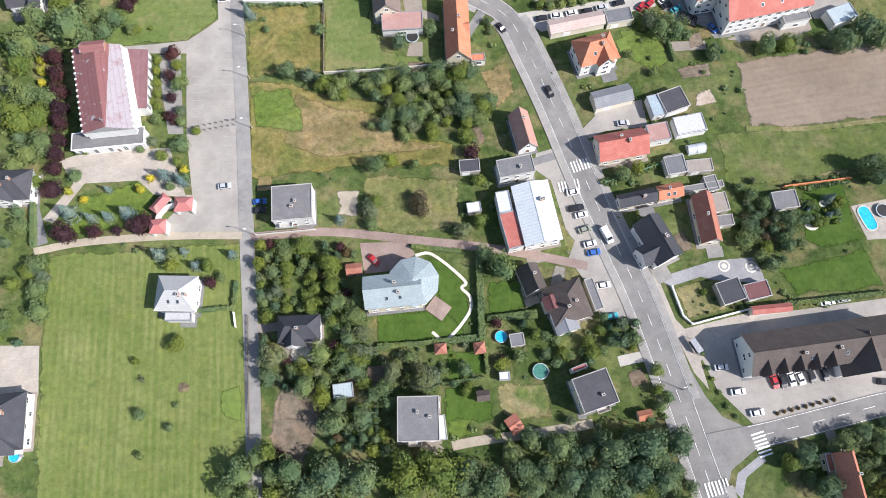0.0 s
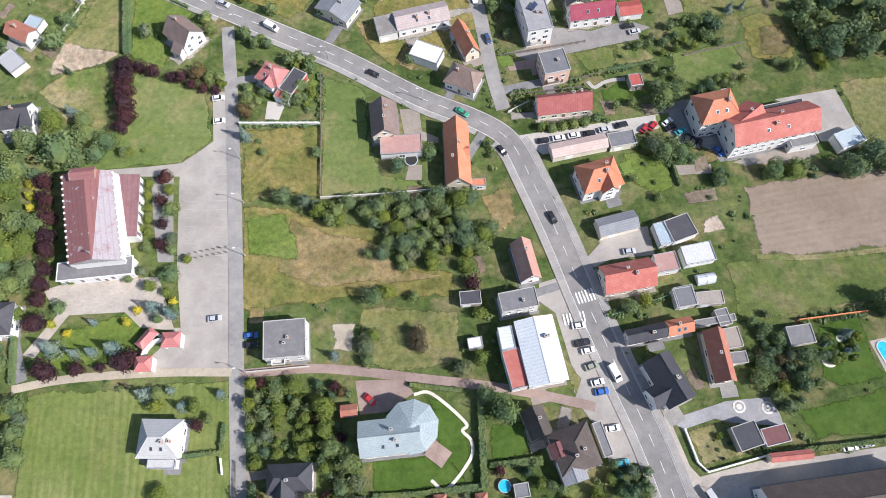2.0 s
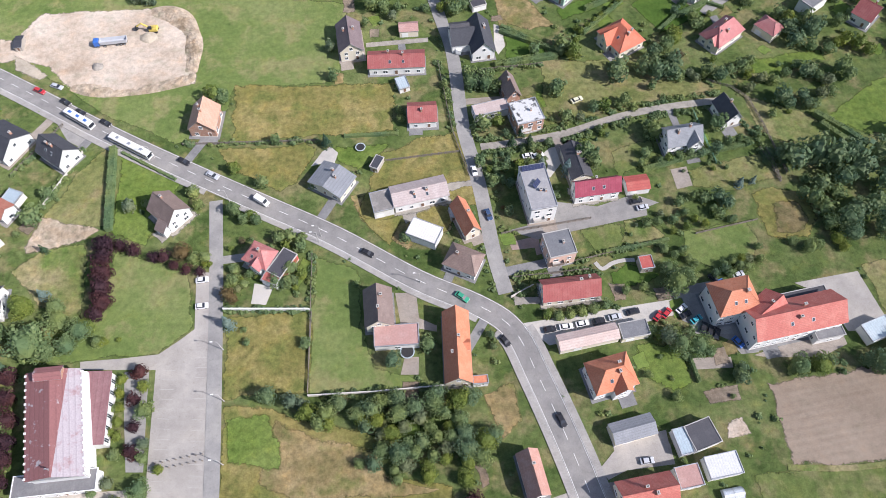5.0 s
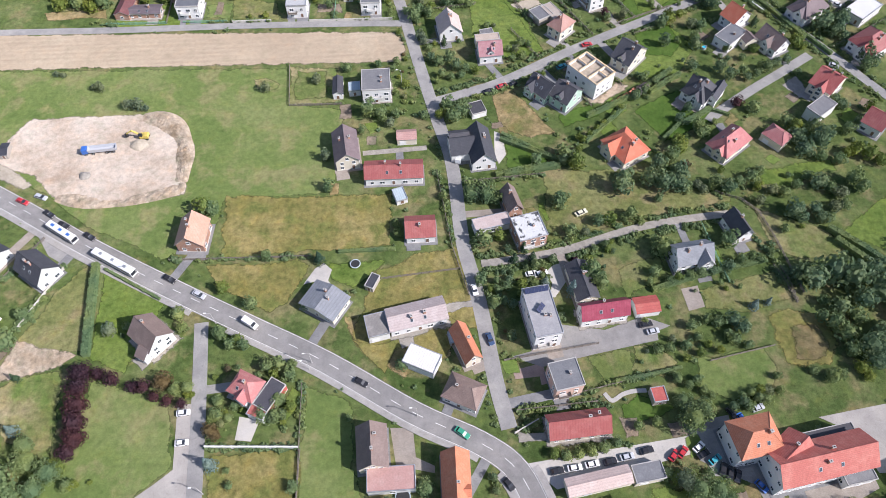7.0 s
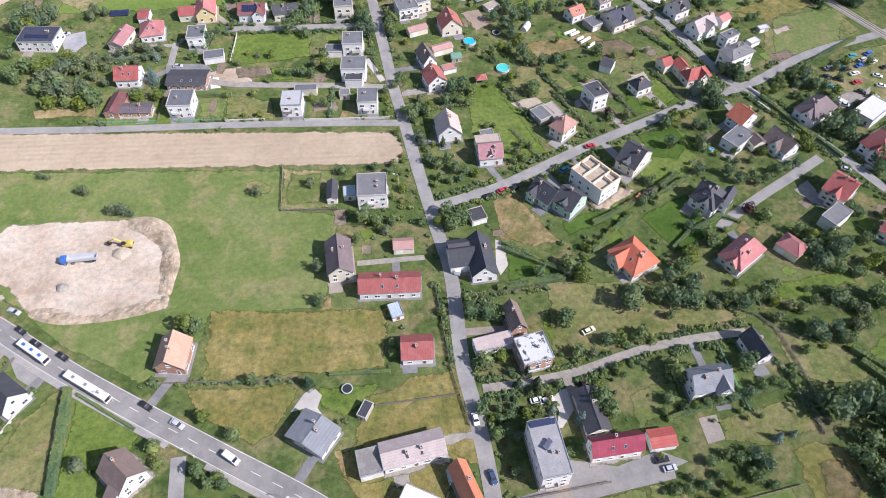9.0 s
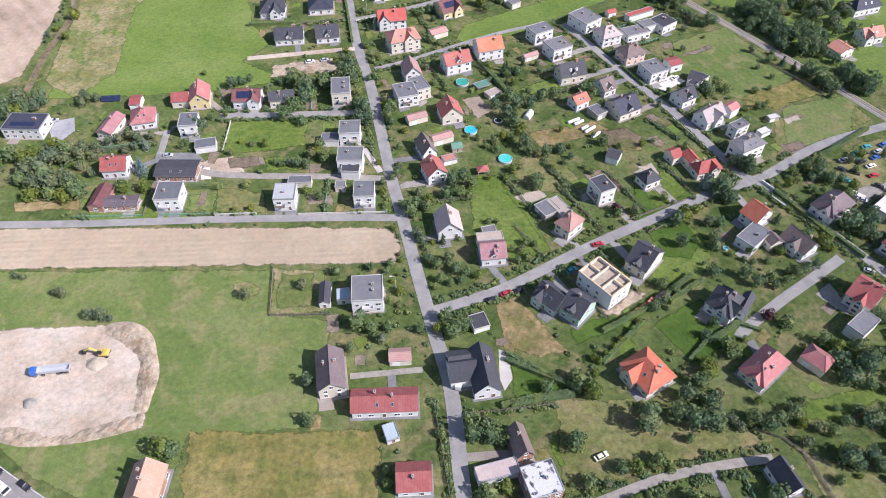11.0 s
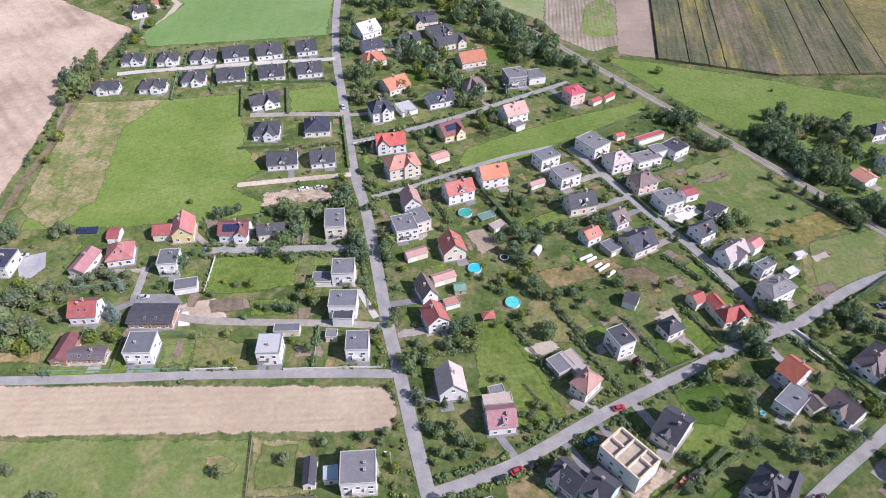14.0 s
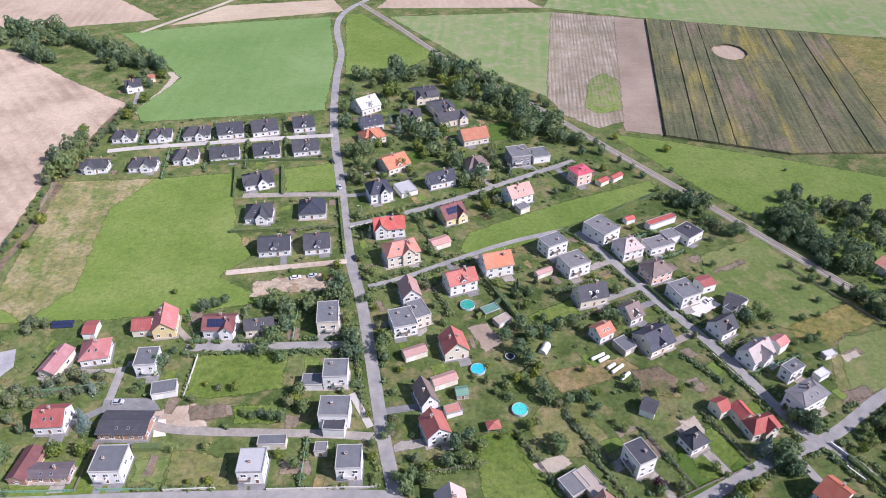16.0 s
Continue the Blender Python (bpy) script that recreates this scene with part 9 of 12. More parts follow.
hedge(2.2, 2.2, [(140.5, 214.6), (152.6, 200.1)])
hedge(1.6, 1.4, [(-9.3, 62.4), (5.4, 60.2)])
hedge(1.8, 1.4, [(91.1, 39.8), (129.3, 42.6)])
garden_wall("white", 1.8, 0.3, [(-63.7, 150.9), (-37.2, 149.8)])
garden_wall("pale", 1.4, 0.25, [(-36.2, 122.7), (-16.8, 123.1), (4.5, 124.2)])
garden_wall("white", 1.0, 0.4, [(67.0, 47.1), (69.1, 38.2), (71.5, 35.6), (89.4, 39.6)])
garden_wall("white", 1.2, 0.3, [(145.8, 347.9), (154.0, 335.0)])
garden_wall("white", 1.2, 0.3, [(146.7, 338.2), (150.1, 332.8)])
garden_wall("orange", 1.8, 0.2, [(105.2, 76.9), (126.1, 78.8)])
garden_wall("pale", 1.2, 0.2, [(-56.1, 67.9), (-38.1, 68.9)])
garden_wall("dark", 1.2, 0.15, [(-36.7, 149.1), (-36.6, 124.1)])
garden_wall("dark", 1.2, 0.15, [(-37.5, 169.2), (-36.5, 123.5)])
garden_wall("dark", 1.2, 0.12, [(37.0, 356.6), (50.6, 328.5)])
garden_wall("pale", 1.0, 0.15, [(-82.9, 395.7), (-82.9, 374.6)])
garden_wall("dark", 1.2, 0.1, [(-85.4, 215.1), (-37.9, 214.8)])
garden_wall("dark", 1.3, 0.15, [(5.7, 249.6), (9.7, 217.9), (14.7, 197.7)])
garden_wall("pale", 1.3, 0.2, [(-29.8, 480.4), (-7.8, 488.3)])
garden_wall("dark", 1.2, 0.12, [(55.9, 362.1), (66.9, 342.7)])
garden_wall("dark", 1.2, 0.1, [(-57.6, 43.2), (-57.0, 29.9), (-55.5, 7.9)])
garden_wall("white", 1.2, 0.25, [(-61.8, 44.2), (-61.0, 39.9)])
garden_wall("pale", 1.2, 0.2, [(25.3, 151.7), (32.6, 155.5)])
garden_wall("dark", 1.2, 0.12, [(46.3, 163.3), (75.3, 169.7)])
garden_wall("pale", 1.0, 0.2, [(-79.1, 335.5), (-62.7, 335.9)])
garden_wall("greenmesh", 1.2, 0.15, [(-133.1, 336.1), (-107.4, 336.2)])
garden_wall("greenmesh", 1.2, 0.15, [(-100.3, 336.3), (-81.5, 335.9)])
garden_wall("pale", 1.0, 0.15, [(-46.1, 334.9), (-10.6, 334.9)])
garden_wall("dark", 1.2, 0.15, [(-24.5, 411.7), (-16.3, 362.8)])
hedge(2.2, 1.8, [(82.4, 282.9), (102.2, 298.4)])
hedge(1.8, 1.5, [(62.1, 261.5), (80.1, 278.9)])
hedge(1.6, 1.4, [(91.5, 261.7), (101.1, 270.9)])
hedge(1.6, 1.4, [(148.7, 341.4), (157.2, 326.8), (164.9, 314.0), (170.2, 304.8)])
hedge(1.4, 1.2, [(119.5, 273.0), (113.0, 276.0), (101.6, 269.1)])
garden_wall("pale", 1.0, 0.15, [(119.4, 391.3), (126.2, 375.9), (129.8, 368.0)])
garden_wall("dark", 1.2, 0.12, [(106.8, 391.6), (114.1, 385.6), (117.9, 376.9)])
hedge(1.5, 1.3, [(104.4, 433.7), (109.3, 423.0), (111.9, 417.2)])
garden_wall("dark", 1.1, 0.12, [(173.2, 444.9), (183.7, 427.8), (197.0, 407.4)])
garden_wall("dark", 1.2, 0.12, [(55.8, 364.6), (63.3, 350.6), (68.5, 341.7)])
garden_wall("dark", 1.2, 0.12, [(86.0, 327.8), (99.1, 333.6), (111.1, 338.1)])
garden_wall("dark", 1.2, 0.12, [(91.6, 320.8), (104.7, 326.4)])
hedge(1.9, 1.8, [(74.3, 197.1), (87.0, 201.0), (100.7, 204.5), (112.0, 206.6)])
garden_wall("dark", 1.2, 0.12, [(116.5, 205.1), (118.8, 197.9), (120.2, 190.7)])
hedge(1.4, 1.2, [(56.9, 166.3), (67.2, 167.9), (78.0, 170.0)])
garden_wall("dark", 1.1, 0.12, [(87.3, 171.9), (97.2, 174.0), (108.5, 176.3)])
garden_wall("pale", 1.1, 0.2, [(-120.1, 213.2), (-124.1, 203.2), (-128.8, 191.7)])
garden_wall("dark", 1.2, 0.1, [(-52.5, 307.5), (-50.9, 285.2), (-30.1, 285.0)])
garden_wall("dark", 1.3, 0.12, [(118.4, 204.5), (119.8, 198.6), (120.5, 191.0)])
hedge(2.4, 2.2, [(139.3, 219.2), (147.9, 211.2), (154.1, 204.2)])
hedge(2.2, 1.8, [(90.9, 286.1), (99.9, 292.2), (105.2, 295.5)])
hedge(1.8, 1.6, [(100.0, 269.2), (109.9, 274.7), (118.1, 281.1)])
hedge(1.8, 1.6, [(30.8, 266.6), (42.2, 258.5), (48.7, 254.3)])
hedge(1.8, 1.8, [(27.1, 247.0), (37.2, 249.4), (49.2, 250.9)])
hedge(2.2, 1.6, [(64.6, 274.3), (74.4, 279.4), (81.7, 283.6)])
garden_wall("dark", 1.2, 0.1, [(104.7, 236.4), (113.2, 232.7), (118.0, 227.1), (120.5, 215.5), (123.4, 194.3)])
home_plots(27)

# ---- pools ----
round_pool(15.9, 34.1, 1.8, "pool")
round_pool(26.5, 23.8, 2.3, "poolgreen")
round_pool(-120.4, 6.1, 1.7, "pool")
round_pool(26.0, 385.4, 2.9, "pool")
round_pool(39.7, 365.4, 3.0, "poolmint")
round_pool(24.2, 422.3, 3.2, "poolteal")
round_pool(118.8, 311.0, 1.0, "pool")

# ---- trees ----
trees("plum", [(-123.9, 130.8, 3.5), (-122.5, 124.6, 3.4), (-121.2, 118.2, 3.6), (-120.0, 112.1, 3.6), (-119.6, 107.4, 3.2), (-119.4, 101.5, 3.1), (-119.6, 96.6, 3.3), (-119.6, 92.0, 3.1), (-119.0, 84.2, 3.7), (-113.2, 69.6, 4.0), (-104.8, 70.3, 2.6), (-98.4, 70.9, 1.8), (-91.6, 71.7, 3.8), (-85.7, 131.5, 2.6), (-84.9, 108.4, 2.3), (-88.8, 73.2, 2.8), (-68.7, 53.3, 2.1), (10.2, 91.8, 2.9), (-103.9, 174.2, 4.2), (-103.6, 169.4, 3.9), (-102.9, 164.0, 4.1), (-101.9, 158.7, 4.2), (-100.8, 153.9, 3.8), (-102.4, 150.4, 3.1)])
trees("plum", [(-99.4, 174.3, 2.6), (-94.4, 172.0, 2.6), (-87.8, 169.7, 2.4), (-84.6, 169.6, 2.4), (-81.0, 166.4, 2.1), (-77.1, 165.1, 2.1), (-72.5, 164.0, 1.9)])
trees("dec", [(-118.1, 140.3, 7.5), (-113.3, 147.9, 4.4), (-131.0, 144.7, 5.3), (-133.1, 134.9, 5.7), (-124.2, 115.9, 4.3), (-131.2, 117.0, 4.7), (-126.4, 109.6, 5.1), (-131.3, 106.8, 5.1), (-135.3, 112.4, 4.2), (-123.6, 100.0, 4.6), (-127.8, 96.5, 4.1), (-131.7, 92.9, 4.1), (-124.8, 87.6, 2.9), (-105.8, 144.8, 3.8), (-100.5, 141.3, 2.4), (-109.0, 140.5, 4.0), (-115.0, 138.3, 4.4), (-82.7, 119.9, 3.2), (-81.8, 110.3, 2.3), (-81.3, 106.4, 2.1), (-89.3, 107.6, 2.3), (-80.5, 97.8, 3.3), (-89.7, 99.9, 2.1), (-93.6, 97.7, 1.7)])
trees("dec", [(-111.1, 97.6, 1.4), (-113.2, 97.7, 1.4), (-112.9, 89.0, 2.7), (-83.2, 84.4, 1.8), (-80.6, 62.8, 2.0), (-65.9, 55.0, 1.8), (-127.5, 72.8, 3.4), (-120.4, 59.9, 3.9), (-119.6, 53.1, 3.7), (-117.7, 46.3, 3.9), (-123.0, 58.5, 3.3), (-118.2, 56.8, 2.7), (-128.7, 77.6, 2.6), (-77.2, 35.3, 3.2), (-57.0, -0.9, 5.0), (-53.1, 3.0, 3.6), (-60.2, -5.4, 3.9), (-48.3, -1.3, 3.9), (-54.7, -7.5, 4.3), (-88.9, 30.9, 1.5), (-87.0, 25.8, 1.1), (-86.4, 15.8, 2.0), (-78.0, 12.2, 1.5), (-85.3, 4.8, 1.3)])
trees("dec", [(-76.7, 18.2, 1.1), (-19.5, 88.5, 3.5), (-15.2, 89.6, 2.9), (-7.4, 88.6, 2.2), (-21.3, 73.8, 3.4), (-19.6, 76.7, 2.8), (-21.4, 69.6, 2.6), (-37.8, 138.5, 2.4), (-47.6, 123.0, 2.3), (6.4, 66.0, 3.0), (11.7, 69.2, 2.6), (12.0, 82.3, 2.6), (17.4, 53.9, 4.6), (12.7, 58.3, 3.3), (56.3, 82.6, 3.4), (61.1, 84.6, 2.6), (73.8, 133.2, 4.1), (70.6, 135.9, 3.7), (79.3, 133.0, 4.1), (89.5, 124.0, 2.8), (107.4, 125.4, 4.0), (114.0, 125.5, 3.6), (50.5, 36.7, 2.4)])
trees("dec", [(54.0, 31.7, 2.4), (47.5, 31.2, 2.2), (33.5, 28.4, 2.6), (31.6, 32.6, 2.1), (59.2, 22.7, 2.6), (60.9, 15.7, 2.0), (40.4, 31.5, 2.1), (46.0, 38.7, 1.9), (-114.9, 152.5, 3.8), (-130.3, 185.3, 4.7), (-98.7, 188.6, 2.9), (-93.6, 190.2, 2.0), (-78.3, 193.5, 2.9), (-76.1, 189.1, 2.5), (-65.7, 202.6, 2.8), (-55.4, 196.7, 3.0), (-64.2, 186.0, 2.9), (-60.7, 182.3, 2.4), (-44.5, 175.1, 2.8), (-41.2, 171.7, 2.8), (-43.9, 164.1, 3.2), (-40.2, 161.4, 2.3), (-48.2, 159.4, 2.8), (-63.0, 159.5, 1.9)])
trees("dec", [(-73.5, 234.0, 3.7), (-7.2, 173.8, 2.4), (17.8, 237.0, 4.7), (22.9, 235.9, 4.2), (20.8, 218.0, 3.6), (26.0, 219.5, 3.1), (18.8, 202.3, 3.0), (22.2, 193.8, 2.9), (25.8, 194.3, 2.0), (48.9, 233.8, 3.2), (55.7, 219.8, 2.1), (50.5, 220.5, 3.1), (54.1, 203.0, 4.6), (57.1, 199.3, 3.9)])
trees("dec", [(76.3, 152.7, 5.0), (80.5, 156.0, 3.8), (75.4, 159.2, 3.0), (-75.9, 235.4, 3.7), (-52.6, 214.8, 2.4), (-38.1, 195.3, 1.9), (-20.4, 299.4, 2.4), (-28.5, 303.6, 2.4), (-16.0, 305.4, 2.1), (-19.8, 279.0, 4.1), (-14.5, 276.6, 3.3), (-11.3, 272.9, 2.5), (-9.1, 277.5, 2.3), (-22.0, 269.6, 2.0), (1.7, 277.0, 2.3), (-35.0, 257.0, 2.7), (-33.2, 242.8, 2.8), (-0.4, 228.6, 1.4), (-9.2, 226.2, 1.8), (-8.2, 222.5, 2.0)])
trees("dec", [(1.6, 321.6, 2.8), (12.5, 274.7, 4.0), (16.9, 276.8, 3.3), (20.7, 237.7, 4.2), (26.6, 235.6, 3.5), (7.8, 237.7, 1.9), (48.0, 232.3, 3.5), (53.0, 254.9, 3.9), (56.4, 249.7, 3.6), (42.4, 252.0, 3.1), (72.5, 296.5, 1.6), (107.1, 327.0, 3.4)])
trees("dec", [(115.4, 316.0, 3.3), (119.8, 323.6, 2.8), (69.7, 186.2, 1.4), (94.4, 156.8, 2.1), (100.3, 158.6, 2.1), (35.8, 145.1, 2.1), (39.2, 144.3, 2.3), (42.8, 144.7, 2.3), (46.4, 145.2, 2.3), (50.1, 146.0, 2.3), (53.9, 147.3, 2.1)])
trees("dec", [(60.9, 152.2, 1.9), (66.5, 153.0, 1.9), (-150.2, 375.6, 4.5), (-136.4, 347.9, 4.8), (-140.9, 345.6, 3.9), (-154.2, 359.9, 4.6), (-164.1, 368.3, 4.4), (-172.5, 372.1, 4.7), (-175.0, 364.5, 4.6), (-163.3, 357.3, 4.0), (-184.0, 382.2, 3.6), (-118.8, 350.9, 3.4), (-110.4, 350.6, 3.4), (-79.2, 372.7, 1.8)])
trees("dec", [(-58.3, 397.1, 4.7), (-55.0, 404.1, 4.4), (-50.3, 392.7, 3.1), (-64.5, 377.8, 2.1), (-43.4, 369.7, 2.9), (-38.2, 367.1, 3.2), (-41.1, 372.0, 2.7), (-24.0, 392.9, 3.7), (-10.9, 395.1, 3.4), (-9.6, 401.7, 3.5), (-44.3, 347.7, 2.2), (-38.0, 343.5, 2.5), (-1.0, 333.6, 3.6)])
trees("dec", [(51.2, 347.3, 4.0)])
trees("dec", [(102.1, 338.5, 2.2), (-57.5, 423.5, 4.3), (-51.7, 417.3, 4.0), (-55.3, 426.6, 3.7), (-48.6, 411.8, 3.3), (-56.5, 403.5, 3.5), (-63.0, 423.8, 2.8), (-86.2, 422.2, 3.4), (-44.7, 425.0, 3.1), (-82.9, 424.8, 2.5), (-102.0, 433.5, 1.6)])
trees("dec", [(35.3, 517.8, 4.5)])
trees("dec", [(-2.3, 509.2, 2.4), (38.0, 496.1, 3.4), (44.3, 501.2, 3.4), (40.3, 489.0, 3.0), (49.8, 497.6, 2.4), (148.0, 554.0, 3.1), (122.0, 569.7, 2.4), (140.8, 499.4, 3.4), (146.1, 497.2, 3.1), (140.0, 505.9, 2.8), (146.5, 489.5, 3.0), (150.8, 477.1, 2.9), (154.1, 470.4, 2.6), (121.6, 462.9, 1.9), (144.6, 466.5, 2.2)])
trees("dec", [(116.0, 472.2, 1.9), (108.9, 477.0, 1.9), (-186.3, 533.8, 6.5), (-187.9, 545.9, 6.6), (-188.4, 558.3, 5.3), (-192.2, 529.5, 5.7), (-194.5, 545.8, 5.1), (-183.7, 552.3, 3.3), (-181.3, 487.5, 3.5), (-180.0, 468.3, 2.4), (-187.6, 476.1, 1.9), (-191.9, 573.9, 2.7), (-178.2, 582.6, 3.5), (-175.9, 601.2, 3.7), (-175.3, 609.9, 3.3), (-172.8, 625.2, 3.8), (-165.8, 631.4, 3.0), (183.6, 437.1, 1.2), (208.7, 531.1, 1.1), (153.0, 458.7, 1.2), (163.3, 410.2, 2.2), (133.8, 407.8, 1.9)])
trees("dec", [(140.7, 408.9, 3.1), (134.2, 404.1, 2.1), (178.5, 338.0, 2.6), (171.6, 412.4, 1.5), (166.7, 336.0, 2.2)])
trees("dec", [(176.8, 331.4, 2.8), (178.3, 323.7, 3.3), (180.9, 342.0, 2.8), (119.5, 370.3, 2.4), (89.2, 293.2, 2.3), (132.6, 303.9, 2.1), (127.2, 308.9, 2.1), (180.6, 296.1, 3.3), (88.4, 331.3, 2.7), (81.3, 330.5, 2.2), (33.6, 9.8, 2.0), (58.9, 12.6, 2.2)])
trees("dec", [(55.4, 9.7, 2.0), (49.0, 7.0, 1.4), (41.3, 8.0, 1.4), (16.0, 3.7, 2.3), (22.3, 6.4, 2.3), (13.1, 6.8, 1.6), (14.8, 9.0, 1.4), (58.7, 17.3, 2.2), (61.6, 14.9, 2.0), (73.2, 27.2, 0.9), (74.2, 23.1, 0.9), (74.9, 19.9, 0.9), (76.3, 16.0, 0.9), (78.0, 12.0, 1.1), (80.0, 9.2, 0.9), (68.3, 175.6, 1.0)])
trees("dec", [(65.9, 172.3, 1.0), (53.4, 203.8, 2.9), (56.5, 205.9, 2.5), (57.7, 202.0, 2.3)])
trees("lime", [(-134.6, 128.3, 4.8), (-124.9, 153.2, 5.0)])
trees("blue", [(-84.9, 87.9, 2.7), (-79.7, 86.0, 2.2), (-112.8, 76.7, 3.2), (-106.5, 75.1, 2.0), (-101.3, 75.3, 2.0), (-95.5, 76.2, 2.8), (-102.6, 84.5, 1.4), (-84.6, 62.4, 2.6), (-77.5, 63.4, 1.6), (-73.6, 58.7, 2.0), (-62.9, 61.8, 1.8), (-30.9, 71.6, 1.8), (48.0, 197.8, 2.5), (-120.4, 157.7, 2.1), (39.7, 200.9, 1.9)])
trees("lime", [(-91.0, 129.4, 1.9), (-90.6, 125.2, 1.9), (-90.3, 121.1, 1.9), (-89.9, 116.9, 1.9), (-89.6, 112.9, 1.9), (-84.2, 126.9, 2.1), (-86.5, 94.8, 2.3), (-81.8, 92.9, 1.8), (-80.9, 58.8, 2.5), (-70.0, 58.4, 2.5), (-50.1, 4.6, 3.6), (-11.7, -2.6, 6.4), (-2.7, -2.9, 7.1), (-5.7, 0.0, 5.0), (59.8, 263.6, 1.7), (49.9, 297.4, 1.6), (61.1, 262.1, 1.7), (64.0, 264.7, 1.7), (67.0, 267.5, 1.5), (70.4, 270.5, 1.7), (74.6, 274.5, 1.5), (78.1, 277.5, 1.7), (59.0, 257.2, 1.9)])
trees("lime", [(157.7, 310.9, 2.1), (159.4, 308.9, 1.8), (31.3, 1.6, 1.8), (52.8, -8.2, 3.2), (91.6, -3.8, 3.2)])
trees("yellow", [(-129.4, 131.1, 2.0), (-128.5, 126.9, 1.9), (-127.9, 122.8, 1.7), (-89.7, 87.6, 1.6), (-92.4, 83.9, 1.8), (-114.7, 84.3, 1.6), (-109.6, 81.5, 1.6), (-79.4, 90.0, 1.6)])
trees("dark", [(-23.7, -3.6, 6.0), (3.1, -6.3, 4.2), (12.1, -6.3, 5.1), (22.6, -6.7, 4.8), (31.6, -5.6, 4.9), (44.1, 1.1, 5.9), (53.3, 2.2, 5.9), (62.9, 3.3, 4.8), (51.2, -4.9, 5.1), (39.1, -5.9, 5.1), (57.1, -6.6, 4.8), (-32.7, -1.8, 6.1), (-38.8, -6.2, 5.1), (29.4, 3.1, 4.7), (22.1, 4.9, 3.8), (-31.6, 11.3, 4.4), (-23.9, 12.6, 4.4), (-30.3, 15.9, 3.3), (-20.9, 18.6, 3.1), (132.1, 124.6, 5.1), (139.8, 129.0, 5.8), (143.2, 125.8, 5.1), (128.1, 126.2, 3.2), (97.2, 110.5, 0.9)])
trees("dark", [(130.4, 81.8, 4.4), (133.0, 78.0, 4.4), (170.6, 321.2, 5.6)])
trees("dark", [(155.3, 199.3, 5.0), (153.2, 187.2, 5.4), (146.7, 178.4, 5.3), (148.1, 169.8, 4.8), (156.7, 180.2, 5.3), (163.0, 193.8, 5.5), (159.5, 171.2, 5.2), (166.6, 209.1, 4.7)])
trees("dark", [(-178.0, 405.6, 5.0), (-184.6, 401.4, 5.0), (-172.0, 410.9, 4.4), (-31.5, 427.9, 5.3), (-34.1, 426.0, 3.7), (-30.9, 437.2, 3.8), (-11.1, 399.0, 2.9), (-9.7, 391.6, 2.6), (-22.3, 399.7, 4.1), (-20.9, 394.6, 3.5)])
trees("dark", [(91.0, 567.8, 4.5)])
trees("dark", [(98.0, 551.5, 3.1), (109.4, 551.3, 3.1), (108.5, 562.2, 2.7), (193.1, 500.4, 3.8), (198.8, 489.9, 3.7), (202.3, 484.8, 3.7), (209.6, 487.7, 3.4), (219.9, 490.6, 3.1), (182.4, 479.2, 4.3), (185.2, 473.3, 4.9), (188.0, 466.7, 4.5), (180.5, 467.9, 3.9)])
trees("dark", [(179.7, 485.7, 3.4), (189.8, 458.2, 4.1), (196.4, 454.6, 3.4), (215.0, 475.2, 3.3), (226.4, 481.2, 4.0), (227.0, 471.6, 3.9), (206.5, 463.8, 3.2), (209.8, 454.4, 3.4), (211.7, 447.9, 3.4), (222.8, 458.5, 3.5), (188.4, 448.8, 3.1), (228.7, 490.4, 3.1), (202.0, 502.7, 2.4), (233.0, 462.2, 3.9), (226.0, 445.1, 3.7), (-245.1, 719.9, 6.0), (-236.8, 714.2, 5.9), (-227.9, 707.2, 6.4), (-221.1, 705.7, 6.9), (-211.7, 689.7, 6.7), (-211.2, 700.2, 6.8), (-202.1, 684.5, 6.6), (-200.3, 690.9, 6.2), (-194.1, 683.2, 5.2)])
trees("dark", [(-183.7, 681.8, 5.7), (-176.3, 676.7, 5.6), (-172.5, 669.3, 4.6), (-209.8, 675.9, 4.2), (-254.2, 727.2, 5.5), (-291.8, 713.3, 6.4), (-278.9, 702.3, 6.3), (-270.6, 696.9, 6.2), (-263.8, 694.3, 5.2), (-307.1, 739.2, 7.7), (-299.0, 745.1, 7.8), (-288.3, 745.0, 7.8), (-278.3, 746.6, 7.3), (-271.1, 743.6, 6.2), (-310.2, 727.5, 7.5), (-285.1, 726.0, 6.0), (-272.5, 725.9, 6.0), (-313.2, 716.2, 7.4), (-222.4, 690.0, 4.7), (52.0, 251.7, 2.6), (56.4, 253.8, 2.4), (84.3, 283.2, 2.3), (88.9, 286.6, 2.3), (94.0, 290.6, 2.3)])
trees("dark", [(99.4, 271.4, 2.5), (103.7, 275.8, 2.2), (139.8, 410.6, 3.4), (192.1, 424.1, 2.9), (196.2, 422.1, 2.8), (199.3, 415.8, 3.1), (202.5, 410.5, 2.8), (214.3, 425.2, 3.5), (215.8, 416.2, 3.4), (217.3, 407.5, 3.4), (212.8, 433.6, 3.3), (190.0, 445.9, 3.7), (201.8, 445.0, 4.0), (199.5, 456.8, 3.7), (190.5, 465.4, 3.8), (185.2, 472.1, 3.9), (181.4, 480.0, 3.9)])
trees("dark", [(189.8, 455.5, 3.4), (103.4, 324.9, 3.3), (115.0, 311.3, 3.2), (110.5, 298.8, 3.3), (121.2, 297.1, 3.1), (124.4, 292.8, 2.8), (141.1, 296.7, 2.8), (145.4, 299.2, 2.6), (136.1, 294.4, 2.3), (149.7, 301.4, 2.3)])
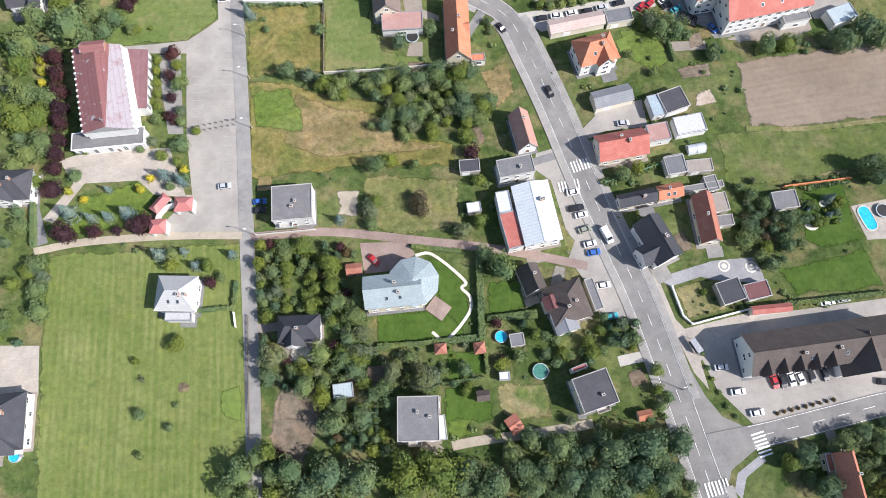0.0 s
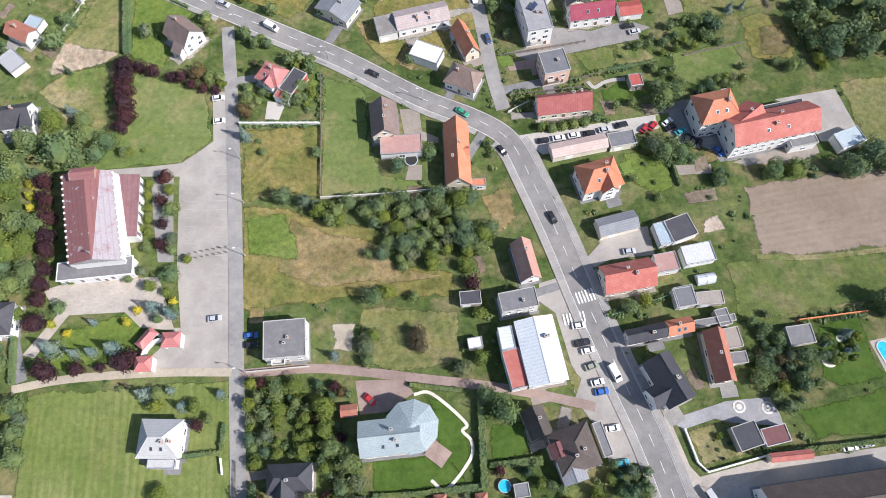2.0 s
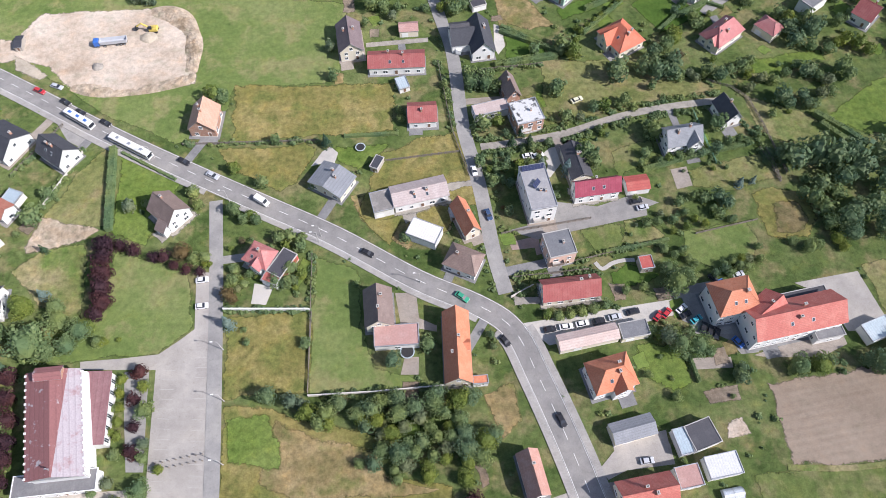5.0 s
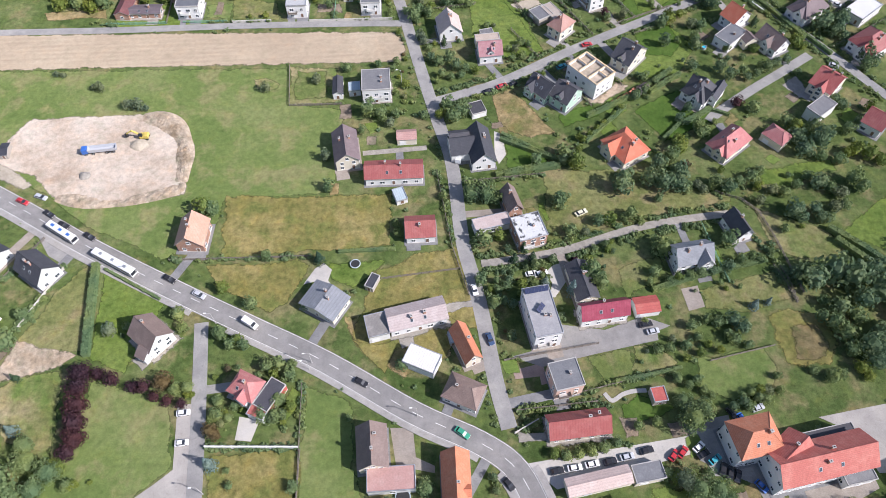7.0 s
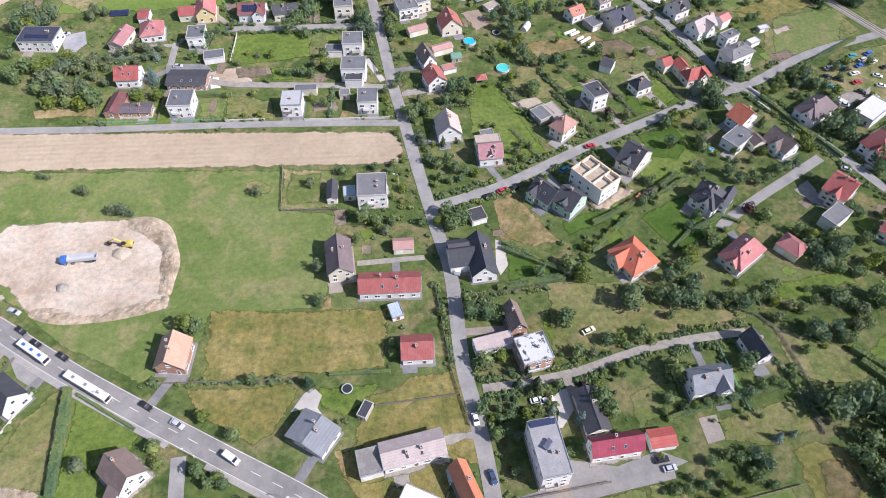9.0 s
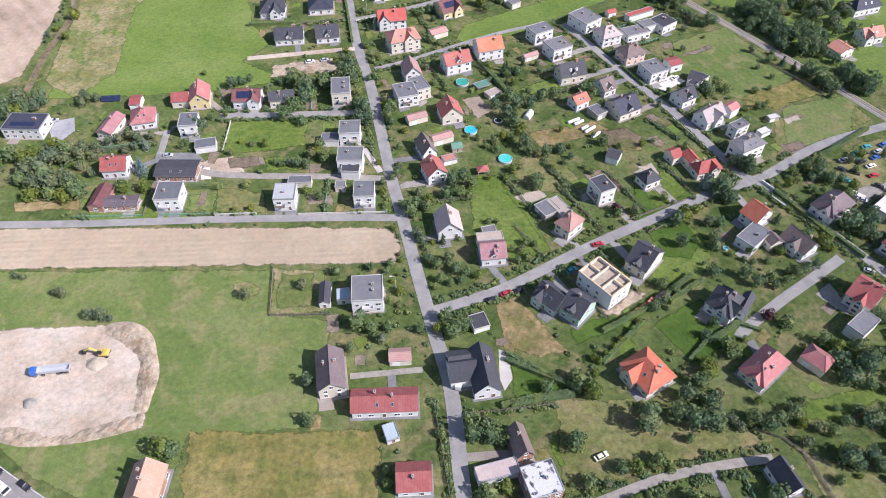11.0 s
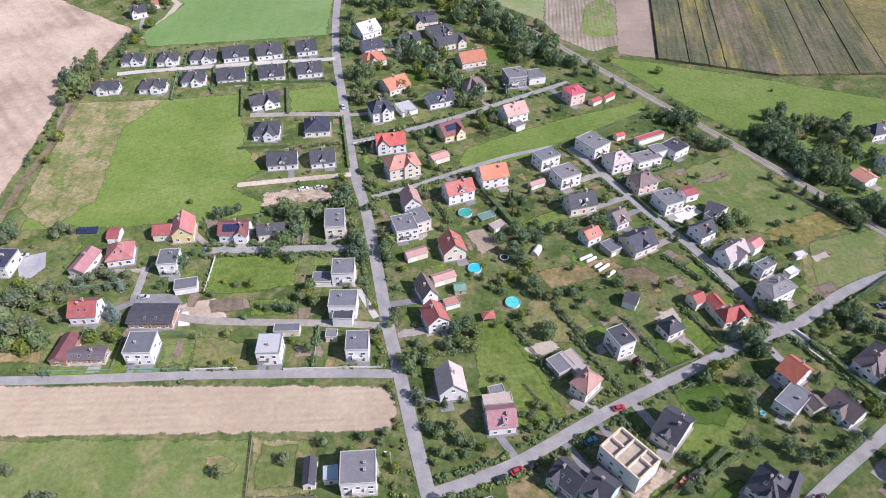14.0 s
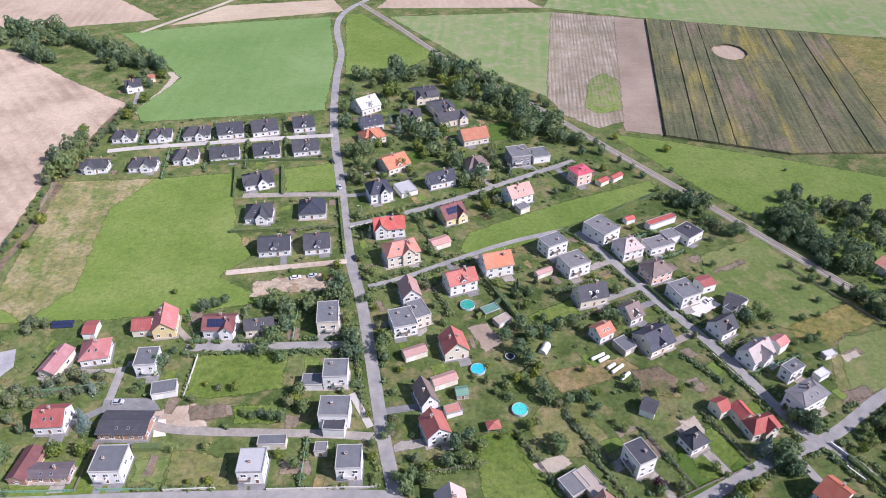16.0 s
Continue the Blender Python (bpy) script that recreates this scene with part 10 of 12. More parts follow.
trees("dark", [(178.3, 321.4, 3.8), (163.5, 275.4, 2.9), (161.9, 278.7, 2.5), (201.4, 502.4, 3.9), (196.0, 499.8, 3.2), (184.2, 485.8, 3.4), (191.2, 478.8, 4.4), (194.5, 473.1, 4.7), (185.8, 462.2, 3.9), (192.1, 457.4, 3.9), (213.1, 490.6, 3.5), (222.0, 490.4, 3.5), (225.4, 485.0, 3.5), (192.1, 451.0, 3.5), (201.6, 448.0, 3.8), (204.9, 443.5, 3.8), (203.3, 462.8, 3.3), (140.2, 496.9, 3.9), (143.8, 494.1, 3.8), (151.6, 494.6, 3.5), (136.3, 503.8, 3.2), (151.5, 471.8, 3.0), (156.9, 474.7, 2.7)])
trees("dark", [(166.2, 491.9, 1.7), (169.1, 487.5, 1.7), (172.2, 484.2, 2.0), (174.9, 479.5, 1.7), (176.6, 472.9, 2.0), (178.8, 465.4, 2.0), (183.5, 442.4, 1.9), (122.5, 533.9, 1.9), (126.6, 524.9, 2.2), (117.8, 541.8, 1.9), (4.9, -1.8, 3.9), (9.0, -7.7, 4.6), (16.5, 1.4, 3.2), (19.9, -2.6, 4.3), (26.0, -3.3, 3.9), (33.9, -0.7, 3.4), (37.5, 1.4, 3.0), (37.3, -10.1, 4.2), (44.9, -9.0, 4.4), (48.7, -3.7, 3.7), (56.6, -1.1, 3.7), (61.0, -4.2, 3.0), (62.7, 1.6, 2.7), (56.1, 4.8, 2.7)])
trees("dark", [(48.6, 5.1, 2.3), (40.8, 4.7, 2.3), (33.2, 5.7, 2.2), (28.4, -9.8, 4.2), (107.5, 1.7, 3.6), (112.3, 3.0, 3.6), (116.4, -0.1, 3.4), (104.7, 0.1, 2.5), (98.5, 159.4, 2.0), (93.3, 158.0, 2.0), (89.8, 156.7, 1.7), (81.0, 155.1, 2.7), (76.9, 157.0, 2.4), (-183.6, 578.9, 2.8), (-180.9, 586.2, 2.8), (-179.9, 593.8, 2.8)])
trees("dark", [(-178.9, 601.6, 2.9), (-178.6, 612.8, 3.4), (-184.5, 571.7, 2.7), (-181.6, 653.6, 3.1), (-175.9, 647.0, 3.1), (-177.7, 676.7, 5.7), (-185.6, 683.2, 5.2), (-190.7, 679.5, 4.7), (-198.2, 684.7, 4.7), (-211.3, 700.8, 4.9), (-211.2, 681.0, 4.2), (-264.4, 692.0, 6.2), (-279.9, 709.8, 5.9), (-258.5, 690.7, 4.8)])
trees("grey", [(-5.8, 23.9, 3.7), (-8.9, 26.1, 2.6), (-16.2, 23.2, 2.6), (-22.5, 31.4, 2.6), (-24.0, 36.2, 3.2), (-60.4, 293.8, 2.6), (-109.3, 286.0, 2.9), (-113.4, 286.8, 2.4), (-106.4, 285.2, 1.9), (-126.0, 296.4, 2.3), (-128.9, 297.2, 1.7), (-146.1, 305.7, 1.7), (-143.2, 305.2, 1.4), (-40.7, 297.7, 2.4), (173.9, 445.0, 2.3), (115.2, 401.0, 1.8), (-196.1, 544.6, 6.0), (-193.8, 555.1, 5.7), (-189.9, 560.7, 4.6), (-193.0, 531.2, 4.7), (-187.6, 533.4, 5.1), (-193.7, 524.3, 3.6)])
trees("bronze", [(-6.8, 77.0, 3.0), (-6.5, 73.7, 3.0), (-79.1, 170.6, 3.7), (-61.4, 154.1, 2.3)])
trees("conifer", [(-34.7, 212.7, 2.3), (30.4, 210.0, 2.1), (36.5, 210.7, 1.9), (33.8, 214.3, 1.9), (-124.1, 174.0, 1.5), (-95.1, 187.5, 1.1), (62.7, 331.9, 1.6), (46.4, 334.6, 1.4), (53.5, 531.7, 2.2)])
grove(84, 2.4, 3.8, ('dec', 'dec', 'lime', 'dark'), [(-56.0, 65.7), (-25.2, 62.7), (-24.4, 41.9), (-22.8, 20.6), (-34.9, 21.1), (-51.8, 21.7)], 5)
grove(26, 2.2, 3.4, ('dec', 'dark'), [(90.6, 78.0), (109.3, 66.2), (107.3, 55.5), (96.3, 50.7), (86.6, 63.5)], 7)
grove(20, 1.9, 3.1, ('dec', 'dec', 'dark'), [(13.5, 38.7), (31.4, 36.3), (56.3, 38.7), (55.6, 25.6), (33.7, 24.8), (16.1, 27.1)], 8)
grove(18, 3.6, 5.0, ('dark', 'dec'), [(85.7, -1.1), (103.7, 3.5), (126.5, 7.2), (119.1, -24.6), (112.3, -14.5), (92.2, -8.0)], 9)
grove(22, 3.6, 5.4, ('dark', 'dec'), [(-52.5, 0.3), (9.7, -0.5), (68.2, -4.2), (65.5, -22.7), (-51.7, -18.5)], 10)
grove(16, 1.9, 3.1, ('dec', 'dark'), [(-146.3, 78.5), (-127.3, 79.6), (-121.4, 37.3), (-139.6, 38.0)], 12)
grove(16, 2.4, 4.2, ('dec', 'dark'), [(-154.8, 130.4), (-130.1, 155.6), (-122.2, 94.5), (-149.1, 95.7)], 13)
grove(9, 1.5, 2.8, ('dec', 'dark'), [(74.2, 304.9), (122.3, 320.1), (128.8, 299.3), (107.4, 296.9), (86.7, 285.0)], 17)
grove(6, 1.6, 2.6, ('dec', 'dark'), [(136.6, 302.2), (155.3, 294.9), (133.0, 289.4), (127.1, 292.8)], 19)
grove(10, 2.0, 3.2, ('dark', 'dec'), [(161.5, 272.8), (187.7, 271.7), (182.6, 238.6), (159.8, 255.6)], 20)
grove(9, 1.6, 2.8, ('dark', 'dec'), [(142.9, 534.2), (154.3, 510.5), (157.4, 469.6), (142.0, 465.3)], 26)
grove(6, 1.8, 3.0, ('dark', 'dec'), [(200.5, 504.1), (251.9, 487.2), (226.9, 426.0), (200.7, 455.1)], 27)
grove(14, 1.8, 3.0, ('dec', 'dec'), [(-69.3, 190.7), (-37.8, 179.0), (-36.9, 157.4), (-63.8, 152.4)], 28)
grove(10, 1.9, 2.9, ('dec', 'dec'), [(-159.3, 194.6), (-124.7, 196.6), (-132.0, 176.4), (-154.8, 177.4)], 29)
grove(7, 1.4, 2.4, ('dec', 'conifer'), [(-30.3, 408.1), (-20.8, 407.7), (-13.1, 342.1), (-22.6, 338.9)], 32)
grove(7, 1.6, 2.4, ('dec', 'lime'), [(-43.6, 456.0), (-22.8, 455.5), (-20.4, 417.1), (-29.9, 417.3)], 33)
grove(5, 1.4, 2.4, ('dec', 'dark'), [(144.5, 339.8), (161.2, 311.5), (148.8, 302.5), (122.7, 323.0)], 34)
grove(7, 1.6, 2.6, ('dark', 'dec'), [(163.9, 354.0), (209.8, 369.8), (191.3, 325.5), (160.8, 341.3)], 35)
grove(70, 2.4, 3.8, ('dark', 'dec', 'dark'), [(17.1, 700.8), (41.0, 679.3), (85.9, 622.4), (108.4, 567.8), (96.7, 559.7), (70.1, 586.5), (44.6, 618.7), (16.3, 669.4)], 36)
grove(40, 2.4, 4.1, ('dark', 'dec'), [(-339.2, 783.2), (-284.2, 782.8), (-201.3, 708.4), (-174.6, 686.7), (-171.5, 661.8), (-216.6, 692.3), (-289.9, 732.0), (-321.1, 744.3)], 38)
grove(15, 1.6, 2.6, ('dec', 'dark'), [(-208.3, 662.2), (-173.1, 681.5), (-165.0, 652.3), (-191.5, 634.6)], 39)
grove(26, 1.9, 3.4, ('dark', 'dec'), [(-203.2, 540.2), (-196.2, 583.2), (-187.7, 569.0), (-188.9, 531.0)], 40)
grove(18, 2.0, 3.4, ('dark', 'dec'), [(187.0, 493.7), (210.1, 498.5), (237.0, 477.5), (208.8, 426.4), (197.0, 453.0), (182.3, 469.1)], 41)
grove(18, 1.2, 2.2, ('dark', 'dec'), [(128.5, 516.6), (153.0, 489.2), (161.9, 474.2), (153.8, 467.3), (131.4, 494.7)], 42)
grove(9, 0.7, 1.2, ('dec', 'lime', 'conifer'), [(66.6, 47.6), (77.5, 48.4), (89.6, 40.7), (71.6, 36.4)], 45)
grove(24, 1.2, 2.4, ('dec', 'lime', 'blue'), [(105.0, 70.9), (121.1, 74.0), (120.8, 63.9), (105.6, 64.5)], 46)
grove(16, 1.1, 2.0, ('dec', 'lime'), [(-17.6, 323.0), (-1.9, 325.0), (-5.2, 284.7), (-13.9, 285.0)], 48)
grove(24, 1.1, 2.2, ('dec', 'dark'), [(23.3, 215.8), (45.7, 217.2), (43.8, 181.2), (24.0, 178.1)], 50)
grove(24, 1.1, 2.3, ('dec', 'lime', 'dark'), [(15.1, 205.0), (30.3, 219.6), (51.4, 223.9), (70.1, 210.1), (28.1, 192.3)], 51)
grove(30, 1.1, 2.2, ('dec', 'lime', 'grey'), [(-21.2, 32.6), (9.9, 32.2), (10.8, 19.3), (1.1, 18.1), (-16.4, 20.4)], 52)
grove(26, 1.1, 2.4, ('dark', 'grey'), [(-180.0, 621.7), (-179.6, 609.5), (-185.0, 514.0), (-183.2, 450.7), (-190.9, 459.1), (-193.7, 528.2)], 53)
grove(14, 1.0, 1.7, ('dec', 'lime'), [(-20.6, 356.3), (-9.2, 356.0), (-6.3, 300.3), (-16.1, 300.6)], 54)
grove(30, 1.9, 3.4, ('dec', 'dark', 'lime'), [(-37.3, 21.2), (-21.2, 22.1), (-16.7, 3.4), (-32.3, 4.0)], 55)
grove(20, 2.2, 3.6, ('dec', 'lime'), [(-61.9, 2.1), (-46.4, 4.5), (-43.0, -7.7), (-61.4, -7.0)], 56)
trees("dark", [(70.9, 238.5, 5.2), (81.6, 241.1, 4.5), (86.1, 238.4, 4.4), (91.2, 239.2, 4.9), (86.2, 248.0, 3.7), (92.8, 245.0, 3.7), (140.2, 259.0, 4.2), (141.2, 252.1, 4.2), (147.5, 255.6, 4.6), (150.9, 258.9, 3.8), (148.4, 263.5, 3.4), (141.7, 237.7, 4.0), (128.5, 224.6, 3.9), (131.4, 222.9, 2.5), (137.2, 226.1, 2.9), (138.0, 222.4, 2.9), (109.2, 236.8, 3.4), (105.9, 239.7, 3.2), (125.6, 197.6, 6.3), (122.2, 200.8, 3.3), (132.9, 199.6, 5.9), (138.5, 197.2, 5.9), (144.8, 199.1, 5.9), (146.1, 192.8, 5.8), (140.0, 189.6, 4.3), (132.3, 188.0, 4.0), (135.9, 173.9, 4.5), (140.6, 177.4, 4.9), (136.6, 168.5, 4.1), (97.4, 184.7, 3.2)])
trees("dark", [(99.2, 181.7, 3.2), (91.1, 202.8, 2.6), (95.0, 202.9, 2.2), (101.0, 204.6, 2.6)])
trees("dec", [(73.1, 243.5, 3.3), (92.2, 251.7, 3.7), (94.3, 237.7, 3.0), (83.5, 233.2, 2.0), (60.9, 224.3, 2.9), (64.8, 224.6, 3.1), (72.1, 226.8, 2.9), (70.1, 225.6, 2.1), (75.7, 223.9, 1.7), (60.7, 215.5, 1.1), (63.7, 216.2, 1.3), (67.1, 217.0, 1.3), (80.4, 211.3, 4.2), (78.7, 215.6, 2.7), (103.2, 214.9, 4.2), (106.5, 263.7, 3.6), (105.3, 267.0, 3.0), (112.7, 269.1, 1.7), (129.1, 274.8, 3.0), (114.2, 239.7, 2.6), (118.7, 241.7, 3.2), (123.0, 244.8, 2.2), (103.8, 237.9, 2.0), (98.9, 239.3, 2.2), (100.4, 236.7, 2.2), (108.8, 245.6, 1.8), (134.6, 260.1, 3.0), (138.7, 266.9, 3.2), (147.2, 250.0, 2.9), (141.2, 264.1, 3.0)])
trees("dec", [(152.7, 248.2, 3.3), (157.1, 251.1, 2.7), (160.3, 251.9, 3.3), (164.8, 250.1, 3.7), (168.1, 247.5, 3.3), (154.4, 238.7, 3.6), (156.3, 235.0, 3.2), (148.4, 232.8, 3.2), (145.5, 235.7, 2.8), (139.4, 241.4, 2.4), (134.1, 237.7, 2.4), (132.7, 242.2, 1.6), (119.8, 237.2, 2.2), (124.2, 235.5, 2.6), (128.8, 234.0, 2.6), (119.0, 230.9, 2.2), (116.6, 232.6, 1.6)])
trees("dec", [(128.9, 227.8, 2.6), (144.4, 226.9, 3.0), (148.0, 228.3, 2.6), (141.1, 222.5, 2.5), (124.3, 218.7, 2.1), (130.9, 220.1, 1.2), (160.8, 261.9, 3.0), (166.9, 266.2, 2.6), (173.9, 273.3, 2.6), (76.2, 203.3, 2.8), (73.8, 199.6, 1.8), (80.5, 200.4, 1.8), (83.4, 201.2, 2.2), (87.3, 202.1, 2.2), (105.4, 206.7, 2.4), (109.6, 207.8, 2.1), (112.1, 206.6, 2.1), (117.0, 210.0, 1.7), (88.1, 196.3, 0.9), (97.0, 198.9, 1.3), (98.4, 196.8, 1.1), (103.1, 197.1, 1.1), (83.8, 183.5, 2.5), (88.9, 185.5, 2.1), (92.1, 184.2, 2.5), (94.7, 180.2, 2.3), (99.9, 176.3, 1.9), (84.9, 179.8, 1.9), (80.7, 177.0, 2.1), (76.9, 179.3, 1.6)])
trees("dec", [(75.2, 176.2, 2.3), (71.6, 175.5, 2.1), (95.9, 178.2, 2.4), (79.8, 172.5, 1.5), (81.6, 165.9, 1.9), (78.6, 164.2, 1.9), (82.5, 162.3, 1.8), (75.7, 166.1, 1.9), (84.6, 160.5, 1.7), (93.7, 160.1, 1.8), (96.5, 160.9, 1.7), (99.3, 161.7, 1.7), (101.7, 161.5, 2.0), (105.1, 161.4, 1.8), (105.7, 166.0, 1.5), (128.4, 190.8, 2.5), (128.5, 182.2, 3.9), (130.7, 178.2, 3.9), (136.5, 184.0, 3.6), (125.5, 184.9, 2.5), (130.8, 172.8, 3.1), (122.0, 164.9, 3.0), (125.2, 165.8, 2.4), (117.2, 167.2, 1.9)])
trees("lime", [(96.2, 256.0, 4.0), (96.2, 260.0, 3.0), (87.8, 176.9, 1.7), (90.8, 174.9, 1.7), (84.5, 174.2, 1.7), (131.6, 167.3, 2.7), (133.4, 164.7, 2.2)])
trees("blue", [(105.6, 190.0, 1.8), (110.5, 191.0, 1.4)])
trees("plum", [(123.5, 278.2, 2.8)])
trees("bronze", [(97.1, 248.8, 1.8)])
trees("grey", [(-154.0, 369.3, 5.1), (-148.6, 369.6, 4.6), (-156.0, 362.8, 5.0), (-161.7, 363.0, 5.0), (-155.9, 353.7, 4.5), (-148.8, 355.0, 4.5), (-143.1, 356.8, 4.0), (-181.6, 410.5, 5.6), (-174.9, 407.8, 4.0)])
trees("dec", [(-180.4, 403.5, 4.5), (-163.1, 374.2, 3.7), (-156.1, 379.6, 3.3), (-155.0, 348.0, 3.9), (-147.6, 348.1, 3.5), (-141.9, 349.7, 3.1)])
trees("dark", [(45.2, 407.7, 3.9), (48.4, 401.6, 3.8), (38.3, 402.4, 3.3), (42.5, 393.8, 3.8), (45.7, 388.4, 3.2), (54.9, 402.1, 3.1), (60.8, 407.8, 3.4), (66.4, 410.0, 3.1), (48.8, 373.2, 3.6), (50.6, 368.6, 2.8), (57.6, 368.1, 3.1), (63.8, 369.7, 3.1), (139.3, 356.7, 3.7), (136.6, 358.8, 3.2), (128.5, 342.4, 3.8), (123.5, 340.2, 2.9), (15.6, 349.3, 3.4), (20.2, 352.3, 3.4), (13.1, 343.3, 3.3), (83.8, 374.4, 3.1), (5.7, 308.2, 2.4), (12.7, 307.9, 2.6), (15.4, 302.9, 2.6)])
trees("dec", [(-8.7, 402.5, 2.5), (16.0, 416.8, 2.1), (49.1, 385.0, 2.7), (51.6, 406.6, 2.8), (69.8, 406.6, 2.3), (55.1, 413.3, 2.3), (36.0, 376.5, 2.4), (39.9, 379.7, 2.7), (43.4, 377.9, 2.6), (32.2, 373.5, 1.9), (36.7, 371.1, 2.4), (47.5, 381.8, 2.2), (54.0, 367.2, 2.3), (69.1, 372.3, 1.9), (24.3, 381.4, 1.4), (29.0, 379.1, 1.7), (42.3, 357.3, 2.5), (44.9, 359.4, 1.8), (50.8, 352.1, 2.5), (65.0, 362.1, 1.9), (67.9, 365.4, 1.9), (24.5, 349.4, 2.9), (18.6, 343.4, 2.9), (22.9, 342.2, 2.4)])
trees("dec", [(6.4, 341.2, 2.4), (2.1, 344.6, 2.0), (-6.9, 357.1, 2.5), (-9.1, 354.5, 1.8), (-5.8, 362.6, 1.8), (-5.9, 374.6, 1.9), (-3.6, 385.4, 1.9), (89.9, 429.7, 2.7), (82.7, 413.5, 3.4), (84.3, 407.9, 2.6), (133.5, 410.5, 2.9), (139.1, 411.9, 3.4), (135.3, 407.0, 2.1), (142.2, 412.7, 2.6), (122.3, 412.1, 1.6), (117.8, 410.1, 1.6)])
trees("dec", [(155.1, 396.2, 2.0), (160.7, 397.6, 2.5), (165.9, 400.5, 1.5), (151.5, 392.8, 1.5), (144.7, 361.0, 2.3), (151.4, 369.5, 2.4), (136.4, 363.8, 1.4), (129.4, 337.4, 2.4), (160.0, 352.1, 2.5), (166.8, 354.7, 3.0), (173.1, 358.2, 2.6), (171.6, 351.9, 2.3), (160.4, 347.4, 2.3), (157.1, 349.8, 1.4), (81.4, 345.4, 1.8), (80.5, 351.8, 1.8), (75.4, 355.2, 1.8), (72.7, 358.9, 1.4), (90.7, 371.7, 1.9), (80.3, 379.7, 1.4), (100.7, 373.2, 1.9), (106.1, 375.3, 1.4), (107.5, 330.9, 2.1), (104.8, 336.0, 1.3), (114.5, 338.7, 1.3), (-4.5, 338.5, 2.4), (0.9, 338.1, 2.8), (5.2, 336.4, 2.8), (-0.2, 333.1, 1.7), (2.8, 318.7, 2.3)])
trees("dec", [(4.8, 314.9, 2.0), (8.6, 305.5, 2.6), (19.3, 301.6, 2.5), (23.2, 300.5, 2.1), (9.4, 298.6, 2.1), (13.2, 297.2, 2.1), (17.2, 298.3, 2.1), (7.3, 295.4, 1.5), (6.9, 317.7, 1.6), (17.3, 319.0, 1.2), (19.0, 330.0, 1.1), (40.4, 312.4, 2.2), (42.9, 316.1, 2.3), (42.9, 308.5, 2.2), (38.8, 307.4, 2.0), (37.4, 312.8, 1.6), (45.9, 315.2, 1.6), (29.5, 327.9, 1.7), (32.7, 328.1, 1.3), (10.6, 280.9, 3.5), (12.2, 275.8, 3.1), (7.7, 276.3, 2.4)])
trees("conifer", [(45.2, 431.9, 1.9), (47.4, 427.2, 1.9), (50.4, 429.7, 1.6), (55.3, 436.6, 1.6), (45.3, 420.0, 1.6), (11.0, 317.5, 1.8), (124.4, 349.0, 1.6), (192.9, 424.8, 2.4), (188.5, 427.5, 2.2), (194.9, 416.3, 1.9), (198.1, 411.6, 2.1), (198.2, 405.5, 1.8), (184.8, 432.3, 2.2)])
trees("blue", [(120.7, 346.4, 2.2)])
trees("plum", [(80.8, 333.1, 2.2)])
trees("lime", [(113.0, 330.9, 1.9), (38.4, 353.1, 1.8), (31.7, 353.4, 1.6), (58.8, 359.2, 1.6), (66.2, 383.8, 1.5), (29.6, 386.7, 1.5)])
trees("dark", [(-15.0, 650.5, 6.6), (-11.5, 668.2, 7.8), (-7.4, 655.2, 6.6), (0.4, 656.6, 5.6), (16.4, 674.4, 6.9), (22.1, 664.4, 6.8), (34.3, 669.3, 6.8), (43.9, 664.2, 6.8), (32.1, 627.6, 6.4), (53.8, 640.6, 6.5), (50.3, 622.5, 6.8), (60.0, 627.2, 6.4), (64.7, 618.7, 6.2), (66.8, 605.7, 6.6), (71.5, 614.4, 6.2), (66.3, 586.4, 6.4), (69.9, 574.3, 7.2), (76.2, 582.5, 6.4), (81.9, 586.2, 6.4), (83.7, 575.2, 6.2), (88.4, 582.9, 5.9), (87.4, 566.1, 4.8), (5.6, 569.3, 6.1), (0.6, 580.5, 5.9), (13.9, 566.3, 5.6), (25.7, 536.8, 5.3), (11.9, 552.9, 5.5), (37.4, 524.7, 5.2), (-40.2, 588.6, 5.9), (-28.2, 550.3, 5.5)])
trees("dark", [(-23.7, 554.4, 4.7), (55.2, 615.3, 5.7), (22.1, 525.7, 4.4), (29.4, 519.9, 4.3), (-32.7, 657.0, 5.6), (-38.9, 662.6, 5.1), (46.6, 646.6, 5.6)])
trees("dec", [(6.3, 666.1, 5.7), (28.9, 682.5, 4.8), (39.2, 651.4, 5.6), (29.0, 642.3, 5.5), (26.6, 630.3, 4.4), (47.0, 604.4, 4.7), (42.0, 609.0, 4.3), (49.9, 596.6, 4.5), (55.3, 597.0, 4.2), (60.7, 598.0, 3.2), (66.1, 570.4, 4.4), (61.7, 575.6, 3.1), (-26.4, 645.0, 4.0), (-25.0, 658.4, 4.5), (-16.3, 629.6, 5.3), (-10.8, 633.9, 5.3), (-17.6, 613.9, 4.3), (-42.5, 609.0, 5.2), (-38.2, 623.8, 3.4), (-40.9, 635.6, 4.4), (-1.4, 622.1, 4.3), (-4.9, 609.8, 4.2), (-4.7, 590.3, 4.0), (10.7, 578.4, 4.4), (19.1, 574.7, 4.4), (3.8, 557.7, 4.3), (16.7, 551.0, 4.2), (7.0, 548.7, 3.4), (19.6, 542.3, 3.2), (23.5, 557.4, 4.3)])
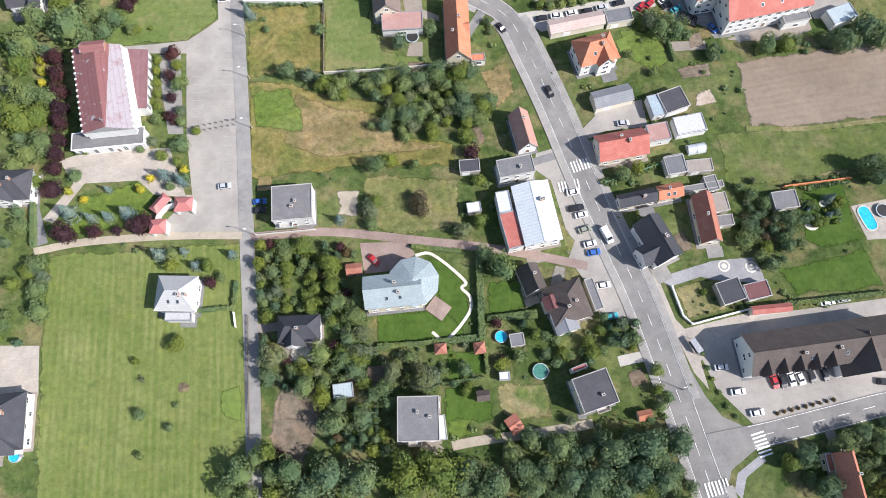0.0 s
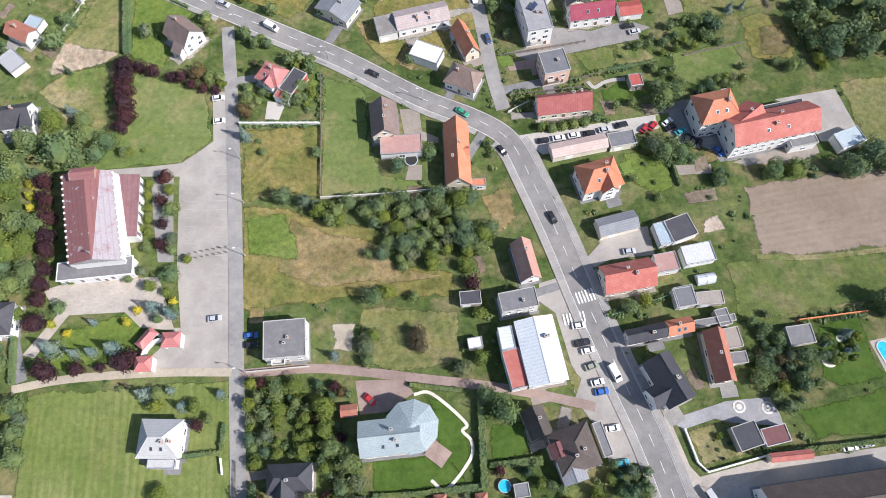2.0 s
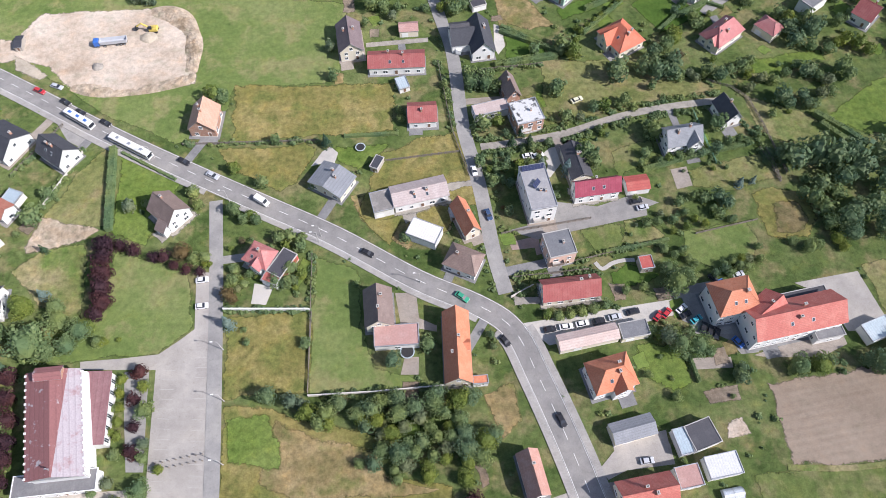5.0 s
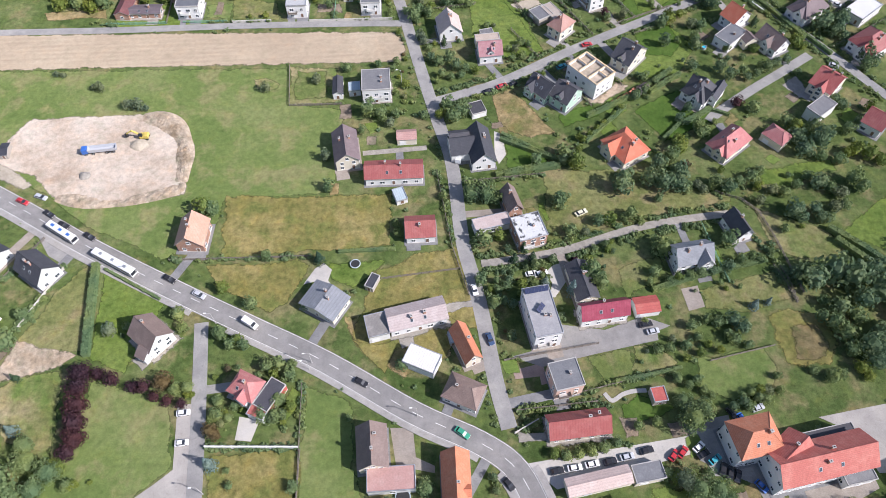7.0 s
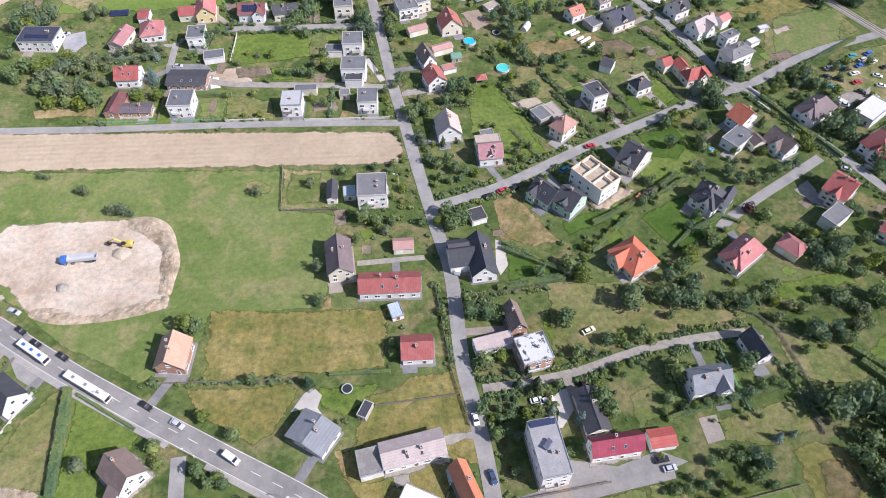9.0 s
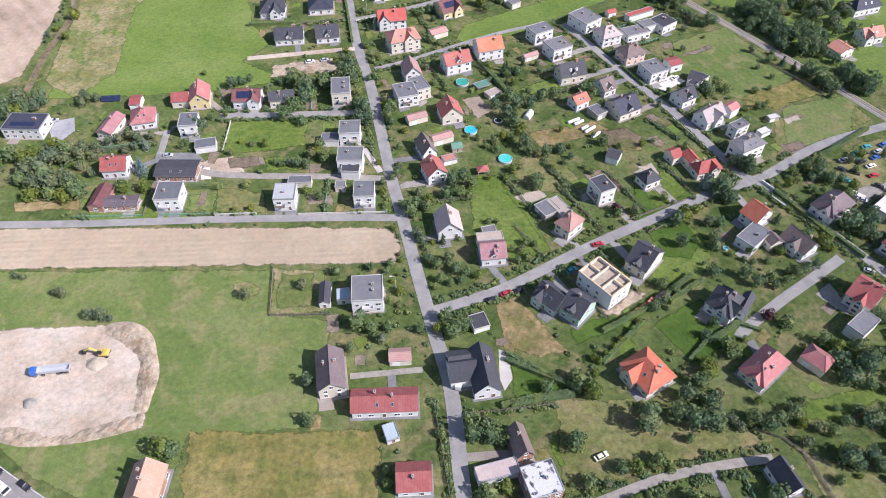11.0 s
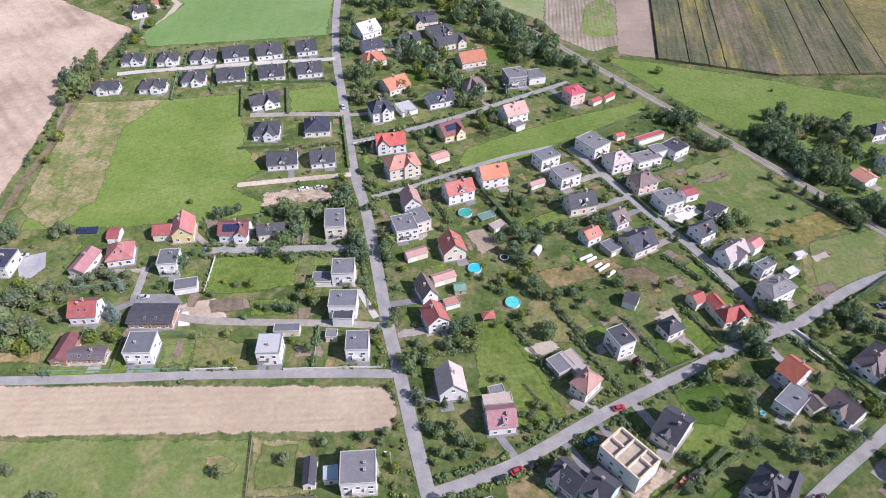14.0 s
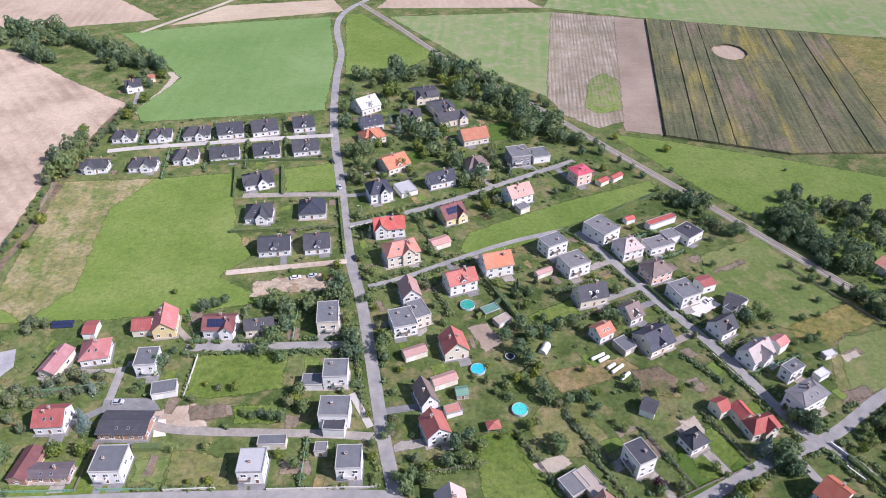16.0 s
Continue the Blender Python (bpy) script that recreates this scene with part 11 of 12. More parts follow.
trees("dec", [(27.9, 547.6, 4.2), (33.8, 517.3, 3.9), (43.6, 543.2, 4.9), (47.8, 537.7, 4.2), (46.6, 558.5, 3.0), (39.6, 533.0, 2.9), (-34.8, 551.8, 4.2), (-19.2, 562.5, 3.4), (-12.6, 562.4, 3.4), (-29.2, 539.1, 4.0), (-24.2, 533.7, 3.2), (-31.5, 527.1, 4.0), (-26.6, 521.3, 3.9), (-21.4, 539.8, 3.2), (-14.7, 528.1, 2.7), (-5.7, 538.7, 4.0), (-0.9, 533.3, 3.2), (2.2, 528.2, 2.3), (52.2, 533.2, 1.9), (46.4, 521.6, 2.3)])
trees("dec", [(-6.4, 490.8, 3.4), (-3.5, 487.1, 2.2), (-16.9, 444.1, 3.0), (-19.3, 441.1, 2.0), (6.0, 460.8, 2.6), (10.0, 458.6, 2.6), (13.9, 456.8, 2.1), (4.9, 485.6, 3.4), (9.2, 488.7, 2.8), (11.8, 480.1, 1.7), (-26.1, 489.3, 2.8), (3.3, 436.3, 2.5), (7.0, 434.3, 2.5), (10.8, 436.6, 2.0), (-18.5, 427.4, 2.4), (-20.9, 426.1, 1.9), (-14.7, 421.0, 1.4), (-13.0, 409.8, 2.3), (-11.7, 404.8, 2.3), (-26.0, 414.8, 2.8), (-25.9, 429.4, 2.4), (-25.9, 404.8, 2.7), (7.9, 414.8, 1.9), (10.4, 421.7, 1.9), (13.6, 411.2, 1.9), (48.9, 431.9, 2.0), (51.0, 428.5, 1.5), (-99.6, 380.1, 2.1), (-101.0, 377.7, 1.7), (-92.0, 397.6, 1.8)])
trees("dec", [(-95.4, 390.3, 1.7), (-111.1, 392.4, 1.3), (-85.0, 423.9, 1.9), (-81.6, 425.2, 2.4)])
trees("grey", [(-152.6, 413.5, 3.7), (-153.4, 409.4, 2.7), (-148.2, 412.9, 2.3), (-126.1, 385.4, 3.4), (-129.5, 383.0, 2.9), (-121.1, 382.8, 2.9), (-133.8, 380.7, 2.5), (-137.8, 378.0, 2.5), (-143.7, 377.9, 2.9), (-143.1, 372.3, 3.3), (-137.0, 371.4, 2.4), (-140.8, 364.9, 2.8), (-135.0, 360.2, 2.3), (-124.6, 375.3, 2.1), (-115.5, 384.4, 2.5), (-93.7, 392.5, 2.6), (-121.3, 377.6, 2.5)])
trees("blue", [(-8.0, 579.2, 4.0), (-13.5, 592.0, 2.7), (-19.6, 473.1, 2.2), (67.8, 544.5, 2.6), (-116.2, 377.6, 2.3), (-115.2, 361.1, 2.0), (-114.3, 363.8, 1.6)])
trees("lime", [(19.8, 653.1, 4.5), (25.3, 643.6, 4.5), (64.2, 582.2, 3.6), (-20.9, 528.2, 2.7), (-85.9, 399.3, 1.5), (54.1, 622.6, 3.4)])
trees("conifer", [(43.7, 428.7, 1.5), (46.8, 434.3, 1.5), (-23.6, 471.5, 1.6), (12.0, 487.4, 1.7)])
trees("dec", [(-1.1, 136.8, 3.4), (-22.9, 157.9, 1.3), (-58.2, 159.2, 1.9), (-62.5, 154.1, 1.7)])
trees("dark", [(-11.8, 132.1, 3.0), (-46.0, 158.5, 2.2), (-42.4, 159.6, 1.9), (17.9, 139.3, 1.6), (18.6, 135.4, 1.4)])
trees("dark", [(-47.8, 122.7, 3.3), (-27.0, 119.4, 3.1), (-17.7, 117.2, 3.7), (-10.0, 120.3, 3.3), (-19.3, 113.0, 2.9), (-5.5, 117.5, 3.7), (1.6, 121.6, 2.9), (10.7, 120.2, 3.3), (8.7, 109.6, 3.7), (9.2, 105.5, 4.0), (17.0, 109.4, 3.3), (-10.2, 104.8, 3.6), (-17.0, 102.2, 2.8), (-3.5, 107.9, 2.8)])
trees("dec", [(-30.7, 116.9, 3.5), (-21.5, 116.6, 3.3), (-14.7, 119.7, 3.1), (-16.2, 113.9, 3.3), (-10.1, 116.0, 3.7), (-0.1, 118.9, 3.7), (7.6, 119.4, 3.7), (7.3, 113.7, 3.7), (4.9, 109.2, 2.8), (14.6, 107.7, 3.7), (12.8, 103.1, 3.6), (-14.7, 105.9, 3.2), (-5.8, 104.9, 2.8), (1.1, 109.4, 2.6)])
trees("grey", [(-40.9, 120.8, 2.9), (-37.8, 120.1, 2.3), (-14.7, 110.8, 2.9), (-8.1, 101.8, 2.8)])
trees("lime", [(-36.0, 117.2, 3.3), (-20.8, 114.8, 2.5), (9.0, 101.9, 3.0)])
trees("dec", [(-32.9, 113.9, 2.9), (-29.9, 113.9, 2.5), (-4.0, 114.4, 2.9), (-8.7, 112.3, 2.5), (2.9, 115.7, 2.9), (-7.2, 107.4, 2.4), (-20.8, 102.9, 2.0), (-10.4, 98.2, 2.2), (-11.1, 100.6, 2.0), (-0.6, 104.0, 2.4), (3.3, 106.1, 2.8), (-1.1, 112.0, 2.3)])
trees("lime", [(-12.0, 110.5, 3.4), (-2.1, 101.7, 2.4), (-1.8, 98.8, 3.0), (4.3, 112.3, 2.0), (3.1, 103.1, 2.2), (8.4, 97.3, 3.0)])
trees("dark", [(170.2, 349.7, 4.0), (166.8, 348.6, 2.7), (173.5, 346.4, 3.3), (177.9, 346.6, 2.9), (187.3, 352.6, 1.9), (177.5, 319.5, 4.1), (174.3, 316.0, 3.0), (178.1, 314.7, 3.0), (182.0, 326.2, 3.1), (141.9, 354.7, 4.1), (140.7, 358.6, 3.1), (126.3, 341.4, 5.0), (127.8, 336.4, 3.7), (181.4, 301.5, 3.8), (186.3, 306.4, 3.1), (184.6, 298.5, 3.4)])
trees("dec", [(155.7, 344.9, 2.3), (150.4, 343.7, 1.8), (116.0, 324.3, 2.9), (107.5, 329.4, 2.9), (137.6, 309.3, 1.9)])
trees("blue", [(120.7, 344.2, 3.7), (171.6, 352.6, 2.5)])
trees("lime", [(157.0, 311.0, 3.0), (157.3, 314.2, 1.9), (138.6, 307.8, 2.3)])
trees("dec", [(65.9, 138.3, 2.5), (68.8, 136.8, 2.8), (72.5, 137.2, 3.0), (75.5, 135.4, 2.7), (78.1, 137.9, 2.3), (79.4, 132.4, 2.3), (82.9, 131.1, 2.1), (63.3, 125.0, 1.7), (70.1, 118.1, 2.0), (70.1, 123.8, 1.0), (67.8, 130.5, 1.0), (115.0, 127.0, 2.7), (108.4, 125.0, 2.5), (105.5, 124.8, 1.9), (93.9, 74.6, 2.5), (98.2, 71.5, 2.3), (96.0, 78.9, 1.5), (-28.9, 28.8, 3.9), (-25.1, 30.5, 3.5), (-18.4, 20.0, 3.4), (-16.5, 16.3, 3.0), (-15.4, 25.5, 3.5), (-9.6, 28.1, 2.3), (15.6, 26.2, 2.7), (20.6, 27.9, 2.5), (34.4, 28.4, 2.1), (31.2, 25.7, 2.1), (24.5, 39.5, 1.4)])
trees("dark", [(89.8, 122.8, 2.7), (91.0, 126.0, 2.1), (86.8, 117.8, 1.0), (117.3, 127.1, 2.3), (-28.1, 34.5, 3.3), (-26.1, 25.9, 3.5), (6.9, 66.8, 2.3)])
trees("grey", [(-6.3, 22.3, 4.2), (-9.3, 21.6, 2.9), (-3.9, 23.2, 2.9)])
trees("dark", [(-95.3, 389.3, 3.5), (-96.1, 387.0, 2.6), (-50.4, 417.1, 4.8), (-50.6, 409.2, 3.8), (-42.5, 421.0, 4.4), (-32.4, 429.6, 5.0), (-29.1, 424.4, 4.4), (-40.6, 375.1, 3.0), (-25.2, 396.2, 2.7), (-45.3, 363.2, 2.5), (-49.4, 363.5, 2.3)])
trees("dec", [(-98.7, 387.1, 2.6), (-59.0, 365.7, 2.1), (-55.7, 364.6, 2.1), (-52.8, 365.0, 2.1), (-64.1, 360.0, 1.4), (-69.1, 351.5, 2.0), (-65.3, 338.2, 1.7), (-71.9, 338.1, 1.1), (-80.7, 350.8, 1.6), (-70.9, 378.2, 1.7), (-75.7, 380.1, 1.3), (-14.7, 364.4, 1.6), (-13.0, 351.4, 1.8), (-11.5, 338.5, 1.5), (-21.7, 348.8, 2.4), (-17.8, 348.9, 2.0), (-37.9, 421.8, 3.4), (-58.6, 422.7, 2.9), (-55.2, 415.8, 2.4), (-78.9, 427.5, 2.2), (-83.5, 426.0, 1.9), (-91.8, 415.5, 1.7)])
trees("blue", [(-113.3, 361.4, 2.8), (-115.8, 365.2, 2.2)])
trees("dark", [(202.4, 448.6, 6.2), (203.4, 441.0, 5.4), (198.0, 441.7, 5.0), (209.3, 415.5, 5.1), (213.3, 412.4, 5.1), (216.4, 407.5, 5.4), (207.9, 419.9, 4.0), (194.3, 423.0, 4.4), (197.2, 416.7, 4.4), (199.2, 410.7, 4.3), (186.4, 480.5, 6.2), (189.8, 472.8, 6.1), (192.1, 462.2, 5.6), (195.6, 455.5, 5.1), (202.3, 505.4, 4.3), (143.5, 500.1, 4.7), (149.8, 495.9, 4.6), (157.2, 470.9, 4.0), (162.3, 473.7, 3.2)])
trees("grey", [(211.0, 489.3, 5.1), (218.6, 487.3, 5.0), (226.1, 485.0, 5.0), (217.5, 474.2, 4.5), (224.9, 467.0, 4.0), (235.1, 481.4, 4.6), (234.9, 494.7, 3.8), (195.0, 491.1, 4.2), (202.5, 483.0, 4.1)])
trees("dec", [(178.9, 435.1, 2.6), (176.0, 421.8, 1.8), (171.5, 429.9, 1.7), (150.2, 411.9, 3.2), (145.9, 415.3, 2.9), (138.7, 447.2, 1.9), (163.5, 398.2, 2.1), (37.4, 434.0, 3.0), (51.7, 428.9, 2.9), (49.0, 420.5, 2.2), (46.0, 426.7, 2.2), (62.9, 429.4, 2.2), (62.0, 436.2, 1.8), (81.9, 412.8, 4.3), (84.9, 409.1, 3.5), (86.8, 418.6, 2.9), (36.8, 505.0, 3.4), (43.4, 507.5, 3.0), (39.2, 493.9, 2.5), (76.0, 510.0, 2.1), (82.8, 512.0, 2.1), (98.8, 530.2, 3.1), (106.1, 532.9, 2.7), (28.0, 518.0, 3.5), (61.4, 446.3, 1.7), (49.0, 446.4, 1.9), (81.4, 439.3, 1.5)])
trees("blue", [(-61.6, 145.5, 2.5)])
trees("bronze", [(-62.6, 155.3, 2.6)])
trees("lime", [(-103.9, 146.2, 2.8), (-106.0, 147.5, 2.5), (-99.6, 141.3, 1.6), (-98.4, 141.8, 1.5), (-94.6, 142.4, 1.0), (-71.5, 166.8, 1.3), (-70.1, 167.1, 1.2)])
trees("dec", [(-61.4, 159.8, 2.6), (-60.2, 157.6, 1.7), (-75.0, 168.5, 2.3), (-71.5, 169.0, 2.4), (-55.6, 139.6, 1.4), (-57.0, 144.2, 1.2), (-44.6, 159.1, 2.9)])
trees("plum", [(-86.8, 131.1, 2.4), (-86.1, 123.2, 2.4), (-85.2, 115.3, 2.2), (-83.9, 107.6, 2.1)])
trees("dec", [(-83.1, 120.6, 1.7), (-83.9, 127.8, 1.7), (-93.3, 128.2, 1.5), (-92.1, 121.0, 1.5), (-91.3, 114.0, 1.5), (-76.5, 103.3, 1.9), (-79.0, 87.5, 2.2)])
undergrowth(8200, -170, 0, 210, 620)
far_woods()

# ---- vehicles, lamps, pools ----
street_lamp(-62.8, 138.1, 180)
street_lamp(-59.1, 104.2, 180)
street_lamp(-56.4, 67.9, 180)
street_lamp(-60.8, 122.3, 180)
street_lamp(-66.5, 191.0, 180)
street_lamp(-35.6, 173.9, 180)
street_lamp(-35.0, 176.2, 180)
street_lamp(-3.0, 158.1, 180)
street_lamp(-94.7, 209.9, 180)
street_lamp(-18.8, 399.3, 180)
street_lamp(54.1, 529.7, 180)
street_lamp(66.2, 17.2, 180)
street_lamp(-24.5, 490.5, 180)
street_lamp(-6.8, 296.2, 180)
car("black", 85.4, 149.0, 100, 4.1)
car("black", 78.1, 143.5, 25, 4.0)
car("teal", 81.1, 141.9, 30, 4.0)
car("black", 82.7, 139.2, 65, 4.0)
car("black", 84.5, 138.1, 65, 4.0)
car("black", 86.3, 137.1, 65, 4.0)
car("white", 40.8, 77.9, 8, 4.1)
car("black", 41.3, 72.7, 10, 4.7)
car("white", 42.6, 70.4, 11, 3.9)
car("olive", 43.2, 65.8, 18, 4.1)
car("white", 44.3, 61.1, 12, 3.9)
car("blue", 45.2, 58.4, 8, 4.0)
car("white", 47.0, 48.2, 7, 4.1)
car("teal", 48.0, 38.8, 8, 4.7)
car("red", 92.1, 18.4, -79, 3.9)
car("black", 94.4, 18.5, -78, 3.9)
car("white", 97.0, 18.9, -78, 3.9)
car("white", 99.5, 19.1, -74, 3.9)
car("black", 102.8, 19.6, -75, 3.9)
car("black", 106.6, 20.0, -77, 3.9)
car("white", 81.5, 16.0, 4, 4.2)
car("white", 85.8, 10.1, 7, 4.0)
car("white", 77.8, 23.0, 3, 3.9)
car("black", 122.7, 17.2, -7, 3.9)
car("blue", -55.5, 78.8, 4, 3.9)
car("black", -55.4, 76.0, 4, 3.9)
car("silver", -66.7, 84.4, 6, 4.0)
car("red", -20.6, 58.7, -44, 3.9)
car("black", 36.3, 112.8, -67, 4.3)
car("black", 22.2, 137.3, -54, 3.9)
car("red", -141.7, 241.8, -27, 4.7)
car("black", -130.8, 235.9, -34, 4.6)
car("black", -124.3, 230.9, -31, 4.5)
car("black", -114.3, 225.7, -33, 4.6)
car("black", -83.9, 207.6, -31, 4.7)
car("silver", -73.2, 201.3, -30, 4.7)
car("black", -19.7, 169.0, -29, 4.4)
car("green", 10.0, 152.3, -38, 4.7)
car("white", -71.8, 161.5, 7, 4.0)
car("white", -70.8, 152.5, 6, 3.9)
car("white", 16.5, 199.5, -79, 4.0)
car("navy", 20.2, 181.7, -73, 4.3)
car("cream", 55.7, 229.0, 25, 4.6)
car("silver", -135.8, 243.7, -23, 4.7)
car("black", 36.0, 140.4, 10, 3.9)
car("white", 41.1, 141.1, 6, 4.2)
car("white", 46.1, 141.9, 10, 4.0)
car("black", 51.3, 142.5, 10, 3.9)
car("silver", 56.4, 143.6, 10, 4.1)
car("black", 62.2, 145.2, 13, 4.2)
car("red", 69.7, 143.5, 46, 3.9)
car("red", 72.4, 144.3, 46, 3.9)
car("white", 77.3, 145.6, 37, 3.9)
car("white", 90.5, 141.0, 10, 4.1)
car("blue", 92.1, 134.1, -53, 3.9)
car("black", 27.6, 289.6, 21, 4.7)
car("red", 33.1, 292.2, 26, 4.7)
car("black", 38.0, 293.3, 19, 3.9)
car("red", 70.6, 314.8, 16, 4.4)
car("silver", -163.7, 398.7, 18, 4.7)
car("black", 61.5, 72.9, 10, 3.9)
car("silver", 58.7, 100.6, 5, 3.9)
car("silver", -106.0, 372.7, 3, 4.1)
car("silver", 185.9, 360.2, 17, 4.7)
car("teal", 190.8, 361.0, 21, 4.7)
car("black", 196.2, 364.2, 24, 4.7)
car("black", 182.5, 354.2, -31, 4.1)
car("black", 187.2, 352.3, -34, 4.4)
car("white", 195.8, 356.1, 18, 4.7)
car("red", 194.4, 350.1, 15, 4.7)
car("teal", 199.5, 368.6, 17, 4.7)
car("blue", 207.8, 370.0, 31, 4.7)
car("white", 205.2, 354.0, -25, 4.0)
car("white", 181.5, 339.4, -40, 3.9)
car("silver", 183.3, 335.5, -31, 3.9)
car("black", 192.9, 358.8, 18, 4.6)
car("white", 204.0, 347.3, -20, 3.9)
car("white", -51.2, 442.6, 16, 4.7)
car("silver", -44.0, 443.8, 20, 4.0)
car("black", -44.6, 545.2, -65, 4.7)
car("silver", -38.0, 518.0, -76, 4.7)
car("black", -25.5, 456.0, -70, 4.6)
car("white", 35.6, 205.0, 11, 3.9)
car("black", 69.8, 185.0, 10, 4.4)
car("silver", 71.6, 182.4, 11, 4.0)
car("white", 128.8, 423.1, 33, 4.7)
car("white", 111.5, 40.6, 7, 4.4)
car("silver", 116.3, 41.3, 7, 3.9)
car("teal", 58.3, 302.2, 29, 4.7)
car("white", 38.8, 205.0, 16, 4.7)
car("teal", 181.6, 347.6, -38, 3.9)
car("silver", 203.3, 365.6, 26, 4.7)
car("white", 207.2, 363.8, 26, 4.7)
car("black", 193.5, 343.5, -32, 3.9)
car("silver", 198.1, 340.4, -32, 3.9)
car("black", 89.4, 155.3, -62, 3.9)
car("blue", 91.8, 153.2, -70, 3.9)
car("silver", 97.5, 156.5, 17, 3.9)
car("black", 211.5, 360.0, 17, 4.7)
car("teal", 193.7, 364.8, 34, 4.7)
car("blue", 200.4, 361.5, 22, 4.7)
car("black", 179.6, 338.0, -42, 3.9)
car("silver", 169.1, 298.2, -31, 3.9)

# ---- buses, machines, the large pool and garden things ----
coach("white", -103.0, 214.2, -31, 17.5, "Long white articulated bus standing on the main road")
coach("white", -123.6, 227.2, -34, 12.5, "White and blue city bus standing on the main road", "blue")
dump_truck(-119.6, 264.4, -174)
excavator(-104.5, 270.9, 178)


def van(x, y, turn, label):
    top = base_empty("van", pose(x, y, ground_z(x, y), 0, 0, turn), label, "van")
    b = Shape()
    side = [(-2.7, 0.4), (2.6, 0.4), (2.7, 1.0), (1.8, 1.3), (1.2, 2.3), (-2.6, 2.4), (-2.75, 1.0)]
    b.solid([[(p, -0.98, z) for p, z in side], [(p, 0.98, z) for p, z in side]])
    part("body", b.mesh("body", M["car_white"]), top)
    g = Shape()
    g.solid([[(1.78, y, 1.33), (1.84, y, 1.33), (1.25, y, 2.26), (1.19, y, 2.26)] for y in (-0.85, 0.85)])
    part("windscreen", g.mesh("windscreen", M["carglass"]), top, "dark windscreen")
    for y in (-0.98, 0.98):
        q = Shape()
        q.box(0.5, y - 0.02, 1.35, 1.35, y + 0.02, 1.95)
        part("window", q.mesh("window", M["carglass"]), top)
    for px in (-1.7, 1.8):
        for py in (-0.9, 0.9):
            part("wheel", wheel_mesh(), top, "", pose(px, py, 0.32, 0, 0, 90))


van(-55.3, 190.0, -35, "White delivery van standing on the main road")
van(49.5, 63.5, -66, "Pale pink and white van at the roadside")


def long_pool():
    top = base_empty("swimming_pool", pose(128.9, 66.0, 0, 0, 0, -72), "Long blue swimming pool with rounded ends and pale coping", "pool")
    def ring(a, b, z):
        pts = []
        for i in range(20):
            t = 6.2832 * i / 20
            pts.append((max(-a + b, min(a - b, 99 * math.cos(t))) + b * math.cos(t), b * math.sin(t), z))
        return pts
    s = Shape()
    s.solid([ring(4.2, 2.1, 0.0), ring(4.2, 2.1, 0.3), ring(3.9, 1.8, 0.32), ring(3.9, 1.8, 0.1)], 0, False)
    part("coping", s.mesh("coping", M["whitepave"]), top, "pale stone coping")
    w = Shape()
    w.solid([ring(3.9, 1.8, 0.05), ring(3.9, 1.8, 0.22)])
    part("water", w.mesh("water", M["pool"]), top, "bright blue water")


long_pool()


def heap(x, y, r, h, cover, label, seed=1):
    """A low heap of earth or sand with an uneven top."""
    verts, faces, n = [], [], 14
    for k in range(5):
        q = r * (1 - k / 4.4)
        for i in range(n):
            t = 6.2832 * i / n
            bend = 1 + 0.3 * noise.noise((math.cos(t) * 1.5 + seed, math.sin(t) * 1.5, k * 0.5))
            verts.append((q * bend * math.cos(t), q * bend * math.sin(t) * 0.8, h * (k / 4) ** 0.7 - 0.1))
    for k in range(4):
        for i in range(n):
            faces.append((k * n + i, k * n + (i + 1) % n, (k + 1) * n + (i + 1) % n, (k + 1) * n + i))
    faces.append(tuple(range(4 * n, 5 * n)))
    me = bpy.data.meshes.new("earth_mound")
    me.from_pydata(verts, [], faces)
    me.materials.append(M[cover])
    me.update()
    ob = new("earth_mound", me)
    ob.matrix_basis = pose(x, y, 0.05)
    tagged(ob, label, "mound", "mounds of earth")


def trampoline(x, y, r):
    top = base_empty("trampoline", pose(x, y, 0), "Round garden trampoline with a dark mat and blue rim", "trampoline")
    n = 20
    ring = lambda q, z: [(q * math.cos(6.2832 * i / n), q * math.sin(6.2832 * i / n), z) for i in range(n)]
    s = Shape()
    s.solid([ring(r, 0.8), ring(r, 0.9), ring(r - 0.3, 0.92), ring(r - 0.3, 0.82)], 0, False)
    part("rim", s.mesh("rim", M["bluesheet"]), top)
    m = Shape()
    m.solid([ring(r - 0.3, 0.8), ring(r - 0.3, 0.85)])
    part("mat", m.mesh("mat", M["rubber"]), top)
    for k in range(4):
        leg = Shape()
        leg.tube(r * 0.9 * math.cos(k * 1.57 + 0.8), r * 0.9 * math.sin(k * 1.57 + 0.8), 0, 0.85, 0.04, 0.04, 6)
        part("leg", leg.mesh("leg", M["metal"]), top)

zebra(39.5, 80.3, 8, 6.5, 3.4)
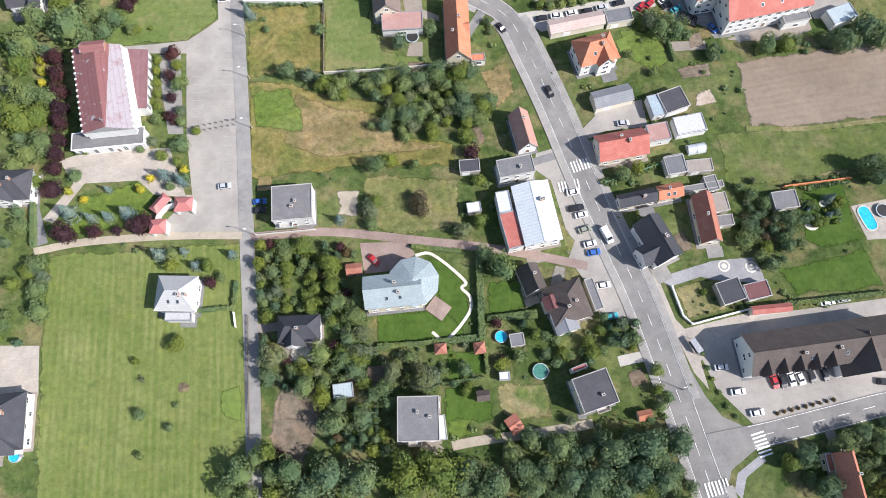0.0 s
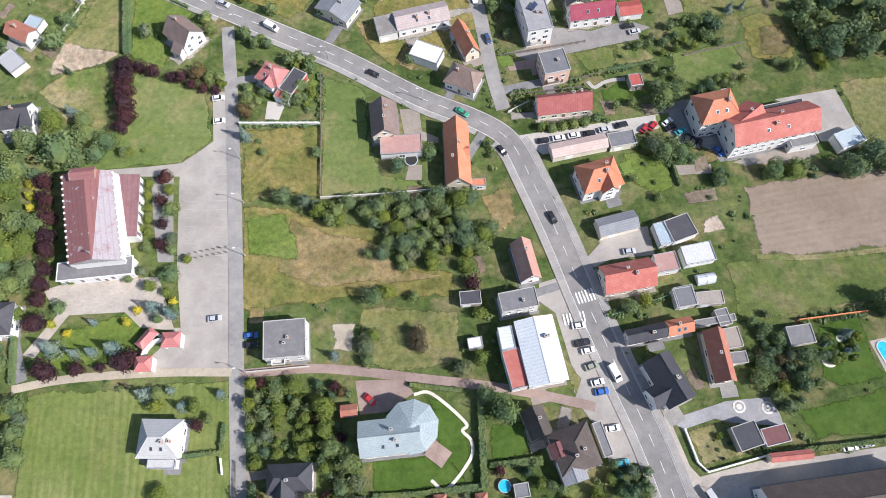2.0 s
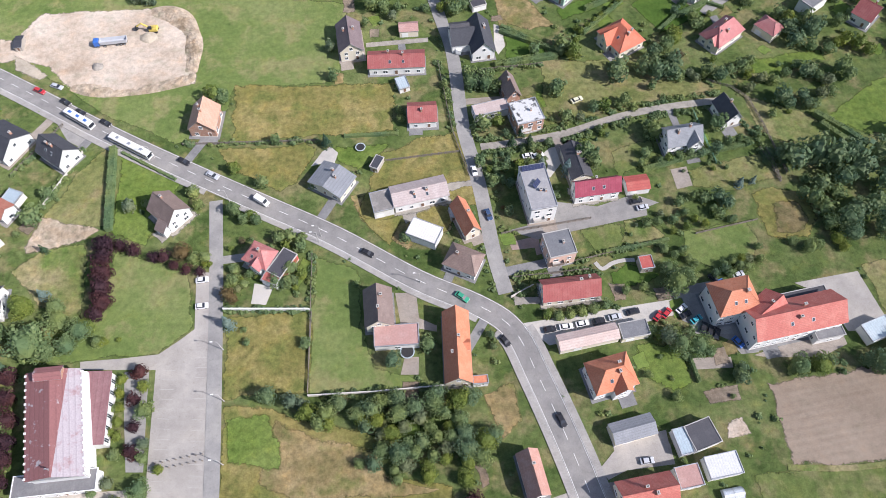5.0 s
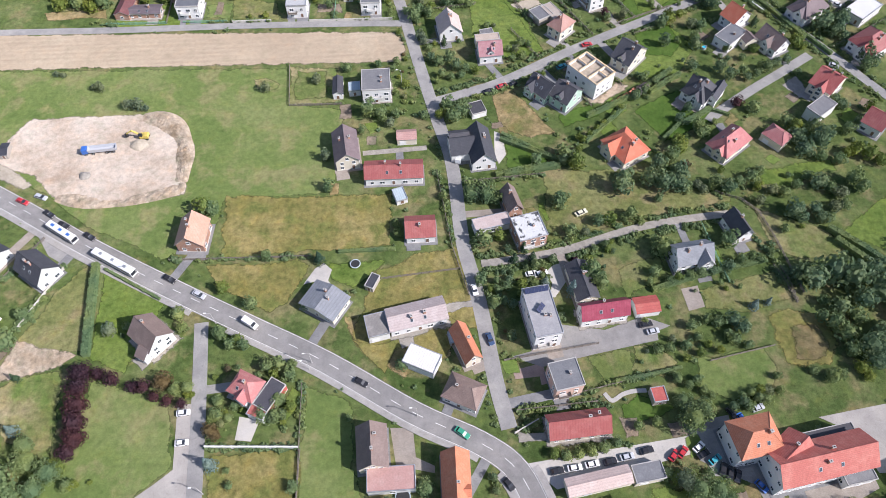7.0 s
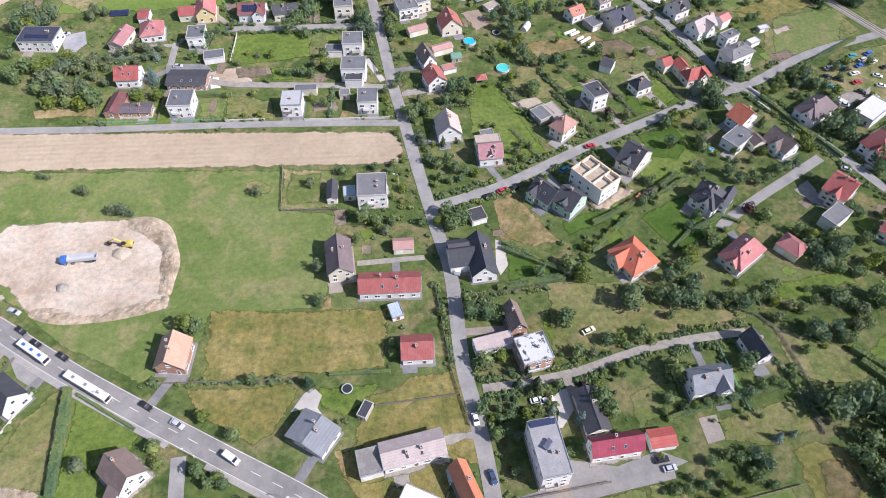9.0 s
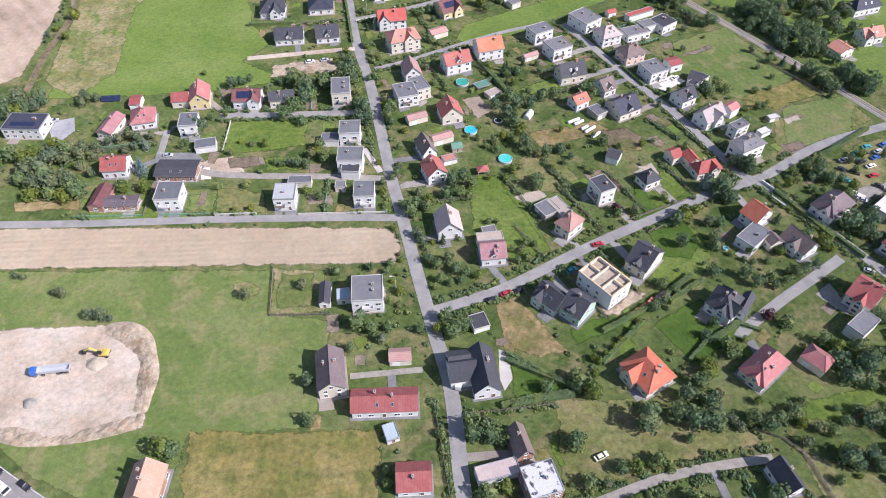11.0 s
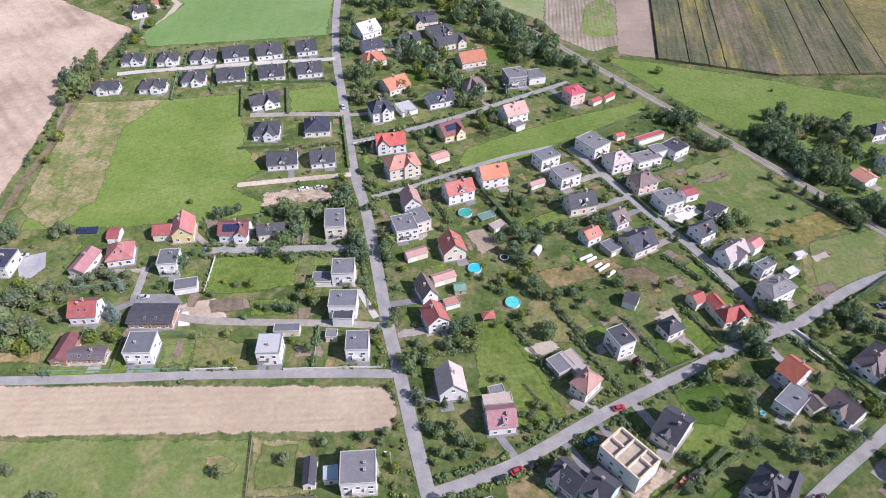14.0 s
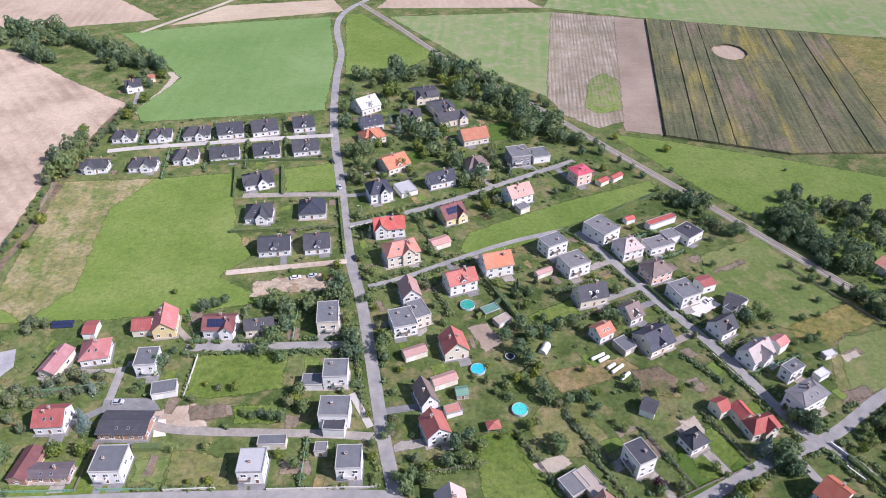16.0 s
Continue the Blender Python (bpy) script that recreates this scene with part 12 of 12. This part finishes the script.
# the dug bank round two sides of the building site
def earth_bank(points, width, tall):
    line = smooth_line(points, 10)
    verts, faces, n = [], [], 13
    for i, (q, w) in enumerate(zip(line, side_ways(line))):
        swell = 0.75 + 0.6 * noise.noise((q.x * 0.07, q.y * 0.07, 1.0))
        taper = min(1.0, i / 6, (len(line) - 1 - i) / 6)
        for k in range(n):
            u = k / (n - 1)
            p = q + w * (u - 0.35) * width * swell
            h = tall * taper * swell * math.sin(math.pi * u ** 0.7) ** 1.3
            h += 0.55 * math.sin(math.pi * u) * taper * (noise.noise((p.x * 0.45, p.y * 0.45, 2.0)) + 0.6 * noise.noise((p.x * 1.1, p.y * 1.1, 5.0)))
            verts.append((p.x, p.y, h - 0.06 if 0 < k < n - 1 else -0.1))
    for i in range(len(line) - 1):
        for k in range(n - 1):
            faces.append((i * n + k, i * n + k + 1, (i + 1) * n + k + 1, (i + 1) * n + k))
    me = bpy.data.meshes.new("earth_bank")
    me.from_pydata(verts, [], faces)
    me.materials.append(M["dugearth"])
    me.update()
    tagged(new("earth_bank", me), "Uneven bank of dug brown earth at the building site", "earth bank", "mounds of earth")


earth_bank([(-131.6, 243.4), (-123.9, 241.2), (-113.4, 239.4), (-103.7, 240.4), (-93.8, 242.8), (-87.6, 245.2), (-86.6, 249.0)], 7.0, 1.0)
earth_bank([(-86.6, 248.0), (-86.4, 257.4), (-87.4, 266.1), (-91.5, 275.0), (-98.5, 281.0), (-108.0, 282.0)], 9.0, 1.5)
heap(-122.8, 253.1, 2.6, 1.5, "gravel", "Grey heap of rubble on the sandy building site", 3)
heap(-106.0, 267.5, 3.8, 1.8, "dirt", "Brown heap of dug earth beside the excavator", 8)
trampoline(39.0, 391.9, 1.9)


def bale(x, y, turn, long):
    """A long wrapped bale lying on the grass."""
    s = Shape()
    prof = [(0.75 * math.cos(6.2832 * i / 10), 0.7 + 0.72 * math.sin(6.2832 * i / 10)) for i in range(10)]
    s.solid([[(q, p * f, 0.7 + (z - 0.7) * f) for p, z in prof] for q, f in ((-long / 2, 0.8), (-long / 2 + 0.3, 1), (long / 2 - 0.3, 1), (long / 2, 0.8))])
    ob = new("wrapped_bale", s.mesh("wrapped_bale", M["frame"]))
    ob.matrix_basis = pose(x, y, ground_z(x, y), 0, 0, turn)
    tagged(ob, "Long white wrapped bale lying on rough grass", "bale", "white bales")


for n in range(5):
    bale(73.5 + 2.1 * n, 391.0 - 2.6 * n + (n % 2) * 1.2, 28 + 3 * n, 6.5 - (n % 3) * 1.2)


def polytunnel(x, y, turn):
    top = base_empty("polytunnel", pose(x, y, 0, 0, 0, turn), "Small garden tunnel greenhouse with a milky film cover", "greenhouse")
    s = Shape()
    ring = lambda q, f: [(q, 1.7 * f * math.cos(3.1416 * i / 8), 2.1 * f * math.sin(3.1416 * i / 8)) for i in range(9)]
    s.solid([ring(-2.8, 0.97), ring(-2.7, 1), ring(2.7, 1), ring(2.8, 0.97)])
    part("film_cover", s.mesh("film_cover", M["palesheet"]), top, "milky film")
    for q in (-2.85, 0.0, 2.85):
        h = Shape()
        arc = [(1.76 * math.cos(3.1416 * i / 10), 2.16 * math.sin(3.1416 * i / 10)) for i in range(11)]
        inner = [(p * 0.95, z * 0.95) for p, z in reversed(arc)]
        h.solid([[(q + e, p, z) for p, z in arc + inner] for e in (-0.06, 0.06)])
        part("hoop", h.mesh("hoop", M["metal"]), top)


polytunnel(53.3, 395.8, 60)


def bollard(x, y):
    if "bollard" not in CARS:
        b = Shape()
        ring = lambda r, z: [(r * math.cos(0.7854 * i), r * math.sin(0.7854 * i), z) for i in range(8)]
        b.solid([ring(0.14, -0.1), ring(0.14, 0.75), ring(0.19, 0.78), ring(0.16, 0.95), ring(0.05, 1.02)])
        CARS["bollard"] = b.mesh("bollard", M["w_dark"])
    ob = new("bollard", CARS["bollard"])
    ob.matrix_basis = pose(x, y, ground_z(x, y))
    tagged(ob, "Short dark bollard on the concrete car park", "bollard", "car park bollards")


for row, (a, b) in enumerate((((-79.5, 103.1), (-64.9, 105.5)), ((-79.7, 104.9), (-65.0, 107.3)))):
    for n in range(9):
        q = Vector(a).lerp(Vector(b), n / 8)
        bollard(q.x, q.y)

# faint bay lines on both sides of the car park
for a, b, out in (((-80.4, 132.4), (-77.6, 86.0), 4.2), ((-70.6, 136.0), (-67.4, 86.0), 3.6)):
    for n in range(17):
        q = Vector(a).lerp(Vector(b), n / 16)
        s = Shape()
        s.box(0, -0.06, -0.02, out, 0.06, 0.006)
        ob = new("bay_line", s.mesh("bay_line", M["baypaint"]))
        ob.matrix_basis = pose(q.x, q.y, ground_z(q.x, q.y) + 0.004, 0, 0, -4)
        tagged(ob, kind="structure")


def rosette(x, y, r, cover, name, z=0.15):
    """A round figure laid in a paved surface."""
    n = 28
    s = Shape()
    ring = lambda q, h: [(q * math.cos(6.2832 * i / n), q * math.sin(6.2832 * i / n), h) for i in range(n)]
    s.solid([ring(r, -0.1), ring(r, z)])
    ob = new(name, s.mesh(name, M[cover]))
    ob.matrix_basis = pose(x, y, 0)
    tagged(ob, kind="structure")


for cx, cy in ((83.4, 52.8), (91.4, 52.2)):
    for q, cover, z in ((1.8, "whitepave", 0.15), (1.3, "greypave", 0.155), (0.8, "whitepave", 0.16)):
        rosette(cx, cy, q, cover, "paving_circle", z)
rosette(-42.2, 31.9, 2.6, "whitepave", "round_terrace", 0.2)
heap(-75.2, 23.1, 2.0, 0.4, "soilbank", "Brown heap of cut branches on the hay meadow", 17)
for n in range(9):
    tree("bronze", 91.5 + 2.05 * n, 9.7 + 0.39 * n, 0.75)


def bus_shelter(x, y, turn):
    top = base_empty("bus_shelter", pose(x, y, ground_z(x, y), 0, 0, turn), "Small bus shelter with dark posts and a thin flat roof", "bus shelter")
    r = Shape()
    r.box(-2.2, -0.9, 2.3, 2.2, 0.9, 2.42, 0, 0.04)
    part("roof", r.mesh("roof", M["metal"]), top, "thin grey roof")
    for px in (-2.0, 2.0):
        for py in (-0.75, 0.75):
            q = Shape()
            q.box(px - 0.05, py - 0.05, -0.1, px + 0.05, py + 0.05, 2.3)
            part("post", q.mesh("post", M["w_dark"]), top)
    g = Shape()
    g.box(-1.9, 0.72, 0.3, 1.9, 0.76, 2.1)
    part("glass_panel", g.mesh("glass_panel", M["glass"]), top)


bus_shelter(71.1, 29.2, 118)


def brick_stack(x, y, turn, tall):
    """A pallet of new bricks with uneven courses."""
    top = base_empty("brick_stack", pose(x, y, ground_z(x, y), 0, 0, turn), "Pallet of orange bricks stacked beside the unfinished house", "bricks", "brick pallets")
    p = Shape()
    for k in (-0.55, 0.0, 0.55):
        p.box(-0.7, k - 0.08, 0.0, 0.7, k + 0.08, 0.12)
    part("pallet", p.mesh("pallet", M["w_tan"]), top)
    b = Shape()
    for k in range(4):
        e = 0.03 * (k % 2)
        b.box(-0.72 + e, -0.72, 0.12 + k * tall / 4, 0.72 - e, 0.72 - e, 0.12 + (k + 1) * tall / 4 - 0.02)
    part("bricks", b.mesh("bricks", M["orange"]), top)


for n in range(9):
    q = Vector((72.1, 278.4)).lerp(Vector((85.1, 287.5)), n / 8)
    brick_stack(q.x + 0.5 * (n % 2), q.y, 33 + 5 * (n % 3), 0.9 + 0.2 * (n % 3))
trampoline(-22.7, 211.0, 1.8)
trampoline(133.7, 68.1, 2.2)
van(14.3, 255.6, 75, "White camper van standing beside the dark-roofed house")
polytunnel(80.3, 90.9, 8)
for cx, cy, q in ((111.8, 65.2, 2.4), (116.4, 71.2, 1.1)):
    rosette(cx, cy, q, "whitepave", "stone_circle", 0.16)
    tree("dec", cx, cy, q * 0.4)


def solar_rack(x, y, turn):
    """Dark panels in two rows on a low tilted frame in a garden."""
    top = base_empty("solar_rack", pose(x, y, ground_z(x, y), 0, 0, turn), "Low rack of dark solar panels standing on grass", "solar panels")
    f = Shape()
    for px in (-4.4, -1.5, 1.5, 4.4):
        f.box(px - 0.06, -1.6, -0.1, px + 0.06, -1.48, 0.5)
        f.box(px - 0.06, 1.4, -0.1, px + 0.06, 1.52, 1.7)
    part("frame", f.mesh("frame", M["metal"]), top)
    sp = Shape()
    sp.box(0, 0, 0, 1.02, 1.6, 0.05)
    panel = sp.mesh("solar_panel", M["solar"])
    for k in range(8):
        for r in range(2):
            part("solar_panel", panel, top, "dark blue solar panel", pose(-4.5 + 1.1 * k, -1.7 + 1.62 * r, 0.52 + 0.62 * r, 21, 0, 0))


solar_rack(-141.8, 414.1, 4)
trampoline(-7.3, 135.0, 2.2)
